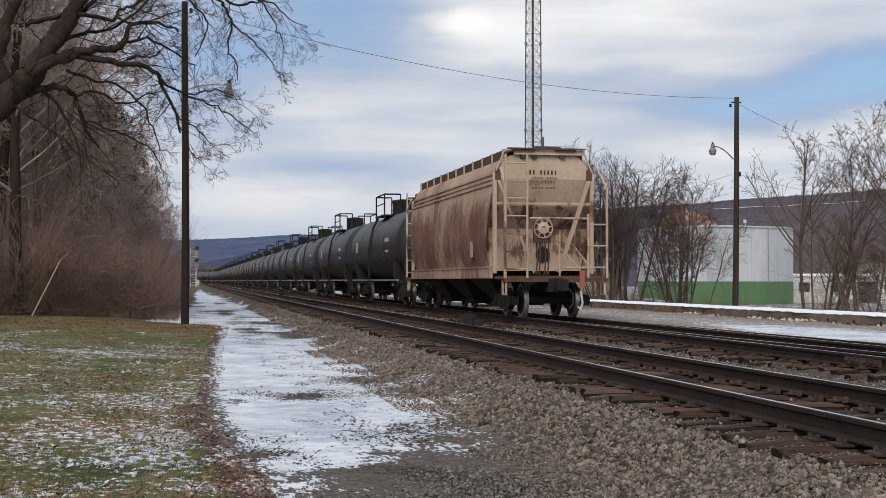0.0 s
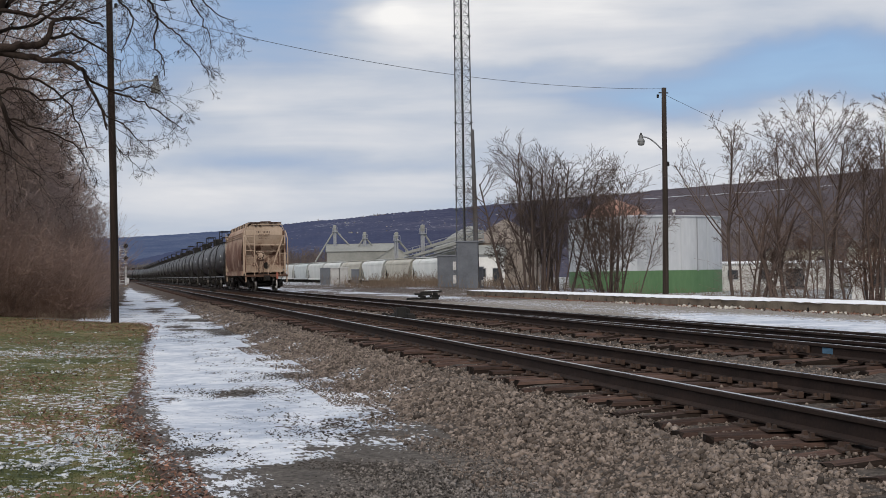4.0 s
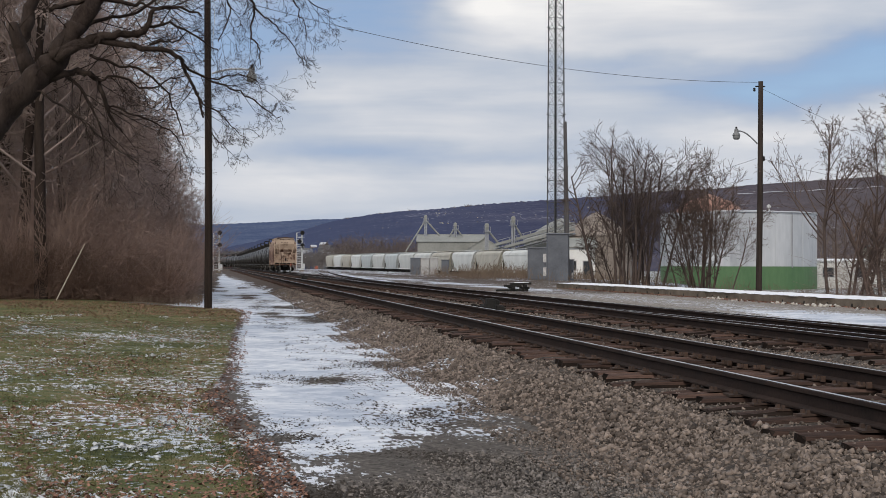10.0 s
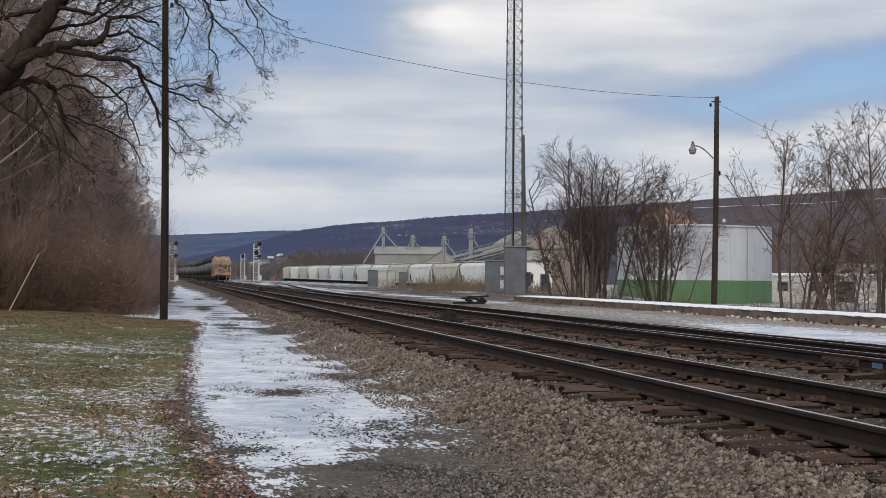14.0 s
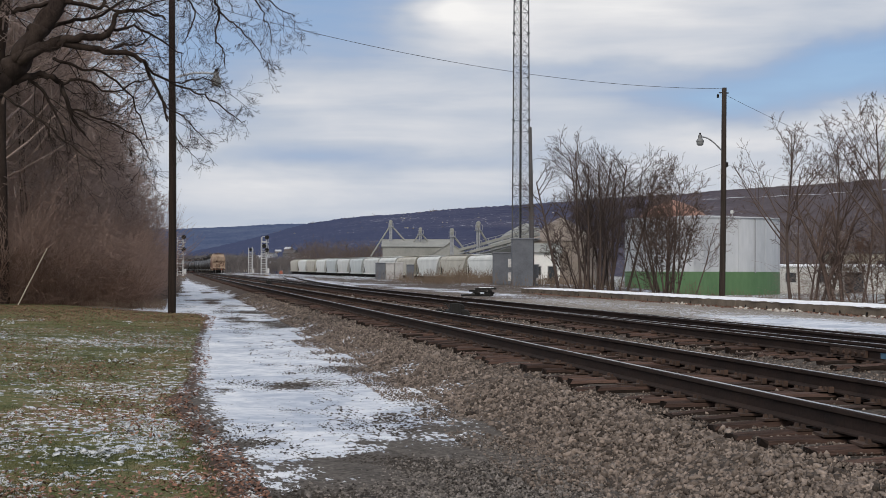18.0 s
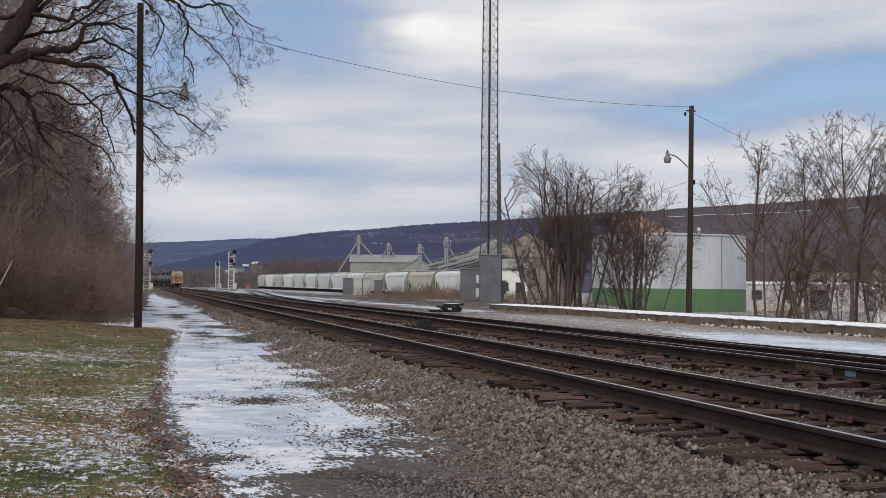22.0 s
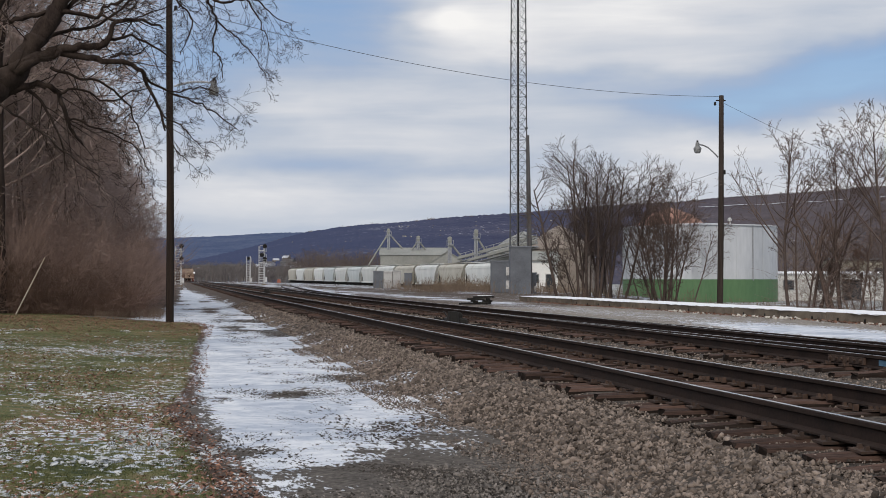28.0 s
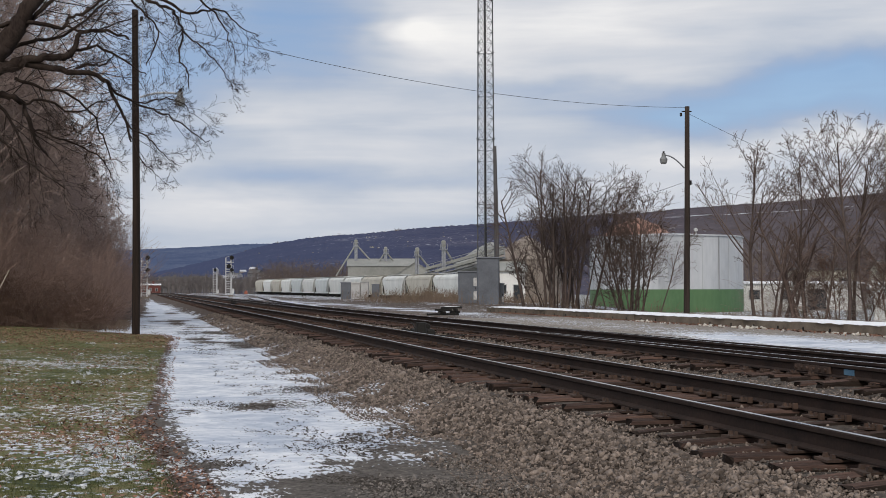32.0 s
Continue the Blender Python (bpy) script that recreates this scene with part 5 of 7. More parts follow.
        part("walk_skirt", Geo().box((sx * 1.12, 0, 4.42), (0.03, 2 * H + 1.4, 0.26)), M["hopper_dark"], car)
        for k in range(11):
            y = -H - 0.4 + k * (2 * H + 0.8) / 10
            part("walk_bracket", Geo().box((sx * 1.15, y, 4.42), (0.05, 0.06, 0.30)), M["hopper_end"], car)
        part("end_handhold", Geo().line([(sx * 1.42, -H - 0.7, 3.95), (sx * 1.18, -H - 0.7, 4.50), (sx * 0.55, -H - 0.7, 4.56)], 0.026, 6), M["hopper_end"], car)
        part("side_notice", Geo().box((sx * 1.565, -4.4, 1.9), (0.02, 0.35, 0.5)), M["hopper_end"], car)
    for k in range(5):
        y = -H + 1.2 + k * (2 * H - 2.4) / 4
        part("roof_hatch", Geo().box((0, y, 4.55), (0.75, 1.3, 0.16), chamfer=0.08), M["hopper_dark"], car, "dark rusted roof hatch")
    for k in range(3):
        y = -3.9 + 3.9 * k
        g = Geo().add([(-1.4, y - 1.9, 1.25), (1.4, y - 1.9, 1.25), (1.4, y + 1.9, 1.25), (-1.4, y + 1.9, 1.25), (-0.6, y - 0.5, 0.35), (0.6, y - 0.5, 0.35), (0.6, y + 0.5, 0.35), (-0.6, y + 0.5, 0.35)],
                      [(0, 1, 5, 4), (1, 2, 6, 5), (2, 3, 7, 6), (3, 0, 4, 7), (4, 5, 6, 7)])
        g.box((0, y, 0.32), (1.4, 1.1, 0.12))
        part("hopper_outlet", g, M["under_black"], car, "black discharge bay")
    part("centre_sill", Geo().box((0, 0, 0.95), (0.5, 13.5, 0.5)), M["under_black"], car)
    car.scale = (0.97, 1.0, 1.025)
    return car


def make_train():
    hop = hopper_car()
    CARS.append((hop, 8.4))
    first = tank_car()
    pitch = 18.25
    for k in range(30):
        c = first if k == 0 else copy_thing(first, pose(T2, 60 + pitch * k, 0))
        CARS.append((c, 17.4 + pitch * (k + 0.5)))


make_train()


def car_pose(t, back):
    x, y, a = on_line(TAIL + SPEED * t + GAIN * t * t + back, T2)
    return pose(x, y, 0, 0, 0, a)


def motions():
    """The train draws away along its track, wagon by wagon, slowly gathering speed."""
    for car, back in CARS:
        walk(car, [(t, car_pose(t, back)) for t in range(0, 33, 2)])

# ---- trees and brush ----
class Wood:
    """Collects tapering branches as one mesh."""

    def __init__(self):
        self.v, self.f, self.n = [], [], 0

    def limb(self, pts, r0, r1, sides):
        m = len(pts)
        last = None
        for k in range(m):
            p = pts[k]
            d = (pts[k + 1] - p) if k < m - 1 else (p - pts[k - 1])
            if d.length < 1e-6:
                d = Vector((0, 0, 1))
            a = d.orthogonal().normalized()
            if last is not None:
                a = last - d * (last.dot(d) / d.length_squared)
                a = a.normalized() if a.length > 1e-6 else d.orthogonal().normalized()
            last = a
            b = d.normalized().cross(a)
            r = r0 + (r1 - r0) * k / (m - 1)
            for i in range(sides):
                t = 2 * math.pi * i / sides
                q = p + a * (r * math.cos(t)) + b * (r * math.sin(t))
                self.v.append((q.x, q.y, q.z))
            if k:
                o = self.n + (k - 1) * sides
                for i in range(sides):
                    j = (i + 1) % sides
                    self.f.append((o + i, o + j, o + sides + j, o + sides + i))
        self.n += m * sides

    def mesh(self, name, mat):
        return fast_mesh(name, np.array(self.v), np.array(self.f), mat)


def bend(rnd, d, amount):
    return (d + Vector((rnd.uniform(-1, 1), rnd.uniform(-1, 1), rnd.uniform(-1, 1))) * amount).normalized()


def grow(wood, rnd, p, d, length, r, level, spec):
    """One branch with its side branches; spec[level] = (children, length ratio, spread, rise, wiggle)."""
    children, ratio, spread, rise, wiggle = spec[level][:5]
    steps = 4 if level == 0 else 3 if level < len(spec) - 1 else 2
    pts, dirs = [p.copy()], [d.copy()]
    for k in range(steps):
        d = bend(rnd, d, wiggle)
        d.z += rise
        d.normalize()
        p = p + d * (length / steps)
        pts.append(p.copy()), dirs.append(d.copy())
    tip = max(spec[-1][5] if len(spec[-1]) > 5 else 0.004, r * 0.35)
    wood.limb(pts, r, tip, 6 if r > 0.06 else 4 if r > 0.025 else 3)
    if level + 1 >= len(spec):
        return
    for c in range(children):
        f = rnd.uniform(0.22, 1.0) if level else 0.38 + 0.62 * (c + rnd.random()) / children
        k = min(int(f * steps), steps - 1)
        q = pts[k].lerp(pts[k + 1], f * steps - k)
        side = dirs[k + 1].orthogonal()
        side.rotate(Matrix.Rotation(rnd.uniform(0, 6.283), 3, dirs[k + 1]))
        nd = (dirs[k + 1] * (1 - spread) + side.normalized() * spread).normalized()
        rr = max(tip, r * (1 - 0.6 * f) * rnd.uniform(0.42, 0.62))
        grow(wood, rnd, q, nd, length * ratio * rnd.uniform(0.65, 1.2) * (1.15 - 0.45 * f), rr, level + 1, spec)


def tree_meshes(seed, height, r, spec, trunk_part=0.45, lean=0.05):
    """The trunk, and the crown that grows from it."""
    rnd = random.Random(seed)
    trunk, crown = Wood(), Wood()
    p, d = Vector((0, 0, -0.3)), Vector((rnd.uniform(-lean, lean), rnd.uniform(-lean, lean), 1)).normalized()
    pts = [p.copy()]
    steps = 9
    for k in range(steps):
        d = bend(rnd, d, 0.07)
        d.z += 0.12
        d.normalize()
        p = p + d * (height * 0.82 / steps)
        pts.append(p.copy())
    trunk.limb(pts, r, r * 0.22, 7)
    limbs = spec["limbs"]
    for c in range(limbs):
        f = trunk_part + (1 - trunk_part) * ((c + rnd.random()) / limbs)
        x = f * steps
        k = min(int(x), steps - 1)
        q = pts[k].lerp(pts[k + 1], x - k)
        a = rnd.uniform(0, 6.283)
        up = spec["up"] + 0.35 * f
        nd = Vector((math.cos(a), math.sin(a), up)).normalized()
        ln = height * spec["reach"] * rnd.uniform(0.7, 1.15) * (1.25 - 0.75 * (f - trunk_part) / (1 - trunk_part))
        grow(crown, rnd, q, nd, ln, r * (1.05 - 0.75 * f) * spec.get("thick", 0.55), 0, spec["levels"])
    return trunk.mesh("trunk", M[spec.get("trunk", "bark")]), crown.mesh("crown", M[spec.get("mat", "twig_haze")])


def place_tree(meshes, at, label, category="bare tree", group="", scale=1.0, name="bare_tree"):
    t = thing(name, at, label, category, group)
    t.scale = (scale, scale, scale)
    part("trunk", meshes[0], None, t)
    part("crown", meshes[1], None, t)
    return t


WOODS = {"thick": 0.30, "mat": "twig_haze", "limbs": 15, "up": 0.55, "reach": 0.34, "levels": [(7, 0.55, 0.50, 0.06, 0.16), (5, 0.62, 0.50, 0.03, 0.2), (4, 0.62, 0.5, 0.02, 0.25), (0, 0, 0, 0, 0.25, 0.011)]}
SAPLING = {"limbs": 19, "up": 1.05, "reach": 0.32, "levels": [(8, 0.36, 0.46, 0.035, 0.06), (3, 0.5, 0.46, 0.03, 0.08), (2, 0.55, 0.44, 0.03, 0.10), (0, 0, 0, 0, 0.10, 0.0072)], "trunk": "twig_black", "mat": "twig_brown"}


def woods():
    """The bare wood to the left of the icy track."""
    kinds = [tree_meshes(s, h, r, WOODS, tp) for s, h, r, tp in ((11, 12.5, 0.19, 0.25), (12, 11.0, 0.16, 0.2), (13, 13.5, 0.21, 0.3), (14, 9.0, 0.12, 0.15))]
    rnd = random.Random(21)
    spots = [(-7.4, 55, 1.5), (-5.9, 58, 1.3), (-8.8, 60, 1.55), (-4.7, 63, 0.98), (-6.8, 66, 1.15), (-3.9, 71, 0.86), (-9.5, 68, 1.35), (-5.4, 74, 1.05), (-7.6, 78, 1.2), (-3.4, 82, 0.80), (-6.1, 86, 1.05),
             (-3.6, 94, 0.80), (-9.6, 88, 1.4), (-5.2, 100, 0.98), (-3.3, 108, 0.74), (-7.4, 106, 1.2), (-5.0, 120, 0.92), (-3.2, 128, 0.68), (-7.0, 134, 1.1), (-11.5, 80, 1.45), (-10.6, 57, 1.3),
             (-4.0, 155, 0.7), (-6.4, 53.5, 1.35), (-8.0, 64, 1.45), (-9.0, 98, 1.35), (-6.0, 112, 1.1)]
    for k, (x, y, s) in enumerate(spots):
        z = float(ground_height(x, y))
        place_tree(kinds[k % 4], pose(x, y, z, 0, 0, rnd.uniform(0, 360)), "bare brown tree in the dense wood beside the track", group="trees of the wood", scale=s)


woods()


def stems(name, count, area, heights, r, mat, label, category, lean=0.35, fork=3, seed=5, clump=0.0):
    """A thicket of thin forked stems as one mesh."""
    rnd = random.Random(seed)
    w = Wood()
    cx = cy = None
    for k in range(count):
        if clump and (k % 12 == 0 or cx is None):
            cx, cy = area(rnd)
        x, y = (cx + rnd.gauss(0, clump), cy + rnd.gauss(0, clump)) if clump else area(rnd)
        h = rnd.uniform(*heights) * (0.6 + 0.8 * noise.noise(Vector((x * 0.25, y * 0.12, 3.0))) + 0.3)
        h = max(0.3, h)
        z = float(ground_height(x, y)) - 0.05
        d = Vector((rnd.uniform(-lean, lean), rnd.uniform(-lean, lean), 1)).normalized()
        p0 = Vector((x, y, z))
        p1 = p0 + d * h * 0.5
        d2 = bend(rnd, d, 0.35)
        p2 = p1 + d2 * h * 0.5
        w.limb([p0, p1, p2], r, r * 0.5, 3)
        for j in range(fork):
            q = p0.lerp(p1, rnd.uniform(0.4, 1)) if j % 2 else p1.lerp(p2, rnd.uniform(0, 0.8))
            w.limb([q, q + bend(rnd, d, 0.75) * h * rnd.uniform(0.2, 0.45)], r * 0.6, r * 0.4, 3)
    return tagged(new(name, w.mesh(name, M[mat])), label, category, kind="stuff")


stems("undergrowth", 7500, lambda q: (-0.9 - 9.5 * q.random() ** 0.8 + (-1.2 if q.random() < 0.3 else 0), 54 + 60 * q.random() ** 1.6), (1.8, 5.2), 0.012, "brush", "dense brown undergrowth along the edge of the wood", "undergrowth", lean=0.8, fork=4, seed=5)
stems("undergrowth", 2600, lambda q: (-1.4 - 8.5 * q.random(), 53.2 + 7 * q.random()), (0.8, 2.4), 0.011, "twig_red", "reddish dry stems at the foot of the wood", "undergrowth", lean=0.6, seed=6)
stems("undergrowth", 1500, lambda q: (-1.2 - 3.0 * q.random(), 95 + 120 * q.random()), (1.2, 3.4), 0.02, "brush", "brown brush along the track farther off", "undergrowth", seed=7)


def tangle(name, count, place, length, r, mat, label, seed):
    """A haze of crossing twigs as one mesh."""
    rnd = random.Random(seed)
    w = Wood()
    for k in range(count):
        p = Vector(place(rnd))
        d = Vector((rnd.gauss(0, 1), rnd.gauss(0, 0.6), rnd.gauss(0.25, 0.6))).normalized() * rnd.uniform(*length)
        q = p + d * 0.5 + Vector((rnd.uniform(-0.1, 0.1), 0, rnd.uniform(-0.1, 0.1)))
        w.limb([p, q, p + d], r, r * 0.5, 3)
    return tagged(new(name, w.mesh(name, M[mat])), label, "undergrowth", kind="stuff")


def thicket(top, near, far):
    def place(q):
        y = near + (far - near) * q.random() ** 1.4
        x = -0.9 - 9.0 * q.random() ** 0.9 - 0.01 * (y - near)
        h = top * (0.55 + 0.45 * noise.noise(Vector((x * 0.35, y * 0.15, 1.0))) + 0.2) * min(1.0, 0.35 + (-x - 0.8) / 3.5)
        return x, y, float(ground_height(x, y)) + 0.1 + max(0.4, h) * q.random() ** 1.3
    return place


tangle("undergrowth", 12000, thicket(5.5, 54, 100), (0.5, 1.7), 0.010, "brush", "tangled brown brush filling the wood", 15)
def crown_haze(q):
    y = 55 + 34 * q.random() ** 1.3
    x = -2.4 - 9.5 * q.random() ** 0.8 - 0.015 * (y - 55)
    top = min(15.0, 3.0 + 3.2 * max(0.0, -x - 1.7)) * (0.8 + 0.35 * noise.noise(Vector((x * 0.4, y * 0.15, 7.0))))
    return x, y, 1.2 + top * q.random() ** 0.85


tangle("wood_twigs", 24000, crown_haze, (0.6, 1.9), 0.0085, "twig_haze", "fine grey-brown twigs filling the crowns of the wood", 17)
tangle("undergrowth", 5000, thicket(2.2, 53, 58), (0.4, 1.1), 0.009, "twig_red", "reddish tangled twigs at the foot of the wood", 16)
stems("dry_grass", 900, lambda q: (-0.4 - 2.6 * q.random(), 51.5 + 12 * q.random()), (0.25, 0.6), 0.008, "weed", "pale dry grass tufts in the snow", "dry grass", lean=0.6, fork=1, seed=8)
stems("dry_weeds", 2400, lambda q: (q.uniform(19, 33), q.gauss(112, 9)), (0.4, 1.2), 0.014, "weed", "tawny dry weeds in front of the parked wagons", "dry weeds", lean=0.3, fork=2, seed=10)
stems("dry_weeds", 700, lambda q: (q.uniform(20, 40), q.uniform(62, 84)), (0.3, 1.0), 0.012, "weed", "dry weeds below the shrubs", "dry weeds", lean=0.4, fork=2, seed=12)


def overhanging_tree():
    """The big old tree whose limbs reach over the lawn."""
    rnd = random.Random(31)
    t = thing("overhanging_tree", pose(-6.2, 27.6, -0.4), "big dark bare tree with long limbs reaching over the lawn", "bare tree")
    o = Vector((-6.2, 27.6, -0.4))
    trunk = Wood()
    trunk.limb([Vector(p) - o for p in ((-6.2, 27.6, -0.7), (-5.9, 27.6, 0.9), (-5.4, 27.6, 2.1), (-4.24, 27.6, 3.72))], 0.42, 0.30, 12)
    levels = [(4, 0.66, 0.44, -0.010, 0.11), (3, 0.64, 0.42, -0.006, 0.12), (2, 0.66, 0.40, 0.0, 0.12), (0, 0, 0, 0, 0.14, 0.0024)]

    def limb(pts, r0, r1, kids, size, fall=0.0):
        ps = [Vector(p) for p in pts]
        sm = []
        for k in range(len(ps) - 1):
            a, b, c, d = ps[max(0, k - 1)], ps[k], ps[k + 1], ps[min(len(ps) - 1, k + 2)]
            for j in range(4):
                u = j / 4
                sm.append(0.5 * ((2 * b) + (c - a) * u + (2 * a - 5 * b + 4 * c - d) * u * u + (3 * b - a - 3 * c + d) * u ** 3))
        sm.append(ps[-1])
        sm = [p + Vector((rnd.uniform(-0.03, 0.03), rnd.uniform(-0.1, 0.1), rnd.uniform(-0.03, 0.03))) - o for p in sm]
        crown = Wood()
        crown.limb(sm, r0, r1, 8 if r0 > 0.1 else 5)
        n = len(sm) - 1
        for c in range(kids):
            f = 0.12 + 0.88 * (c + rnd.random()) / kids
            k = min(int(f * n), n - 1)
            d = (sm[k + 1] - sm[k]).normalized()
            s = d.orthogonal()
            s.rotate(Matrix.Rotation(rnd.uniform(0, 6.283), 3, d))
            nd = (d * 0.55 + s.normalized() * 0.65 + Vector((0.1, 0, -fall))).normalized()
            grow(crown, rnd, sm[k].lerp(sm[k + 1], rnd.random()), nd, size * rnd.uniform(0.55, 1.2), max(0.0055, min(0.014, (r0 + (r1 - r0) * f) * 0.42)), 0, levels)
        part("limb", crown.mesh("limb", M["bark"]), None, t)

    limb([(-4.24, 27.6, 3.72), (-3.83, 27.56, 4.25), (-3.32, 27.52, 4.71), (-3.06, 27.48, 5.01), (-2.86, 27.44, 5.35), (-2.52, 27.4, 5.84), (-2.21, 27.36, 6.3), (-1.93, 27.32, 6.83), (-1.67, 27.28, 7.48)], 0.3, 0.13, 7, 1.5, 0)
    limb([(-3.16, 27.4, 6.0), (-2.6, 27.36, 6.15), (-2.08, 27.32, 6.2), (-1.46, 27.28, 6.15), (-1.35, 27.24, 6.3), (-1.04, 27.2, 6.44), (-0.72, 27.16, 6.69)], 0.055, 0.025, 9, 0.9, 0)
    limb([(-3.04, 27.3, 5.06), (-2.58, 27.26, 5.33), (-2.07, 27.22, 5.47), (-1.55, 27.18, 5.51), (-1.32, 27.14, 5.59), (-1.11, 27.1, 5.99), (-0.72, 27.06, 6.05), (-0.19, 27.02, 5.92)], 0.11, 0.02, 12, 0.9, 0)
    limb([(-2.98, 27.2, 5.02), (-2.42, 27.16, 5.31), (-2.01, 27.12, 5.35), (-1.54, 27.08, 5.28), (-1.18, 27.04, 5.2), (-0.71, 27.0, 5.12), (-0.5, 26.96, 4.79), (-0.29, 26.92, 4.36), (-0.14, 26.88, 3.86)], 0.095, 0.018, 14, 0.95, 0.1)
    limb([(-1.34, 27.2, 5.63), (-0.93, 27.16, 5.76), (-0.51, 27.12, 5.6), (-0.13, 27.08, 5.37), (0.12, 27.04, 5.24)], 0.035, 0.012, 9, 0.8, 0.1)
    limb([(-3.17, 27.5, 4.63), (-2.75, 27.46, 4.8), (-2.39, 27.42, 4.75), (-2.18, 27.38, 4.54), (-2.07, 27.34, 4.16), (-1.96, 27.3, 3.89), (-1.72, 27.26, 3.6)], 0.085, 0.02, 11, 1, 0.15)
    limb([(-0.72, 27.0, 7.13), (0.01, 26.96, 6.73), (0.49, 26.92, 6.53), (0.7, 26.88, 6.36), (0.81, 26.84, 6.06), (0.74, 26.8, 5.55), (0.89, 26.76, 5.27), (0.91, 26.72, 4.9)], 0.04, 0.009, 14, 0.62, 0.25)
    limb([(0.81, 26.9, 6.08), (1.07, 26.86, 5.84), (1.36, 26.82, 5.57), (1.6, 26.78, 5.3), (1.78, 26.74, 4.92)], 0.02, 0.006, 11, 0.5, 0.2)
    limb([(0.33, 26.8, 6.71), (0.9, 26.76, 6.4), (1.22, 26.72, 6.47), (1.59, 26.68, 6.44), (1.9, 26.64, 6.19), (2.27, 26.6, 5.99)], 0.032, 0.007, 12, 0.55, 0.2)
    limb([(1.06, 26.7, 6.71), (1.51, 26.66, 6.3), (1.69, 26.62, 5.92), (1.82, 26.58, 5.49)], 0.022, 0.006, 9, 0.5, 0.25)
    limb([(-0.3, 27.0, 6.83), (0.12, 26.96, 6.36), (0.33, 26.92, 6.04), (0.23, 26.88, 5.65), (0.12, 26.84, 5.35)], 0.024, 0.008, 11, 0.6, 0.2)
    limb([(-0.56, 27.1, 4.91), (-0.03, 27.06, 4.65), (0.34, 27.02, 4.5), (0.71, 26.98, 4.31), (1.08, 26.94, 4.03), (1.32, 26.9, 3.91)], 0.028, 0.007, 14, 0.55, 0.1)
    limb([(-0.19, 27.0, 4.69), (0.13, 26.96, 4.67), (0.49, 26.92, 4.75), (0.81, 26.88, 4.65), (1.07, 26.84, 4.38)], 0.02, 0.006, 11, 0.5, 0.1)
    limb([(-0.24, 27.1, 4.22), (0.13, 27.06, 4.01), (0.39, 27.02, 3.75), (0.71, 26.98, 3.45)], 0.02, 0.006, 10, 0.5, 0.1)
    limb([(-0.29, 27.1, 4.38), (-0.19, 27.06, 4.01), (0.03, 27.02, 3.53), (0.34, 26.98, 3.21)], 0.018, 0.006, 9, 0.5, 0.1)
    limb([(-1.19, 27.2, 5.34), (-0.93, 27.16, 5.4), (-0.72, 27.12, 5.41), (-0.45, 27.08, 5.61)], 0.03, 0.01, 6, 0.7, 0)
    limb([(-2.17, 27.3, 4.64), (-1.76, 27.26, 4.69), (-1.29, 27.22, 4.47), (-0.82, 27.18, 4.65), (-0.45, 27.14, 4.73)], 0.03, 0.009, 11, 0.7, 0)
    limb([(-2.34, 27.4, 5.1), (-1.92, 27.36, 4.96), (-1.45, 27.32, 4.86), (-0.92, 27.28, 4.49), (-0.71, 27.24, 4.02), (-0.55, 27.2, 3.53)], 0.035, 0.01, 14, 0.8, 0.1)
    limb([(-3.31, 27.0, 4.36), (-3.0, 26.96, 4.15), (-2.64, 26.92, 3.89), (-2.33, 26.88, 3.68), (-1.87, 26.84, 3.27), (-1.41, 26.8, 2.96)], 0.028, 0.012, 12, 0.8, 0.1)
    limb([(-4.19, 30.5, 5.66), (-3.99, 30.46, 6.13), (-3.9, 30.42, 6.54), (-3.68, 30.38, 7.1), (-3.51, 30.34, 7.6)], 0.17, 0.1, 8, 1.4, 0)
    limb([(-3.65, 28.5, 4.87), (-3.81, 28.46, 5.3), (-3.96, 28.42, 5.84)], 0.2, 0.1, 5, 1.2, 0)
    limb([(-2.09, 27.4, 6.2), (-1.77, 27.36, 6.58), (-1.41, 27.32, 6.91)], 0.05, 0.03, 7, 1.2, 0)
    limb([(-2.59, 27.9, 5.79), (-1.96, 27.86, 5.97), (-1.48, 27.82, 6.08), (-0.95, 27.78, 6.53), (-0.52, 27.74, 6.87)], 0.045, 0.015, 12, 1, 0)
    limb([(-1.46, 27.3, 6.15), (-0.93, 27.26, 6.05), (-0.51, 27.22, 6.22), (-0.04, 27.18, 6.45)], 0.025, 0.008, 10, 0.8, 0.1)
    limb([(-2.09, 27.6, 4.19), (-1.67, 27.56, 4.03), (-1.19, 27.52, 3.88), (-0.72, 27.48, 3.56), (-0.5, 27.44, 3.12)], 0.025, 0.008, 12, 0.8, 0.1)
    limb([(-3.04, 27.7, 4.93), (-2.61, 27.66, 4.51), (-2.3, 27.62, 4.03), (-2.08, 27.58, 3.43)], 0.045, 0.012, 11, 1, 0.15)
    part("trunk", trunk.mesh("trunk", M["bark"]), None, t)


overhanging_tree()


def shrub_mesh(seed, n, height, spread, r, levels, mat, flare=0.32):
    """The stems of a shrub, a mesh each: they start close and curve outward into a rounded crown."""
    rnd = random.Random(seed)
    out = []
    for k in range(n):
        w = Wood()
        a = rnd.uniform(0, 6.283)
        q = ((k + 0.5) / n) ** 0.6
        p = Vector((spread * q * math.cos(a), spread * q * 0.7 * math.sin(a), -0.2))
        d = Vector((math.cos(a) * flare * q, math.sin(a) * flare * q, 1)).normalized()
        grow(w, rnd, p, d, height * rnd.uniform(0.78, 0.98) * (1.0 - 0.30 * q * q), r * rnd.uniform(0.6, 1.2), 0, levels)
        out.append(w.mesh("stem", M[mat]))
    return out


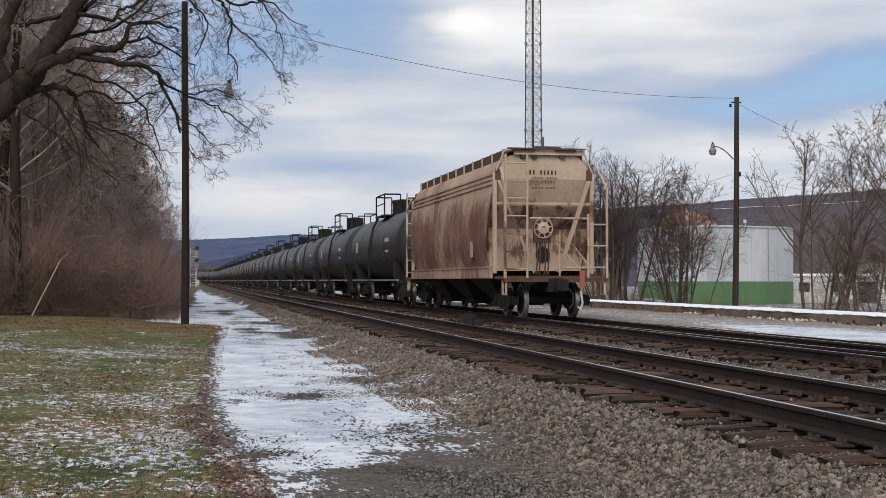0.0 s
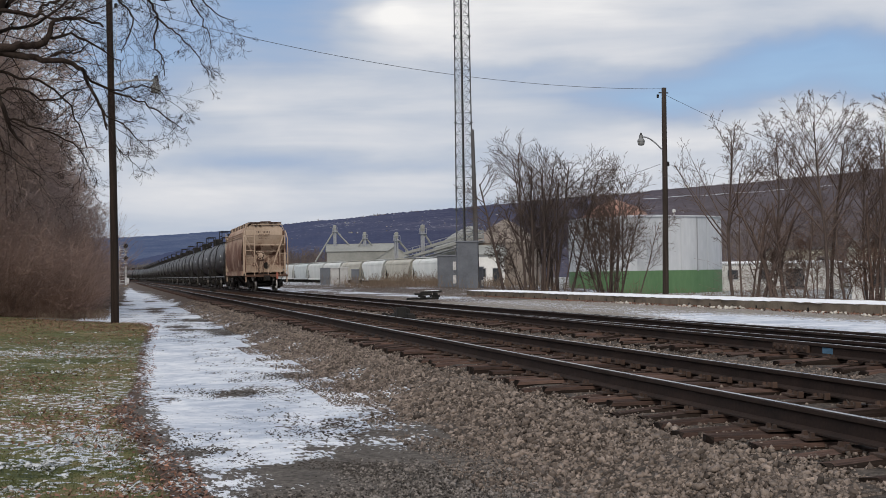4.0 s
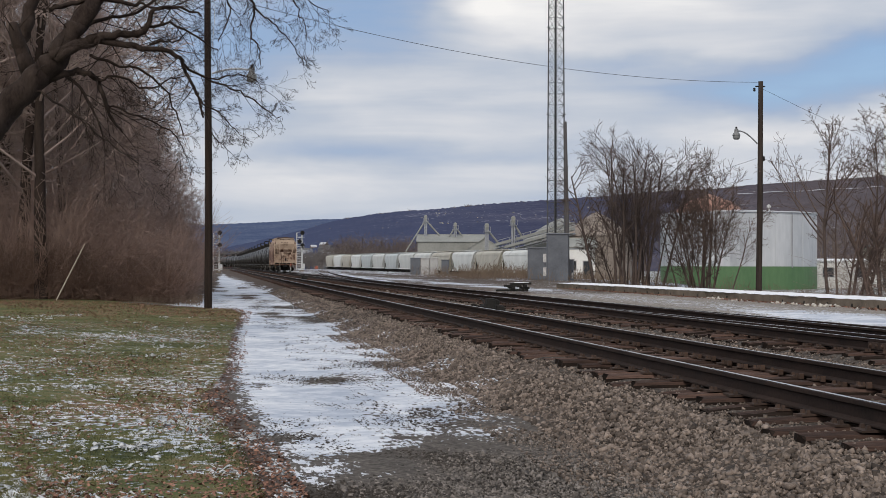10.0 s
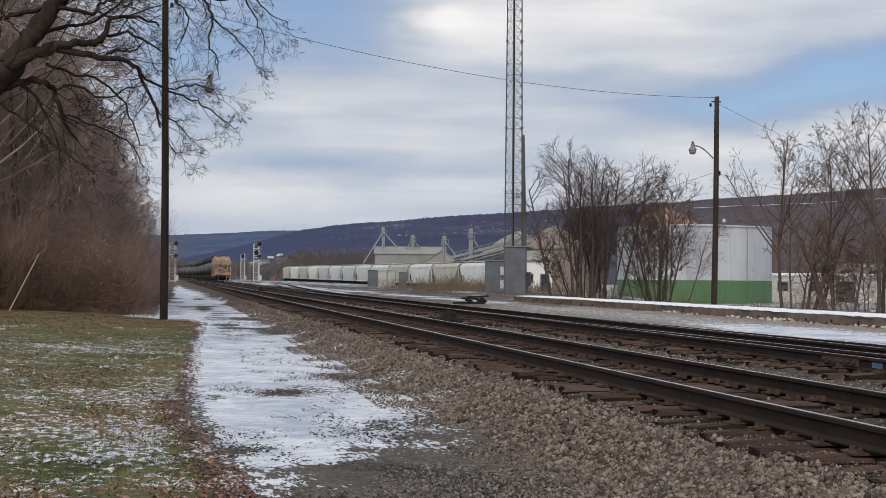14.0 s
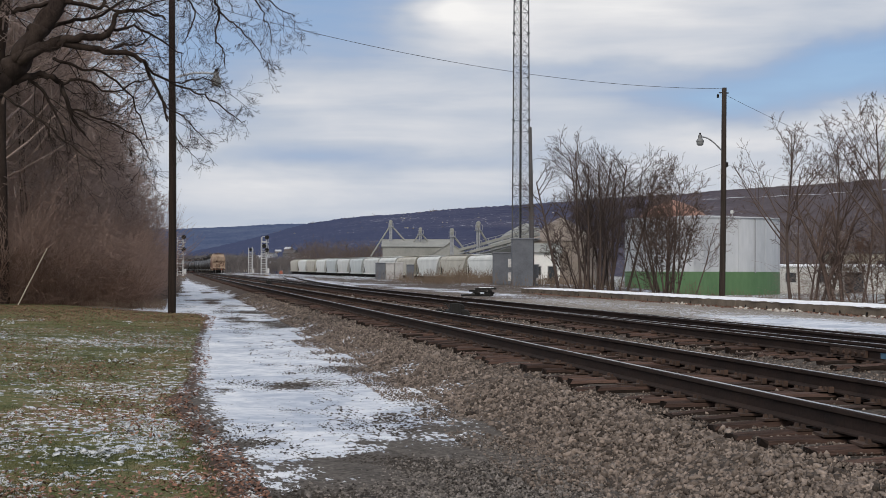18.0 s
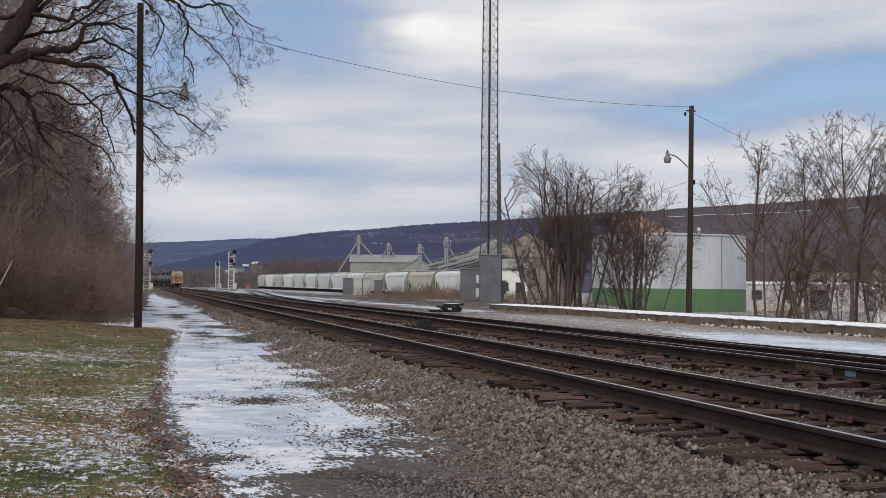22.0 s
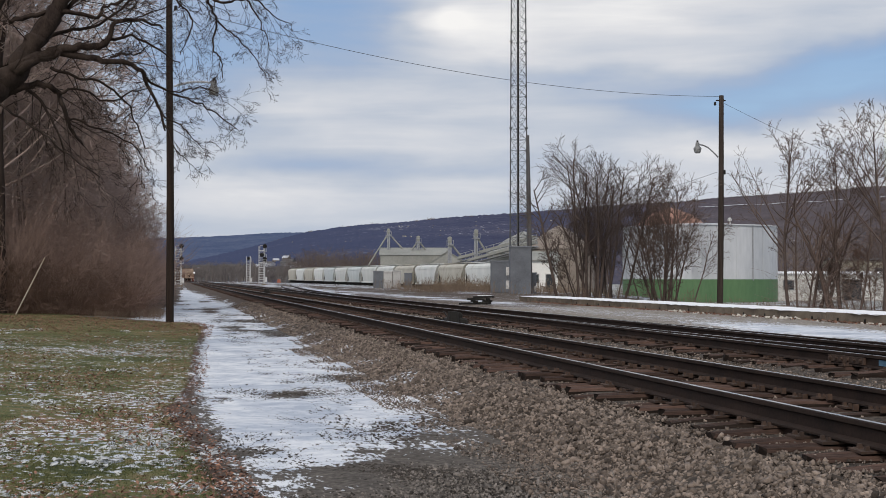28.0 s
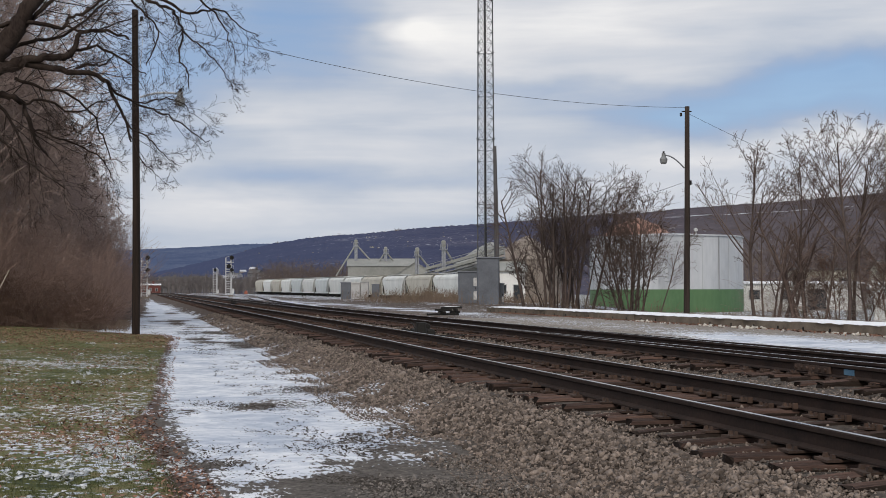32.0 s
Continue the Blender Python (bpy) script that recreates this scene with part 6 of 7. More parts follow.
DENSE = [(13, 0.30, 0.52, 0.02, 0.07), (7, 0.52, 0.48, 0.05, 0.10), (3, 0.58, 0.44, 0.04, 0.11), (0, 0, 0, 0, 0.12, 0.0070)]
THIN = [(12, 0.36, 0.50, 0.03, 0.09), (6, 0.50, 0.48, 0.05, 0.12), (3, 0.55, 0.46, 0.04, 0.13), (0, 0, 0, 0, 0.14, 0.0080)]
SPARSE = [(6, 0.42, 0.50, 0.03, 0.10), (4, 0.50, 0.48, 0.04, 0.12), (2, 0.55, 0.45, 0.04, 0.13), (0, 0, 0, 0, 0.14, 0.0066)]


def shrub(at, meshes, label):
    t = thing("tall_shrub", at, label, "shrub", "shrubs behind the platform")
    for me in meshes:
        part("stem", me, None, t)
    return t


shrub_a = shrub_mesh(47, 12, 9.4, 2.2, 0.08, DENSE, "twig_black", 0.30)
shrub_b = shrub_mesh(48, 6, 8.8, 1.6, 0.08, DENSE, "twig_black", 0.32)
shrub_c = shrub_mesh(43, 8, 7.9, 1.2, 0.06, THIN, "twig_brown", 0.36)
shrub_d = shrub_mesh(44, 6, 5.4, 0.9, 0.05, THIN, "twig_black", 0.6)
shrub(pose(22.7, 72.4, -0.5, 0, 0, 0), shrub_a, "dense dark leafless many-stemmed shrub behind the platform")
shrub(pose(24.1, 72.8, -0.6, 0, 0, 70), shrub_b, "dense dark leafless many-stemmed shrub behind the platform")
shrub(pose(23.4, 74.5, -0.5, 0, 0, 190), shrub_d, "lower tangled leafless shrub at the platform's end")
shrub(pose(26.6, 72.2, -0.8, 0, 0, 120), shrub_c, "thin reddish leafless shrub with spreading stems")
shrub(pose(28.0, 73.4, -0.9, 0, 0, 10), shrub_c, "thin reddish leafless shrub with spreading stems")
shrub(pose(26.0, 70.2, -1.0, 0, 0, 250), shrub_d, "thin leafless shrub with spreading stems")


def right_trees():
    """Slender trees with fans of straight shoots, and the fine brush that fills the space below them."""
    kinds = [tree_meshes(s, h, r, SAPLING, 0.40, 0.03) for s, h, r in ((51, 10.6, 0.10), (52, 10.0, 0.09), (53, 11.2, 0.105))]
    for k, (x, y, s, a) in enumerate(((28.0, 58.4, 0.97, 10), (29.8, 57.0, 1.0, 100), (30.6, 54.6, 0.97, 200), (31.8, 56.2, 0.98, 300), (32.4, 53.0, 0.98, 40), (34.0, 52.4, 0.95, 150), (35.6, 52.0, 1.0, 230), (33.2, 55.6, 0.9, 80), (37.6, 53.0, 0.96, 20))):
        place_tree(kinds[k % 3], pose(x, y, -1.15, 0, 0, a), "slender bare tree behind the platform", group="trees behind the platform", scale=s)
    old = shrub_mesh(46, 5, 6.4, 1.0, 0.10, SPARSE, "twig_brown", 0.40)
    for x, y, a in ((28.3, 57.6, 20), (29.9, 56.6, 230), (32.7, 54.8, 300)):
        shrub(pose(x, y, -1.15, 0, 0, a), old, "old many-stemmed shrub with thick dark stems behind the platform")
    low = shrub_mesh(45, 6, 4.6, 1.3, 0.04, THIN, "twig_red", 0.55)
    for x, y, a in ((31.6, 56.8, 80), (33.4, 55.0, 160), (35.0, 54.4, 240), (36.8, 53.2, 310)):
        shrub(pose(x, y, -1.15, 0, 0, a), low, "low reddish leafless shrub under the slender trees")


right_trees()


def brush_bank(q):
    x = q.uniform(28.6, 40.5)
    y = 58.6 - 0.55 * (x - 28.6) + q.gauss(0, 1.4)
    top = 5.6 * (0.75 + 0.5 * noise.noise(Vector((x * 0.45, y * 0.2, 4.0)))) * min(1.0, 0.3 + (x - 28.6) / 2.2)
    return x, y, -1.0 + max(0.5, top) * q.random() ** 0.8


tangle("brush", 5200, brush_bank, (0.5, 1.6), 0.0075, "brush_dark", "fine brown brush between the slender trees", 18)

# ---- the grain depot, yard and far slopes ----
def pale_wagon(paint, words):
    t = thing("parked_hopper", pose(46, 195, -1.1), words + " covered hopper wagon parked in the yard", "hopper wagon", "parked wagons in the yard")
    H = 7.4
    ring = [(1.5, 1.2), (1.56, 2.4), (1.56, 3.6), (1.45, 4.0), (1.1, 4.3), (0, 4.45), (-1.1, 4.3), (-1.45, 4.0), (-1.56, 3.6), (-1.56, 2.4), (-1.5, 1.2)]
    g = Geo()
    n = len(ring)
    g.add([(x, -H - (0.75 if z > 3.5 else -1.4 * (3.6 - z) / 2.4), z) for x, z in ring] + [(x, H + (0.75 if z > 3.5 else -1.4 * (3.6 - z) / 2.4), z) for x, z in ring],
          [(i, (i + 1) % n, n + (i + 1) % n, n + i) for i in range(n)] + [tuple(reversed(range(n))), tuple(range(n, 2 * n))])
    part("body", shade_by_angle(g.mesh("body", M[paint]), 30), None, t)
    part("roof_walk", Geo().box((0, 0, 4.56), (1.2, 2 * H + 1.4, 0.08)), M[paint], t)
    for s in (-1, 1):
        part("top_chord", Geo().box((s * 1.56, 0, 3.68), (0.07, 2 * H + 0.9, 0.12)), M[paint], t)
        part("side_sill", Geo().box((s * 1.5, 0, 1.14), (0.12, 2 * H + 1.2, 0.28)), M[paint], t)
        part("truck", TRUCK, None, t, at=pose(0, s * 6.6, 0))
        for sx in (-1, 1):
            part("end_brace", Geo().tube((sx * 1.4, s * (H + 1.0), 1.1), (sx * 1.2, s * (H + 0.7), 3.6), 0.07, 0.07, 5), M["under_black"], t)
        part("end_ladder", Geo().box((-1.45, s * (H + 1.05), 2.4), (0.06, 0.06, 2.6)).box((-0.95, s * (H + 1.05), 2.4), (0.06, 0.06, 2.6)), M[paint], t)
        part("end_platform", Geo().box((0, s * (H + 0.8), 1.05), (2.9, 1.1, 0.14)), M["under_black"], t)
    for k in range(4):
        y = -5.4 + 3.6 * k
        part("discharge_bay", Geo().add([(-1.4, y - 1.7, 1.2), (1.4, y - 1.7, 1.2), (1.4, y + 1.7, 1.2), (-1.4, y + 1.7, 1.2), (-0.5, y - 0.4, 0.35), (0.5, y - 0.4, 0.35), (0.5, y + 0.4, 0.35), (-0.5, y + 0.4, 0.35)],
                                          [(0, 1, 5, 4), (1, 2, 6, 5), (2, 3, 7, 6), (3, 0, 4, 7), (4, 5, 6, 7)]), M["under_black"], t)
    return t


def parked_row():
    first = [pale_wagon("car_pale", "pale grey-white"), pale_wagon("car_beige", "dusty beige"), pale_wagon("car_grey", "pale blue-grey")]
    used = set()
    a, b = Vector((46.2, 186.0, -1.15)), Vector((36.0, 416.0, -0.45))
    d = b - a
    yaw = math.degrees(math.atan2(-d.x, d.y))
    n = 13
    for k in range(n):
        p = a.lerp(b, (k + 0.5) / n)
        m = pose(p.x, p.y, p.z, 0, 0, yaw)
        i = (0, 1, 0, 1, 0, 0, 2, 0, 2, 0, 1, 0, 1)[k]
        if i not in used:
            used.add(i)
            first[i].matrix_world = m
        else:
            copy_thing(first[i], m)


parked_row()


def bin_thing(name, x, y, z, r, wall, cone, label, mat="bin_pale", roof="bin_pale", band=None, n=40, ribs=True, dome=False):
    t = thing(name, pose(x, y, z), label, "storage tank")
    if band:
        part("lower_band", Geo().lathe([(r, 0), (r, band)], n=n), M["tank_green"], t, "green painted band")
        part("shell", shade_by_angle(Geo().lathe([(r - 0.01, band), (r - 0.01, wall)], n=n).mesh("shell", M[mat])), None, t, "white painted shell")
    else:
        part("shell", shade_by_angle(Geo().lathe([(r, 0), (r, wall)], n=n).mesh("shell", M[mat])), None, t)
    part("roof", shade_by_angle(Geo().lathe([(r + 0.12, wall - 0.05), (r + 0.1, wall + 0.06), (r * 0.84, wall + cone * (0.40 if dome else 0.2)), (r * 0.5, wall + cone * (0.78 if dome else 0.62)), (0.3, wall + cone), (0.02, wall + cone + 0.02)], n=n).mesh("roof", M[roof]), 25), None, t)
    if ribs:
        for k in range(int(wall / 1.5)):
            part("wall_ring", Geo().lathe([(r + 0.005, k * 1.5 + 1.4), (r + 0.04, k * 1.5 + 1.43), (r + 0.04, k * 1.5 + 1.47), (r + 0.005, k * 1.5 + 1.5)], n=n, caps=False), M[mat], t)
    return t


big = bin_thing("storage_tank", 49.5, 122.7, -1.35, 7.3, 7.25, 0.45, "large round storage tank, white above a green band", "tank_white", "tank_white", 2.3, 56, False)
part("roof_vent", Geo().lathe([(0.09, 7.5), (0.09, 7.85), (0.2, 7.88), (0.2, 8.08), (0.04, 8.2)], n=10, c=(2.6, -1.2, 0)), M["mark_white"], big, "white roof vent")
for a in (250, 275, 300, 325):
    x, y = 7.31 * math.cos(radians(a)), 7.31 * math.sin(radians(a))
    part("plate_seam", Geo().box((x, y, 4.8), (0.05, 0.05, 5.0)), M["tank_white"], big)
part("downpipe", Geo().tube((2.4, -6.95, 2.2), (2.4, -6.95, 7.2), 0.05, 0.05, 6), M["galv"], big)
bin_thing("grain_bin", 61.2, 161.1, -1.3, 6.0, 6.6, 4.6, "round bin with a domed faded orange roof", "bin_pale", "roof_orange", dome=True)
bin_thing("grain_bin", 62.7, 216.2, -1.3, 5.8, 7.1, 4.0, "round tan steel grain bin with a cone roof", "bin_tan", "bin_tan")
bin_thing("grain_bin", 59.8, 228.5, -1.3, 6.3, 6.7, 3.8, "round pale steel grain bin with a cone roof", "bin_pale", "bin_pale")


def hall(name, m, w, d, h, ridge, label, mat="bin_pale", roof="bin_pale", openings=(), category="building", along="x"):
    """A gabled hall: four walls, two roof slopes, doors and windows that stand in their frames."""
    t = thing(name, m, label, category)
    part("wall_shell", Geo().box((0, 0, h / 2), (w, d, h)), M[mat], t)
    part("gable", Geo().extrude([(-d / 2, h), (d / 2, h), (0, h + ridge)], -w / 2, w / 2, axis=0), M[mat], t)
    sl = math.hypot(d / 2, ridge)
    an = math.degrees(math.atan2(ridge, d / 2))
    for s in (-1, 1):
        part("roof_slope", Geo().box((0, 0, 0.06), (w + 0.5, sl + 0.4, 0.12)), M[roof], t, at=pose(0, s * d / 4, h + ridge / 2, -s * an))
    for k, (x, z, ww, hh) in enumerate(openings):
        fr = part("window", Geo().box((x, -d / 2 - 0.03, z), (ww + 0.16, 0.06, hh + 0.16)), M["mark_white"], t)
        part("pane", Geo().box((x, -d / 2 - 0.065, z), (ww, 0.02, hh)), M["pane"], fr)
    return t


hall("grain_hall", pose(52.3, 296.1, -1.2, 0, 0, -9), 14.6, 11.0, 7.3, 1.6, "low pale steel grain hall with a shallow roof")
hall("grain_hall", pose(58.6, 289.8, -1.2, 0, 0, 80), 13.6, 7.6, 5.6, 2.4, "pale steel annex of the grain hall")
hall("office_shed", pose(34.0, 126.0, -0.9, 0, 0, -12), 4.2, 5.0, 3.6, 0.8, "long low off-white depot shed behind the shrubs", "wall_white", "bin_pale", [(-1.4, 1.9, 0.6, 0.8), (0, 1.9, 0.6, 0.8), (1.4, 1.3, 0.8, 2.0)])
hall("workshop", pose(61.5, 126.0, -1.5, 0, 0, -16), 17.0, 8.0, 2.95, 0.15, "low off-white workshop with dark windows behind bare trees", "wall_white", "snow", [(-6.2, 1.9, 1.0, 0.9), (-4.0, 1.9, 1.0, 0.9), (-1.8, 1.9, 1.0, 0.9), (1.4, 1.9, 1.0, 0.9), (4.2, 1.4, 1.8, 2.0)])
hall("warehouse", pose(73.0, 136.0, -1.5, 0, 0, -16), 5.5, 9.0, 4.4, 0.2, "cream warehouse behind bare trees", "wall_cream", "roof_dark", [(-1.6, 3.2, 1.0, 0.8), (1.4, 3.2, 1.0, 0.8), (0.0, 1.3, 2.0, 2.2)])
hall("warehouse", pose(90.0, 140.0, -1.5, 0, 0, -20), 14.0, 9.0, 4.6, 1.0, "cream warehouse behind bare trees", "wall_cream", "roof_dark", [(-3.8, 3.0, 1.4, 1.0), (1.8, 3.0, 1.4, 1.0)])


def grain_leg(x, y, z0, z1, spouts, label):
    """A bucket elevator with its head house and slanting spouts."""
    t = thing("grain_elevator_leg", pose(x, y, z0), label, "grain elevator")
    h = z1 - z0
    part("casing", Geo().box((-0.18, 0, h / 2), (0.27, 0.4, h)).box((0.18, 0, h / 2), (0.27, 0.4, h)), M["galv"], t)
    part("head", Geo().lathe([(0.30, -0.3), (0.36, -0.26), (0.36, 0.26), (0.30, 0.3)], axis=1, n=16, c=(0, 0, h)).box((0, 0, h - 0.45), (0.66, 0.55, 0.6), taper=0.9), M["bin_pale"], t)
    part("head_platform", Geo().box((0, 0, h - 1.2), (1.2, 1.0, 0.08)).tube((-0.6, -0.5, h - 1.2), (-0.6, -0.5, h - 0.3), 0.04).tube((0.6, -0.5, h - 1.2), (0.6, -0.5, h - 0.3), 0.04).tube((-0.6, -0.5, h - 0.3), (0.6, -0.5, h - 0.3), 0.04), M["galv"], t)
    for dx, dy, dz in spouts:
        part("spout", Geo().tube((0, 0, h - 0.7), (dx, dy, dz - z0), 0.17, 0.17, 8), M["bin_pale"], t, "pale slanting grain spout")
    return t


grain_leg(46.6, 295.6, -1.2, 11.7, [(-4.4, 0, 4.0), (3.7, 0, 7.0)], "tall grain elevator leg with two slanting spouts")
grain_leg(53.0, 294.2, -1.2, 10.1, [(-1.6, 0, 7.0), (1.8, 0, 7.2)], "grain elevator leg rising from the hall roof")
grain_leg(48.0, 235.0, -1.2, 8.1, [(2.4, 0, 4.6)], "grain elevator leg beside the hall")
grain_leg(50.4, 224.4, -1.2, 9.0, [(2.1, 0, 5.0)], "grain elevator leg beside the bins")


def conveyor(a, b, label):
    a, b = Vector(a), Vector(b)
    t = thing("conveyor_bridge", Matrix.Translation(a), label, "conveyor")
    d = b - a
    q = d.to_track_quat("Y", "Z").to_matrix()
    part("trough", Geo().box(d / 2, (0.9, d.length, 0.45), q), M["bin_pale"], t)
    part("walkway", Geo().box(d / 2 + Vector((0, 0, -0.7)), (1.3, d.length, 0.10), q), M["galv"], t)
    for k in range(12):
        p = d * (k / 11)
        part("truss_post", Geo().tube(p + Vector((0, -0.5, -0.9)), p + Vector((0, -0.5, 0.7)), 0.05, 0.05, 5), M["galv"], t)
    part("handrail", Geo().tube(Vector((0, -0.5, 0.7)), d + Vector((0, -0.5, 0.7)), 0.05, 0.05, 5), M["galv"], t)
    part("lower_chord", Geo().tube(Vector((0, -0.5, -0.9)), d + Vector((0, -0.5, -0.9)), 0.07, 0.07, 5), M["galv"], t)
    for k, s in enumerate((0.06, 0.9)):
        p = d * s
        part("support_leg", Geo().tube(p + Vector((0, 0, -0.6)), Vector((p.x, p.y, -1.2 - a.z)), 0.12, 0.12, 6), M["galv"], t)


conveyor((48.2, 228.5, 4.5), (58.8, 216.7, 7.9), "long slanting conveyor bridge between the bins")
conveyor((49.1, 224.0, 4.1), (57.6, 212.2, 6.9), "second slanting conveyor bridge between the bins")


def fence():
    t = thing("chain_fence", Matrix.Identity(4), "grey pipe fence and gate beyond the platform", "fence")
    for k in range(6):
        x, y = 34.2 + 2.1 * k, 57.5 - 0.9 * k
        part("post", Geo().tube((x, y, -1.2), (x, y, 0.75), 0.04, 0.04, 6), M["galv"], t)
    for z in (0.7, -0.1):
        part("rail", Geo().tube((34.2, 57.5, z), (44.7, 53.0, z), 0.03, 0.03, 6), M["galv"], t)


fence()
shed = hall("site_trailer", pose(48.5, 80.0, -1.3, 0, 0, -25), 3.4, 2.4, 2.3, 0.35, "small white trailer with a dark window beyond the fence", "wall_white", "wall_white", [(0.2, 1.3, 1.2, 0.8)], "trailer")
red = hall("brick_building", pose(3.4, 560, -1.2, 0, 0, 0), 10.0, 8.0, 4.2, 0.5, "distant red brick building with snow on its roof", "wall_red", "snow", [(-1.5, 2.4, 0.8, 1.0), (1.0, 2.4, 0.8, 1.0), (3.4, 2.4, 0.8, 1.0)])
part("chimney", Geo().box((2.2, 0, 5.2), (0.8, 0.8, 1.4)), M["wall_red"], red)


def orange_equipment():
    t = thing("track_machine", pose(33.2, 436, -0.45), "small faded orange track machine beyond the wagons", "track machine")
    part("body", Geo().box((0, 0, 1.2), (2.6, 4.0, 2.0), chamfer=0.2), M["orange"], t)
    part("cab", Geo().box((0.2, 0.6, 2.5), (2.0, 1.8, 1.0), chamfer=0.15, taper=0.9), M["orange"], t)
    for sx in (-1, 1):
        for sy in (-1.3, 1.3):
            part("wheel", Geo().lathe([(0.45, -0.12), (0.45, 0.12)], axis=0, n=14, c=(sx * 1.0, sy, 0.42)), M["iron"], t)

    t.scale = (0.4, 0.4, 0.4)


orange_equipment()


# ---- slopes and town ----
def ridge(name, dist, line, depth, mat, label, rough, seed, toe=0.0):
    """A long wooded slope: its crest follows (bearing, height in degrees) at a distance, its foot lies nearer."""
    rnd = np.random.default_rng(seed)
    az = np.linspace(line[0][0], line[-1][0], 620)
    el = np.interp(az, [p[0] for p in line], [p[1] for p in line])
    rows = 26
    vs = []
    jag = rnd.normal(0, 1, len(az))
    slow = np.convolve(rnd.normal(0, 1, len(az) + 40), np.ones(24) / 24, "same")[20:-20]
    for k in range(rows):
        f = k / (rows - 1)
        d = dist - depth * (1 - f) + 40 * slow * f
        h = dist * np.tan(np.radians(el)) * (f ** 1.25) + (1 - f) * toe
        h = h + rough * (0.45 * jag * (1 if k == rows - 1 else 0) + 1.6 * rnd.normal(0, 1, len(az)) * (0.35 if 0 < k < rows - 1 else 0) + slow * 2.0 * f)
        a = np.radians(az)
        vs.append(np.stack([d * np.sin(a), d * np.cos(a), h + 1.0 - 2.0 * (1 - f)], 1))
    n = len(az)
    v = np.concatenate(vs)
    i = np.arange((rows - 1) * (n - 1))
    q = (i // (n - 1)) * n + i % (n - 1)
    me = fast_mesh(name, v, np.stack([q, q + 1, q + n + 1, q + n], 1), M[mat])
    return tagged(new(name, me), label, "hillside", kind="structure")


ridge("far_hill", 3600, [(-30, 1.9), (-8, 1.55), (-0.2, 1.68), (2.1, 1.78), (4.4, 1.93), (6, 1.95), (9, 1.6), (13, 0.6)], 1700, "hill_far", "far wooded ridge with blue haze painted in", 1.0, 1)
ridge("near_hill", 1600, [(-3, 0.2), (0.5, 0.7), (2.5, 1.15), (4.2, 1.6), (5.3, 1.92), (6.8, 2.16), (8.0, 2.29), (9.2, 2.36), (11.6, 2.6), (14, 2.75), (16.4, 2.93), (18.7, 3.1), (21, 3.2), (23.1, 3.37), (25.6, 3.5), (27.8, 3.63), (29.3, 3.74), (34, 4.1), (42, 4.2)], 1150, "hill", "long purple-brown wooded hillside with painted blue haze", 0.7, 2, toe=-3)


def crest_trees():
    """Bare trees along the crest, seen against the sky."""
    rnd = random.Random(61)
    w = Wood()
    line = [(3.5, 1.4), (5.5, 1.95), (6.8, 2.16), (8.0, 2.29), (9.2, 2.36), (11.6, 2.6), (14, 2.75), (16.4, 2.93), (18.7, 3.1), (21, 3.2), (23.1, 3.37), (25.6, 3.5), (27.8, 3.63), (29.3, 3.74), (34, 4.1)]
    for k in range(2600):
        a = rnd.uniform(3.5, 33)
        e = float(np.interp(a, [p[0] for p in line], [p[1] for p in line]))
        d = 1600 + rnd.uniform(-25, 20)
        p = Vector((d * math.sin(radians(a)), d * math.cos(radians(a)), 1600 * math.tan(radians(e)) - 5))
        h = rnd.uniform(4.0, 7.0) * (0.75 + 0.5 * noise.noise(Vector((a * 2.0, 0, 0))))
        w.limb([p, p + Vector((rnd.uniform(-1, 1), 0, h))], 0.32, 0.12, 3)
        for j in range(4):
            q = p + Vector((0, 0, h * rnd.uniform(0.3, 0.8)))
            w.limb([q, q + Vector((rnd.uniform(-3, 3), rnd.uniform(-1, 1), h * rnd.uniform(0.2, 0.45)))], 0.22, 0.1, 3)
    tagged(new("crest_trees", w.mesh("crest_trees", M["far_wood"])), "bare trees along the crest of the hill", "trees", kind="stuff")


crest_trees()


def far_woods(name, count, area, heights, seed, label, r=0.09, mat="far_wood"):
    rnd = random.Random(seed)
    w = Wood()
    for k in range(count):
        x, y = area(rnd)
        z = float(ground_height(x, y)) - 0.3
        h = rnd.uniform(*heights)
        p = Vector((x, y, z))
        top = p + Vector((rnd.uniform(-0.8, 0.8), 0, h))
        w.limb([p, top], r * 1.6, r * 0.5, 3)
        for j in range(12):
            q = p.lerp(top, rnd.uniform(0.22, 0.95))
            e = q + Vector((rnd.uniform(-1, 1), rnd.uniform(-1, 1), rnd.uniform(0.3, 1.1))) * h * 0.22
            w.limb([q, e], r * 0.7, r * 0.35, 3)
            for i in range(1):
                w.limb([q.lerp(e, rnd.uniform(0.3, 0.9)), e + Vector((rnd.uniform(-1, 1), rnd.uniform(-1, 1), rnd.uniform(-0.2, 1))) * h * 0.1], r * 0.45, r * 0.3, 3)
    tagged(new(name, w.mesh(name, M[mat])), label, "trees", kind="stuff")


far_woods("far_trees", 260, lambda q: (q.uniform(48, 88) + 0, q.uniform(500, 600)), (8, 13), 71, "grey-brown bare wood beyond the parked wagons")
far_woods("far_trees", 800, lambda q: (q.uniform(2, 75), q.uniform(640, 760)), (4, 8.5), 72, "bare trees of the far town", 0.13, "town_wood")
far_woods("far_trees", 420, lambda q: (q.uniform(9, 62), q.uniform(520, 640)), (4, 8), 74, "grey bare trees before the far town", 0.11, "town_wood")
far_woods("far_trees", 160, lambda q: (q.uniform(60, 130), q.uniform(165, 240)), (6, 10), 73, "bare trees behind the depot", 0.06)


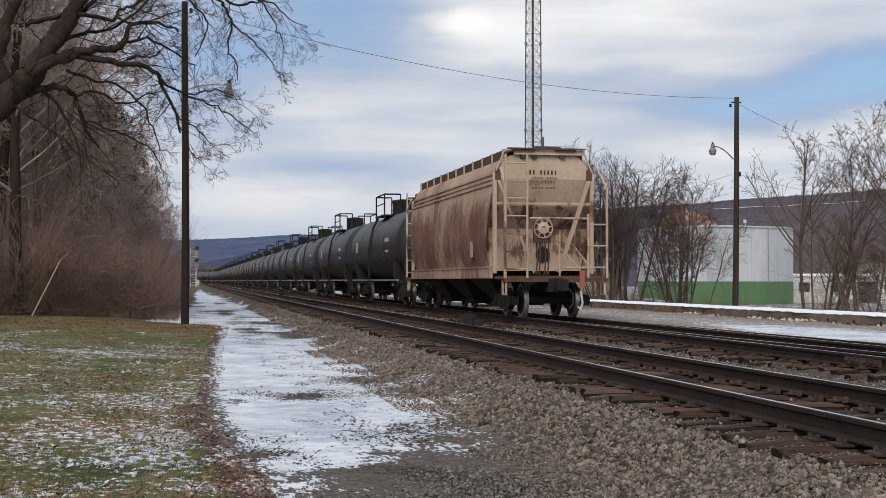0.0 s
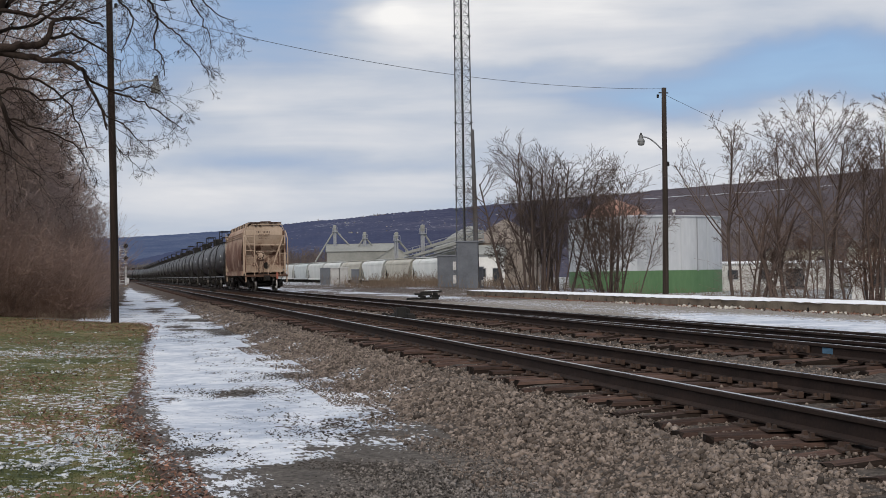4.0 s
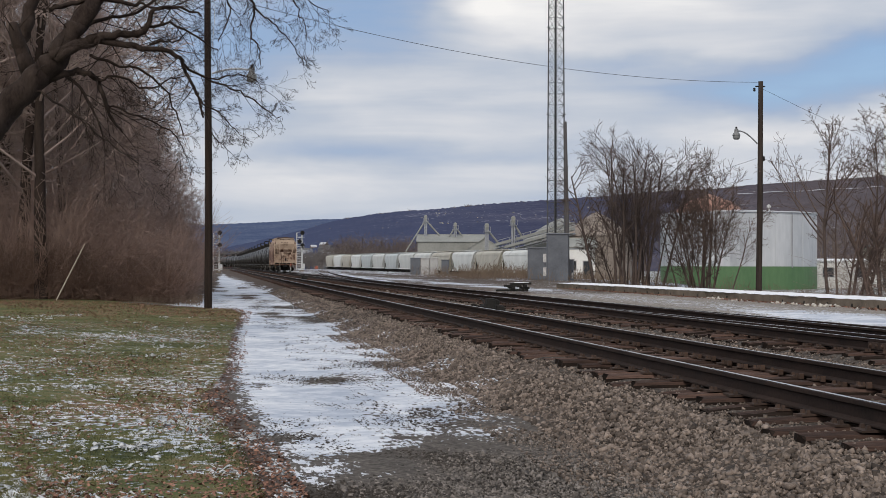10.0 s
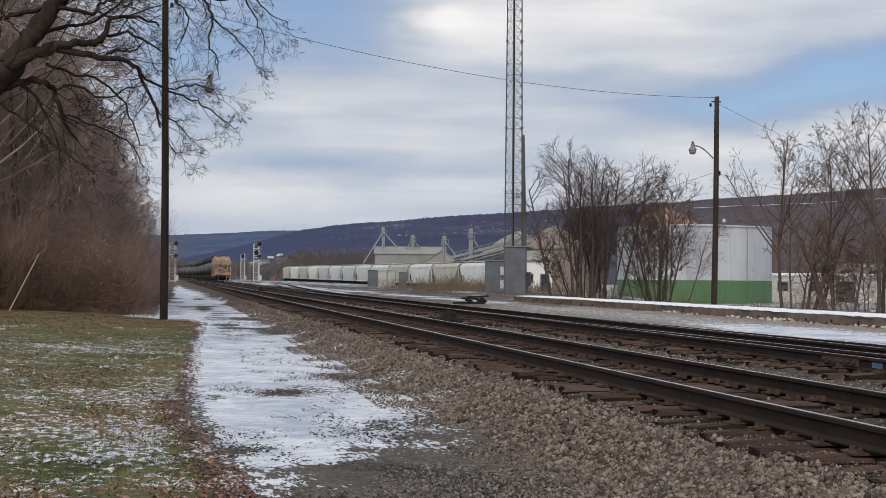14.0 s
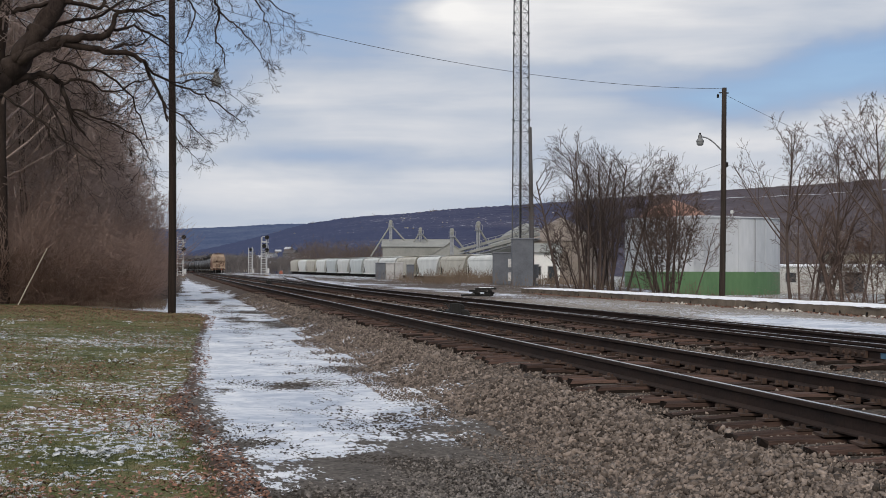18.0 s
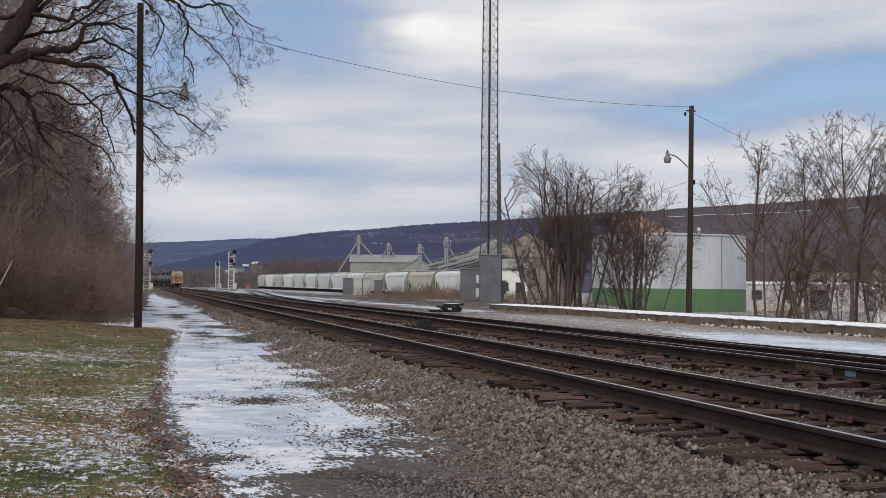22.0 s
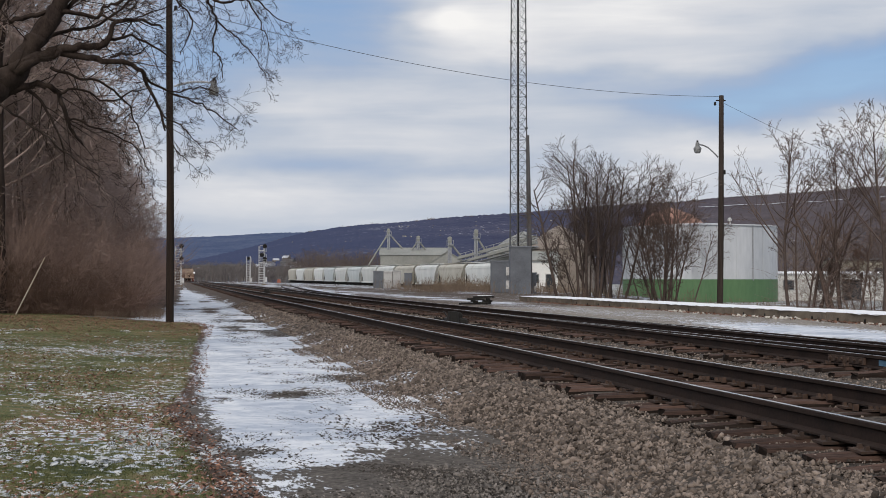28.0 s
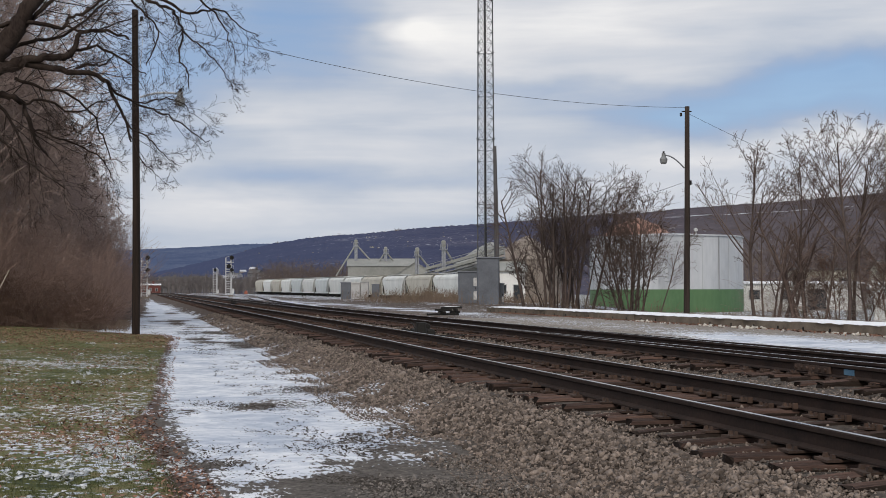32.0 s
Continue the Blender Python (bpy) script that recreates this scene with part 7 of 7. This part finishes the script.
def house_meshes(w, d, h, rg):
    wall = Geo().box((0, 0, h / 2), (w, d, h)).extrude([(-d / 2, h), (d / 2, h), (0, h + rg)], -w / 2, w / 2, axis=0)
    roof = Geo()
    for s in (-1, 1):
        roof.add([(-w / 2 - 0.4, s * (d / 2 + 0.4), h - 0.25), (w / 2 + 0.4, s * (d / 2 + 0.4), h - 0.25), (w / 2 + 0.4, 0, h + rg + 0.12), (-w / 2 - 0.4, 0, h + rg + 0.12)], [(0, 1, 2, 3)])
    pane = Geo().box((0, -d / 2 - 0.05, h * 0.5), (1.0, 0.06, 1.3))
    return wall, roof, pane


def town():
    rnd = random.Random(81)
    kinds = []
    for k in range(4):
        wall, roof, pane = house_meshes(rnd.uniform(8, 13), rnd.uniform(7, 9), rnd.uniform(4.5, 7), rnd.uniform(2, 3.2))
        kinds.append((wall.mesh("walls", M[("wall_grey", "wall_cream", "wall_grey", "wall_dun")[k]]), roof.mesh("roof", M[("roof_dark", "roof_dark", "roof_dark", "old_snow")[k]]), pane.mesh("window", M["pane"])))

    def put(x, y, z, a, label, size):
        k = rnd.randrange(4)
        t = thing("house", pose(x, y, z, 0, 0, a), label, "house", "houses of the far town")
        t.scale = (size, size, size)
        part("house_body", kinds[k][0], None, t)
        part("roof", kinds[k][1], None, t)
        for i in (-2.2, 2.2):
            part("window", kinds[k][2], None, t, at=pose(i, 0, 0))

    for k in range(46):
        a, f = rnd.uniform(0.2, 5.4), rnd.uniform(0.10, 0.40)
        d = 1600 - 1150 * (1 - f)
        h = 1600 * math.tan(radians(float(np.interp(a, [0.5, 2.5, 4.2, 5.3], [0.7, 1.15, 1.6, 1.92])))) * f ** 1.25 - 3 * (1 - f) + 1 - 2 * (1 - f)
        put(d * math.sin(radians(a)), d * math.cos(radians(a)), h - 0.8, rnd.uniform(-60, 60), "muted house in the far town", rnd.uniform(0.40, 0.68))
    line = [(5.3, 1.92), (8.0, 2.29), (11.6, 2.6), (16.4, 2.93), (21, 3.2), (25.6, 3.5), (29.3, 3.74)]
    for k in range(48):
        a = rnd.gauss(9.4, 0.35) if k < 8 else rnd.uniform(4.6, 16) if k < 42 else rnd.uniform(20, 30)
        f = rnd.uniform(0.6, 1.0)
        d = 1600 - 1150 * (1 - f)
        e = float(np.interp(a, [p[0] for p in line], [p[1] for p in line]))
        h = 1600 * math.tan(radians(e)) * f ** 1.25
        put((d - 6) * math.sin(radians(a)), (d - 6) * math.cos(radians(a)), h - 1.0, rnd.uniform(-60, 60), "pale house with a snowy roof high on the hillside", rnd.uniform(0.08, 0.15))


town()


def hill_road():
    """A snow-covered road along the far slope."""
    g = Geo()
    for k in range(60):
        vs = []
        for a in (22.0 + k * 0.165, 22.0 + (k + 1) * 0.165):
            e = float(np.interp(a, [22.0, 25, 28.2, 31.9], [2.98, 3.08, 3.22, 3.45])) + 0.015 * math.sin(a * 3)
            d = 1380
            vs.append((d * math.sin(radians(a)), d * math.cos(radians(a)), 1 + d * math.tan(radians(e))))
        w = 0.6 + 0.35 * math.sin(k * 1.1) * math.sin(k * 0.37)
        g.add([vs[0], vs[1], (vs[1][0], vs[1][1] + 6, vs[1][2] + w), (vs[0][0], vs[0][1] + 6, vs[0][2] + w)], [(0, 1, 2, 3)])
    tagged(new("hill_road", g.mesh("hill_road", M["old_snow"])), "snow-covered road along the far hillside", "road", kind="structure")


hill_road()

# ---- ballast, leaves, grass ----
def stone_base(seed):
    rnd = random.Random(seed)
    v = [(-1, -1, -1), (1, -1, -1), (1, 1, -1), (-1, 1, -1), (-1, -1, 1), (1, -1, 1), (1, 1, 1), (-1, 1, 1)]
    v = np.array([(x * rnd.uniform(0.5, 1.35), y * rnd.uniform(0.35, 0.95), z * rnd.uniform(0.2, 0.75)) for x, y, z in v])
    f = np.array([(0, 3, 2, 1), (4, 5, 6, 7), (0, 1, 5, 4), (1, 2, 6, 5), (2, 3, 7, 6), (3, 0, 4, 7)])
    return v, f


STONES = [stone_base(s) for s in range(6)]


def turn_matrices(n, rng):
    q = rng.normal(size=(n, 4))
    q /= np.linalg.norm(q, axis=1)[:, None]
    w, x, y, z = q.T
    return np.stack([np.stack([1 - 2 * (y * y + z * z), 2 * (x * y - z * w), 2 * (x * z + y * w)], 1), np.stack([2 * (x * y + z * w), 1 - 2 * (x * x + z * z), 2 * (y * z - x * w)], 1),
                     np.stack([2 * (x * z - y * w), 2 * (y * z + x * w), 1 - 2 * (x * x + y * y)], 1)], 1)


def scatter(name, bases, xs, ys, zs, sizes, mat, label, category, rng, parent=None, flat=None):
    """Many small pieces at the given places, joined into one mesh."""
    vs, fs, o = [], [], 0
    n = len(xs)
    pick = rng.integers(0, len(bases), n)
    R = turn_matrices(n, rng)
    if flat is not None:
        a = rng.uniform(0, 6.283, n)
        t1, t2 = rng.normal(0, flat, n), rng.normal(0, flat, n)
        c, s = np.cos(a), np.sin(a)
        R = np.stack([np.stack([c, -s, t1], 1), np.stack([s, c, t2], 1), np.stack([-t1 * c - t2 * s, t1 * s - t2 * c, np.ones(n)], 1)], 1)
    pos = np.stack([xs, ys, zs], 1)
    for b, (v, f) in enumerate(bases):
        k = np.nonzero(pick == b)[0]
        if not len(k):
            continue
        w = np.einsum("nij,vj->nvi", R[k], v) * sizes[k][:, None, None] + pos[k][:, None, :]
        vs.append(w.reshape(-1, 3))
        fs.append((f[None] + (np.arange(len(k)) * len(v))[:, None, None] + o).reshape(-1, f.shape[1]))
        o += len(k) * len(v)
    me = fast_mesh(name, np.concatenate(vs), np.concatenate(fs), mat)
    ob = new(name, me)
    return tagged(ob, label, category, kind="stuff")


def make_ballast():
    rng = np.random.default_rng(101)
    # shoulder, cribs between ties, and the space between the tracks; denser near the camera
    def field(n, xa, xb, ya, yb, power):
        return rng.uniform(xa, xb, n), ya + (yb - ya) * rng.random(n) ** power

    X, Y = [], []
    for n, xa, xb, ya, yb, pw in ((46000, 2.85, 4.30, 6.8, 34, 1.5), (9000, 3.1, 4.5, 34, 75, 1.2), (15000, 4.25, 6.9, 7.5, 40, 1.3), (9000, 6.9, 8.5, 14, 45, 1.2), (2500, 6.9, 8.5, 45, 80, 1.2), (7000, 8.5, 11.8, 18, 45, 1.2), (9000, 2.5, 3.1, 7.5, 30, 1.6)):
        x, y = field(n, xa, xb, ya, yb, pw)
        X.append(x), Y.append(y)
    x, y = np.concatenate(X), np.concatenate(Y)
    size = 0.0140 * np.exp(rng.normal(0, 0.33, len(x))) * np.where(x < 3.05, rng.uniform(0.25, 0.75, len(x)), 1.0) * np.where(np.minimum(np.abs(x - T1), np.abs(x - T2)) < 1.42, rng.uniform(0.45, 0.9, len(x)), 1.0) * np.where(y > 34, 1.25, 1.0)
    z = ground_height(x, y) + size * rng.uniform(-0.3, 0.9, len(x))
    near = np.nonzero((y < 10.2) & (x > 3.3) & (x < 4.2))[0][:300]
    bed = thing("ballast", Matrix.Identity(4), "grey-brown crushed stone ballast along the track", "ballast", kind="structure")
    meshes = []
    for v, f in STONES:
        meshes.append(fast_mesh("stone", v, f, M["stone"]))
    R = turn_matrices(len(near), rng)
    for i, k in enumerate(near):
        m = Matrix(R[i].tolist()).to_4x4()
        m = Matrix.Translation((x[k], y[k], z[k])) @ m @ Matrix.Scale(float(size[k]), 4)
        part("stone", meshes[i % 6], None, bed, at=m)
    keep = np.ones(len(x), bool)
    keep[near] = False
    ob = scatter("loose_stones", STONES, x[keep], y[keep], z[keep], size[keep], M["stone_mix"], "grey-brown crushed stone", "", rng)
    ob.parent = bed


M["stone_mix"] = material("ballast_mix", (0.076, 0.061, 0.052), (0.265, 0.216, 0.184), 9, 0.95, fine=60, bump=0, spec=0.2)


def island_tint(m, lo, hi):
    """Lightens or darkens each joined piece a little by itself."""
    nt = m.node_tree
    b = nt.nodes["Principled BSDF"]
    col = b.inputs["Base Color"].links[0].from_socket
    r = nt.nodes.new("ShaderNodeNewGeometry").outputs["Random Per Island"]
    k = calc(nt, "ADD", lo, calc(nt, "MULTIPLY", r, hi - lo))
    n = nt.nodes.new("ShaderNodeVectorMath")
    n.operation = "SCALE"
    nt.links.new(col, n.inputs[0])
    nt.links.new(k, n.inputs["Scale"])
    nt.links.new(n.outputs[0], b.inputs["Base Color"])


island_tint(M["stone_mix"], 0.28, 1.55)
island_tint(M["leaf"], 0.5, 1.5)
island_tint(M["grass"], 0.6, 1.5)
make_ballast()


def make_lawn():
    rng = np.random.default_rng(103)
    blade = (np.array([(-0.10, 0, 0), (0.10, 0, 0), (0.03, 0.18, 0.75), (-0.06, 0.42, 1.0)]), np.array([(0, 1, 2, 3)]))
    blade2 = (np.array([(-0.09, 0, 0), (0.09, 0, 0), (0.05, -0.3, 0.6), (-0.03, -0.75, 0.8)]), np.array([(0, 1, 2, 3)]))
    n = 120000
    y = 8.4 + 43 * rng.random(n) ** 1.9
    x = lawn_edge(y) + 0.02 - (0.3 + 0.165 * y) * rng.random(n)
    clump = np.sin(x * 3.1 + np.sin(y * 1.3) * 2) * np.sin(y * 2.3 + x)
    keep = clump > rng.uniform(-1.5, 0.6, n)
    x, y = x[keep], y[keep]
    s = rng.uniform(0.008, 0.021, len(x)) * (1 + y / 60)
    scatter("lawn_grass", [blade, blade2], x, y, ground_height(x, y), s, M["grass"], "short winter grass, green and straw-coloured", "grass", rng, flat=0.35)
    # snow caught in the grass
    n = 60000
    y = 8.4 + 32 * rng.random(n) ** 1.5
    x = lawn_edge(y) + 0.25 - (0.5 + 0.165 * y) * rng.random(n)
    field = np.array([0.55 * noise.noise(Vector((u * 0.55, v * 0.38, 2.0))) + 0.6 * noise.noise(Vector((u * 2.6, v * 1.5, 8.0))) for u, v in zip(x, y)])
    field = field + 0.45 * np.exp(-((x + 0.15) / 0.5) ** 2 - ((y - 13.0) / 2.6) ** 2) + 0.22 * np.exp(-((x - lawn_edge(y) - 0.15) / 0.12) ** 2) * (y < 13)
    keep = field > rng.uniform(0.20, 0.95, n)
    x, y = x[keep], y[keep]
    s = np.minimum(0.0115 * np.exp(rng.normal(0, 0.45, len(x))), 0.03) * (1 + y / 70)
    scatter("snow_flecks", [(STONES[k][0] * np.array([1.0, 1.25, 0.16]), STONES[k][1]) for k in (0, 2, 4)], x, y, ground_height(x, y) + 0.003, s, M["thin_snow"], "flecks of thin snow caught in the grass", "snow", rng, flat=0.3)
    leaf = (np.array([(-1, 0, 0.12), (-0.3, -0.55, 0), (0.9, -0.2, 0.18), (0.5, 0.5, 0.02)]) * 1.0, np.array([(0, 1, 2, 3)]))
    leaf2 = (np.array([(-0.9, 0.1, 0.05), (0.1, -0.6, 0.2), (1.0, 0.05, 0.0), (0.0, 0.55, 0.15)]) * 1.0, np.array([(0, 1, 2, 3)]))
    n = 62000
    y = 8.4 + 43 * rng.random(n) ** 1.35
    x = lawn_edge(y) + 0.30 - (0.3 + 0.165 * y) * rng.random(n)
    drift = np.sin(x * 1.7 + y * 0.5) + np.sin(y * 0.9 - x * 1.1)
    keep = (drift > rng.uniform(-1.6, 1.9, n)) & (rng.random(n) < np.interp(y, [9, 16, 26, 34, 42, 48], [0.9, 0.6, 0.3, 0.4, 0.9, 1.0]))
    keep |= (np.abs(x - lawn_edge(y) - 0.14) < 0.12) & (rng.random(n) < 0.22) & (y < 24)
    keep |= (y > 43 - 0.6 * (x + 4)) & (rng.random(n) < 0.6)
    x, y = x[keep], y[keep]
    s = rng.uniform(0.010, 0.023, len(x)) * (1 + y / 90)
    scatter("fallen_leaves", [leaf, leaf2], x, y, ground_height(x, y) + 0.018, s, M["leaf"], "brown fallen leaves scattered over the lawn", "leaves", rng, flat=0.35)
    n = 2600
    y = 14 + 50 * rng.random(n)
    x = 17.25 - np.abs(rng.normal(0, 0.28, n))
    scatter("leaf_litter", [leaf, leaf2], x, y, ground_height(x, y) + 0.02, rng.uniform(0.02, 0.05, n), M["leaf"], "brown leaf litter along the foot of the platform", "leaves", rng, flat=0.5)
    n = 420
    y = 16 + 30 * rng.random(n) ** 1.3
    x = 16.95 - np.abs(rng.normal(0, 0.18, n)) + 0.1 * np.sin(y * 1.3)
    keep = np.sin(y * 0.9) + np.sin(y * 2.3 + 1) > rng.uniform(-0.6, 1.6, n)
    x, y = x[keep], y[keep]
    scatter("rubble", STONES, x, y, ground_height(x, y) + 0.02, rng.uniform(0.02, 0.06, len(x)), M["rubble"], "pale broken rubble along the foot of the platform", "rubble", rng)
    # fine dark gravel between the ice and the ballast
    n = 60000
    y = 8.4 + 24 * rng.random(n) ** 2.2
    x = 0.5 + 2.8 * rng.random(n)
    out = x - ice_right(y)
    keep = (out > rng.uniform(-0.35, 0.35, n)) & (np.exp(-((x - 2.75) / 0.5) ** 2 - ((y - 9.7) / 0.4) ** 2) < rng.uniform(0.25, 1.0, n)) & (x > 0.75 + 0.3 * rng.random(n))
    x, y = x[keep], y[keep]
    scatter("fine_gravel", STONES, x, y, ground_height(x, y) + 0.003, 0.0072 * np.exp(rng.normal(0, 0.4, len(x))), M["gravel"], "fine dark gravel beside the ice", "gravel", rng)
    # dark crumbs of earth and leaf on the ice
    n = 110000
    y = 8.6 + 44 * rng.random(n) ** 1.9
    x = ice_left(y) + (ice_right(y) - ice_left(y) + 0.5) * rng.random(n) ** 0.8
    field = np.array([0.6 * noise.noise(Vector((u * 1.0, v * 0.4, 0.0))) + 0.5 * noise.noise(Vector((u * 3.2, v * 1.1, 5.0))) for u, v in zip(x, y)])
    for bx, by, wx, wy, k in BARE:
        field = field + 0.45 * k * np.exp(-((x - bx) / wx) ** 2 - ((y - by) / wy) ** 2)
    field = field + 0.09 * (x - 1.7) - 0.35 * np.exp(-((x - (0.95 + 0.004 * y)) / 0.30) ** 2) * (y > 20)
    keep = field > rng.uniform(-0.12, 0.66, n)
    x, y = x[keep], y[keep]
    s = np.minimum(0.0033 * np.exp(rng.normal(0, 0.6, len(x))), 0.010) * (1 + y / 70)
    scatter("dirt_crumbs", [(STONES[k][0] * np.array([1.3, 0.9, 0.5]), STONES[k][1]) for k in (0, 3, 5)], x, y, ground_height(x, y) + 0.004, s, M["crumb"], "dark crumbs of earth and leaf on the ice", "dirt", rng, flat=0.3)


M["thin_snow"] = material("thin_lawn_snow", (0.46, 0.48, 0.50), (0.68, 0.70, 0.72), 2.5, 0.8, fine=30, bump=0.2, spec=0.2)
M["gravel"] = material("dark_gravel", (0.045, 0.040, 0.037), (0.185, 0.166, 0.152), 9, 0.95, fine=60, bump=0, spec=0.2)
island_tint(M["gravel"], 0.25, 2.0)
M["rubble"] = material("pale_rubble", (0.36, 0.33, 0.29), (0.60, 0.57, 0.52), 6, 0.95, bump=0.1)
M["crumb"] = material("dark_crumbs", (0.024, 0.020, 0.017), (0.075, 0.062, 0.052), 9, 0.95, fine=50, bump=0.2)
make_lawn()


M["stake"] = material("weathered_stake", (0.34, 0.29, 0.23), (0.52, 0.46, 0.38), 4, 0.9, bump=0)


def leaning_stake():
    t = thing("leaning_stake", pose(-5.74, 52.1, -0.35), "thin pale wooden stake leaning in the brush", "stake")
    part("shaft", Geo().tube((0, 0, -0.1), (1.1, -0.2, 2.12), 0.024, 0.018, 6), M["stake"], t)


leaning_stake()

motions()
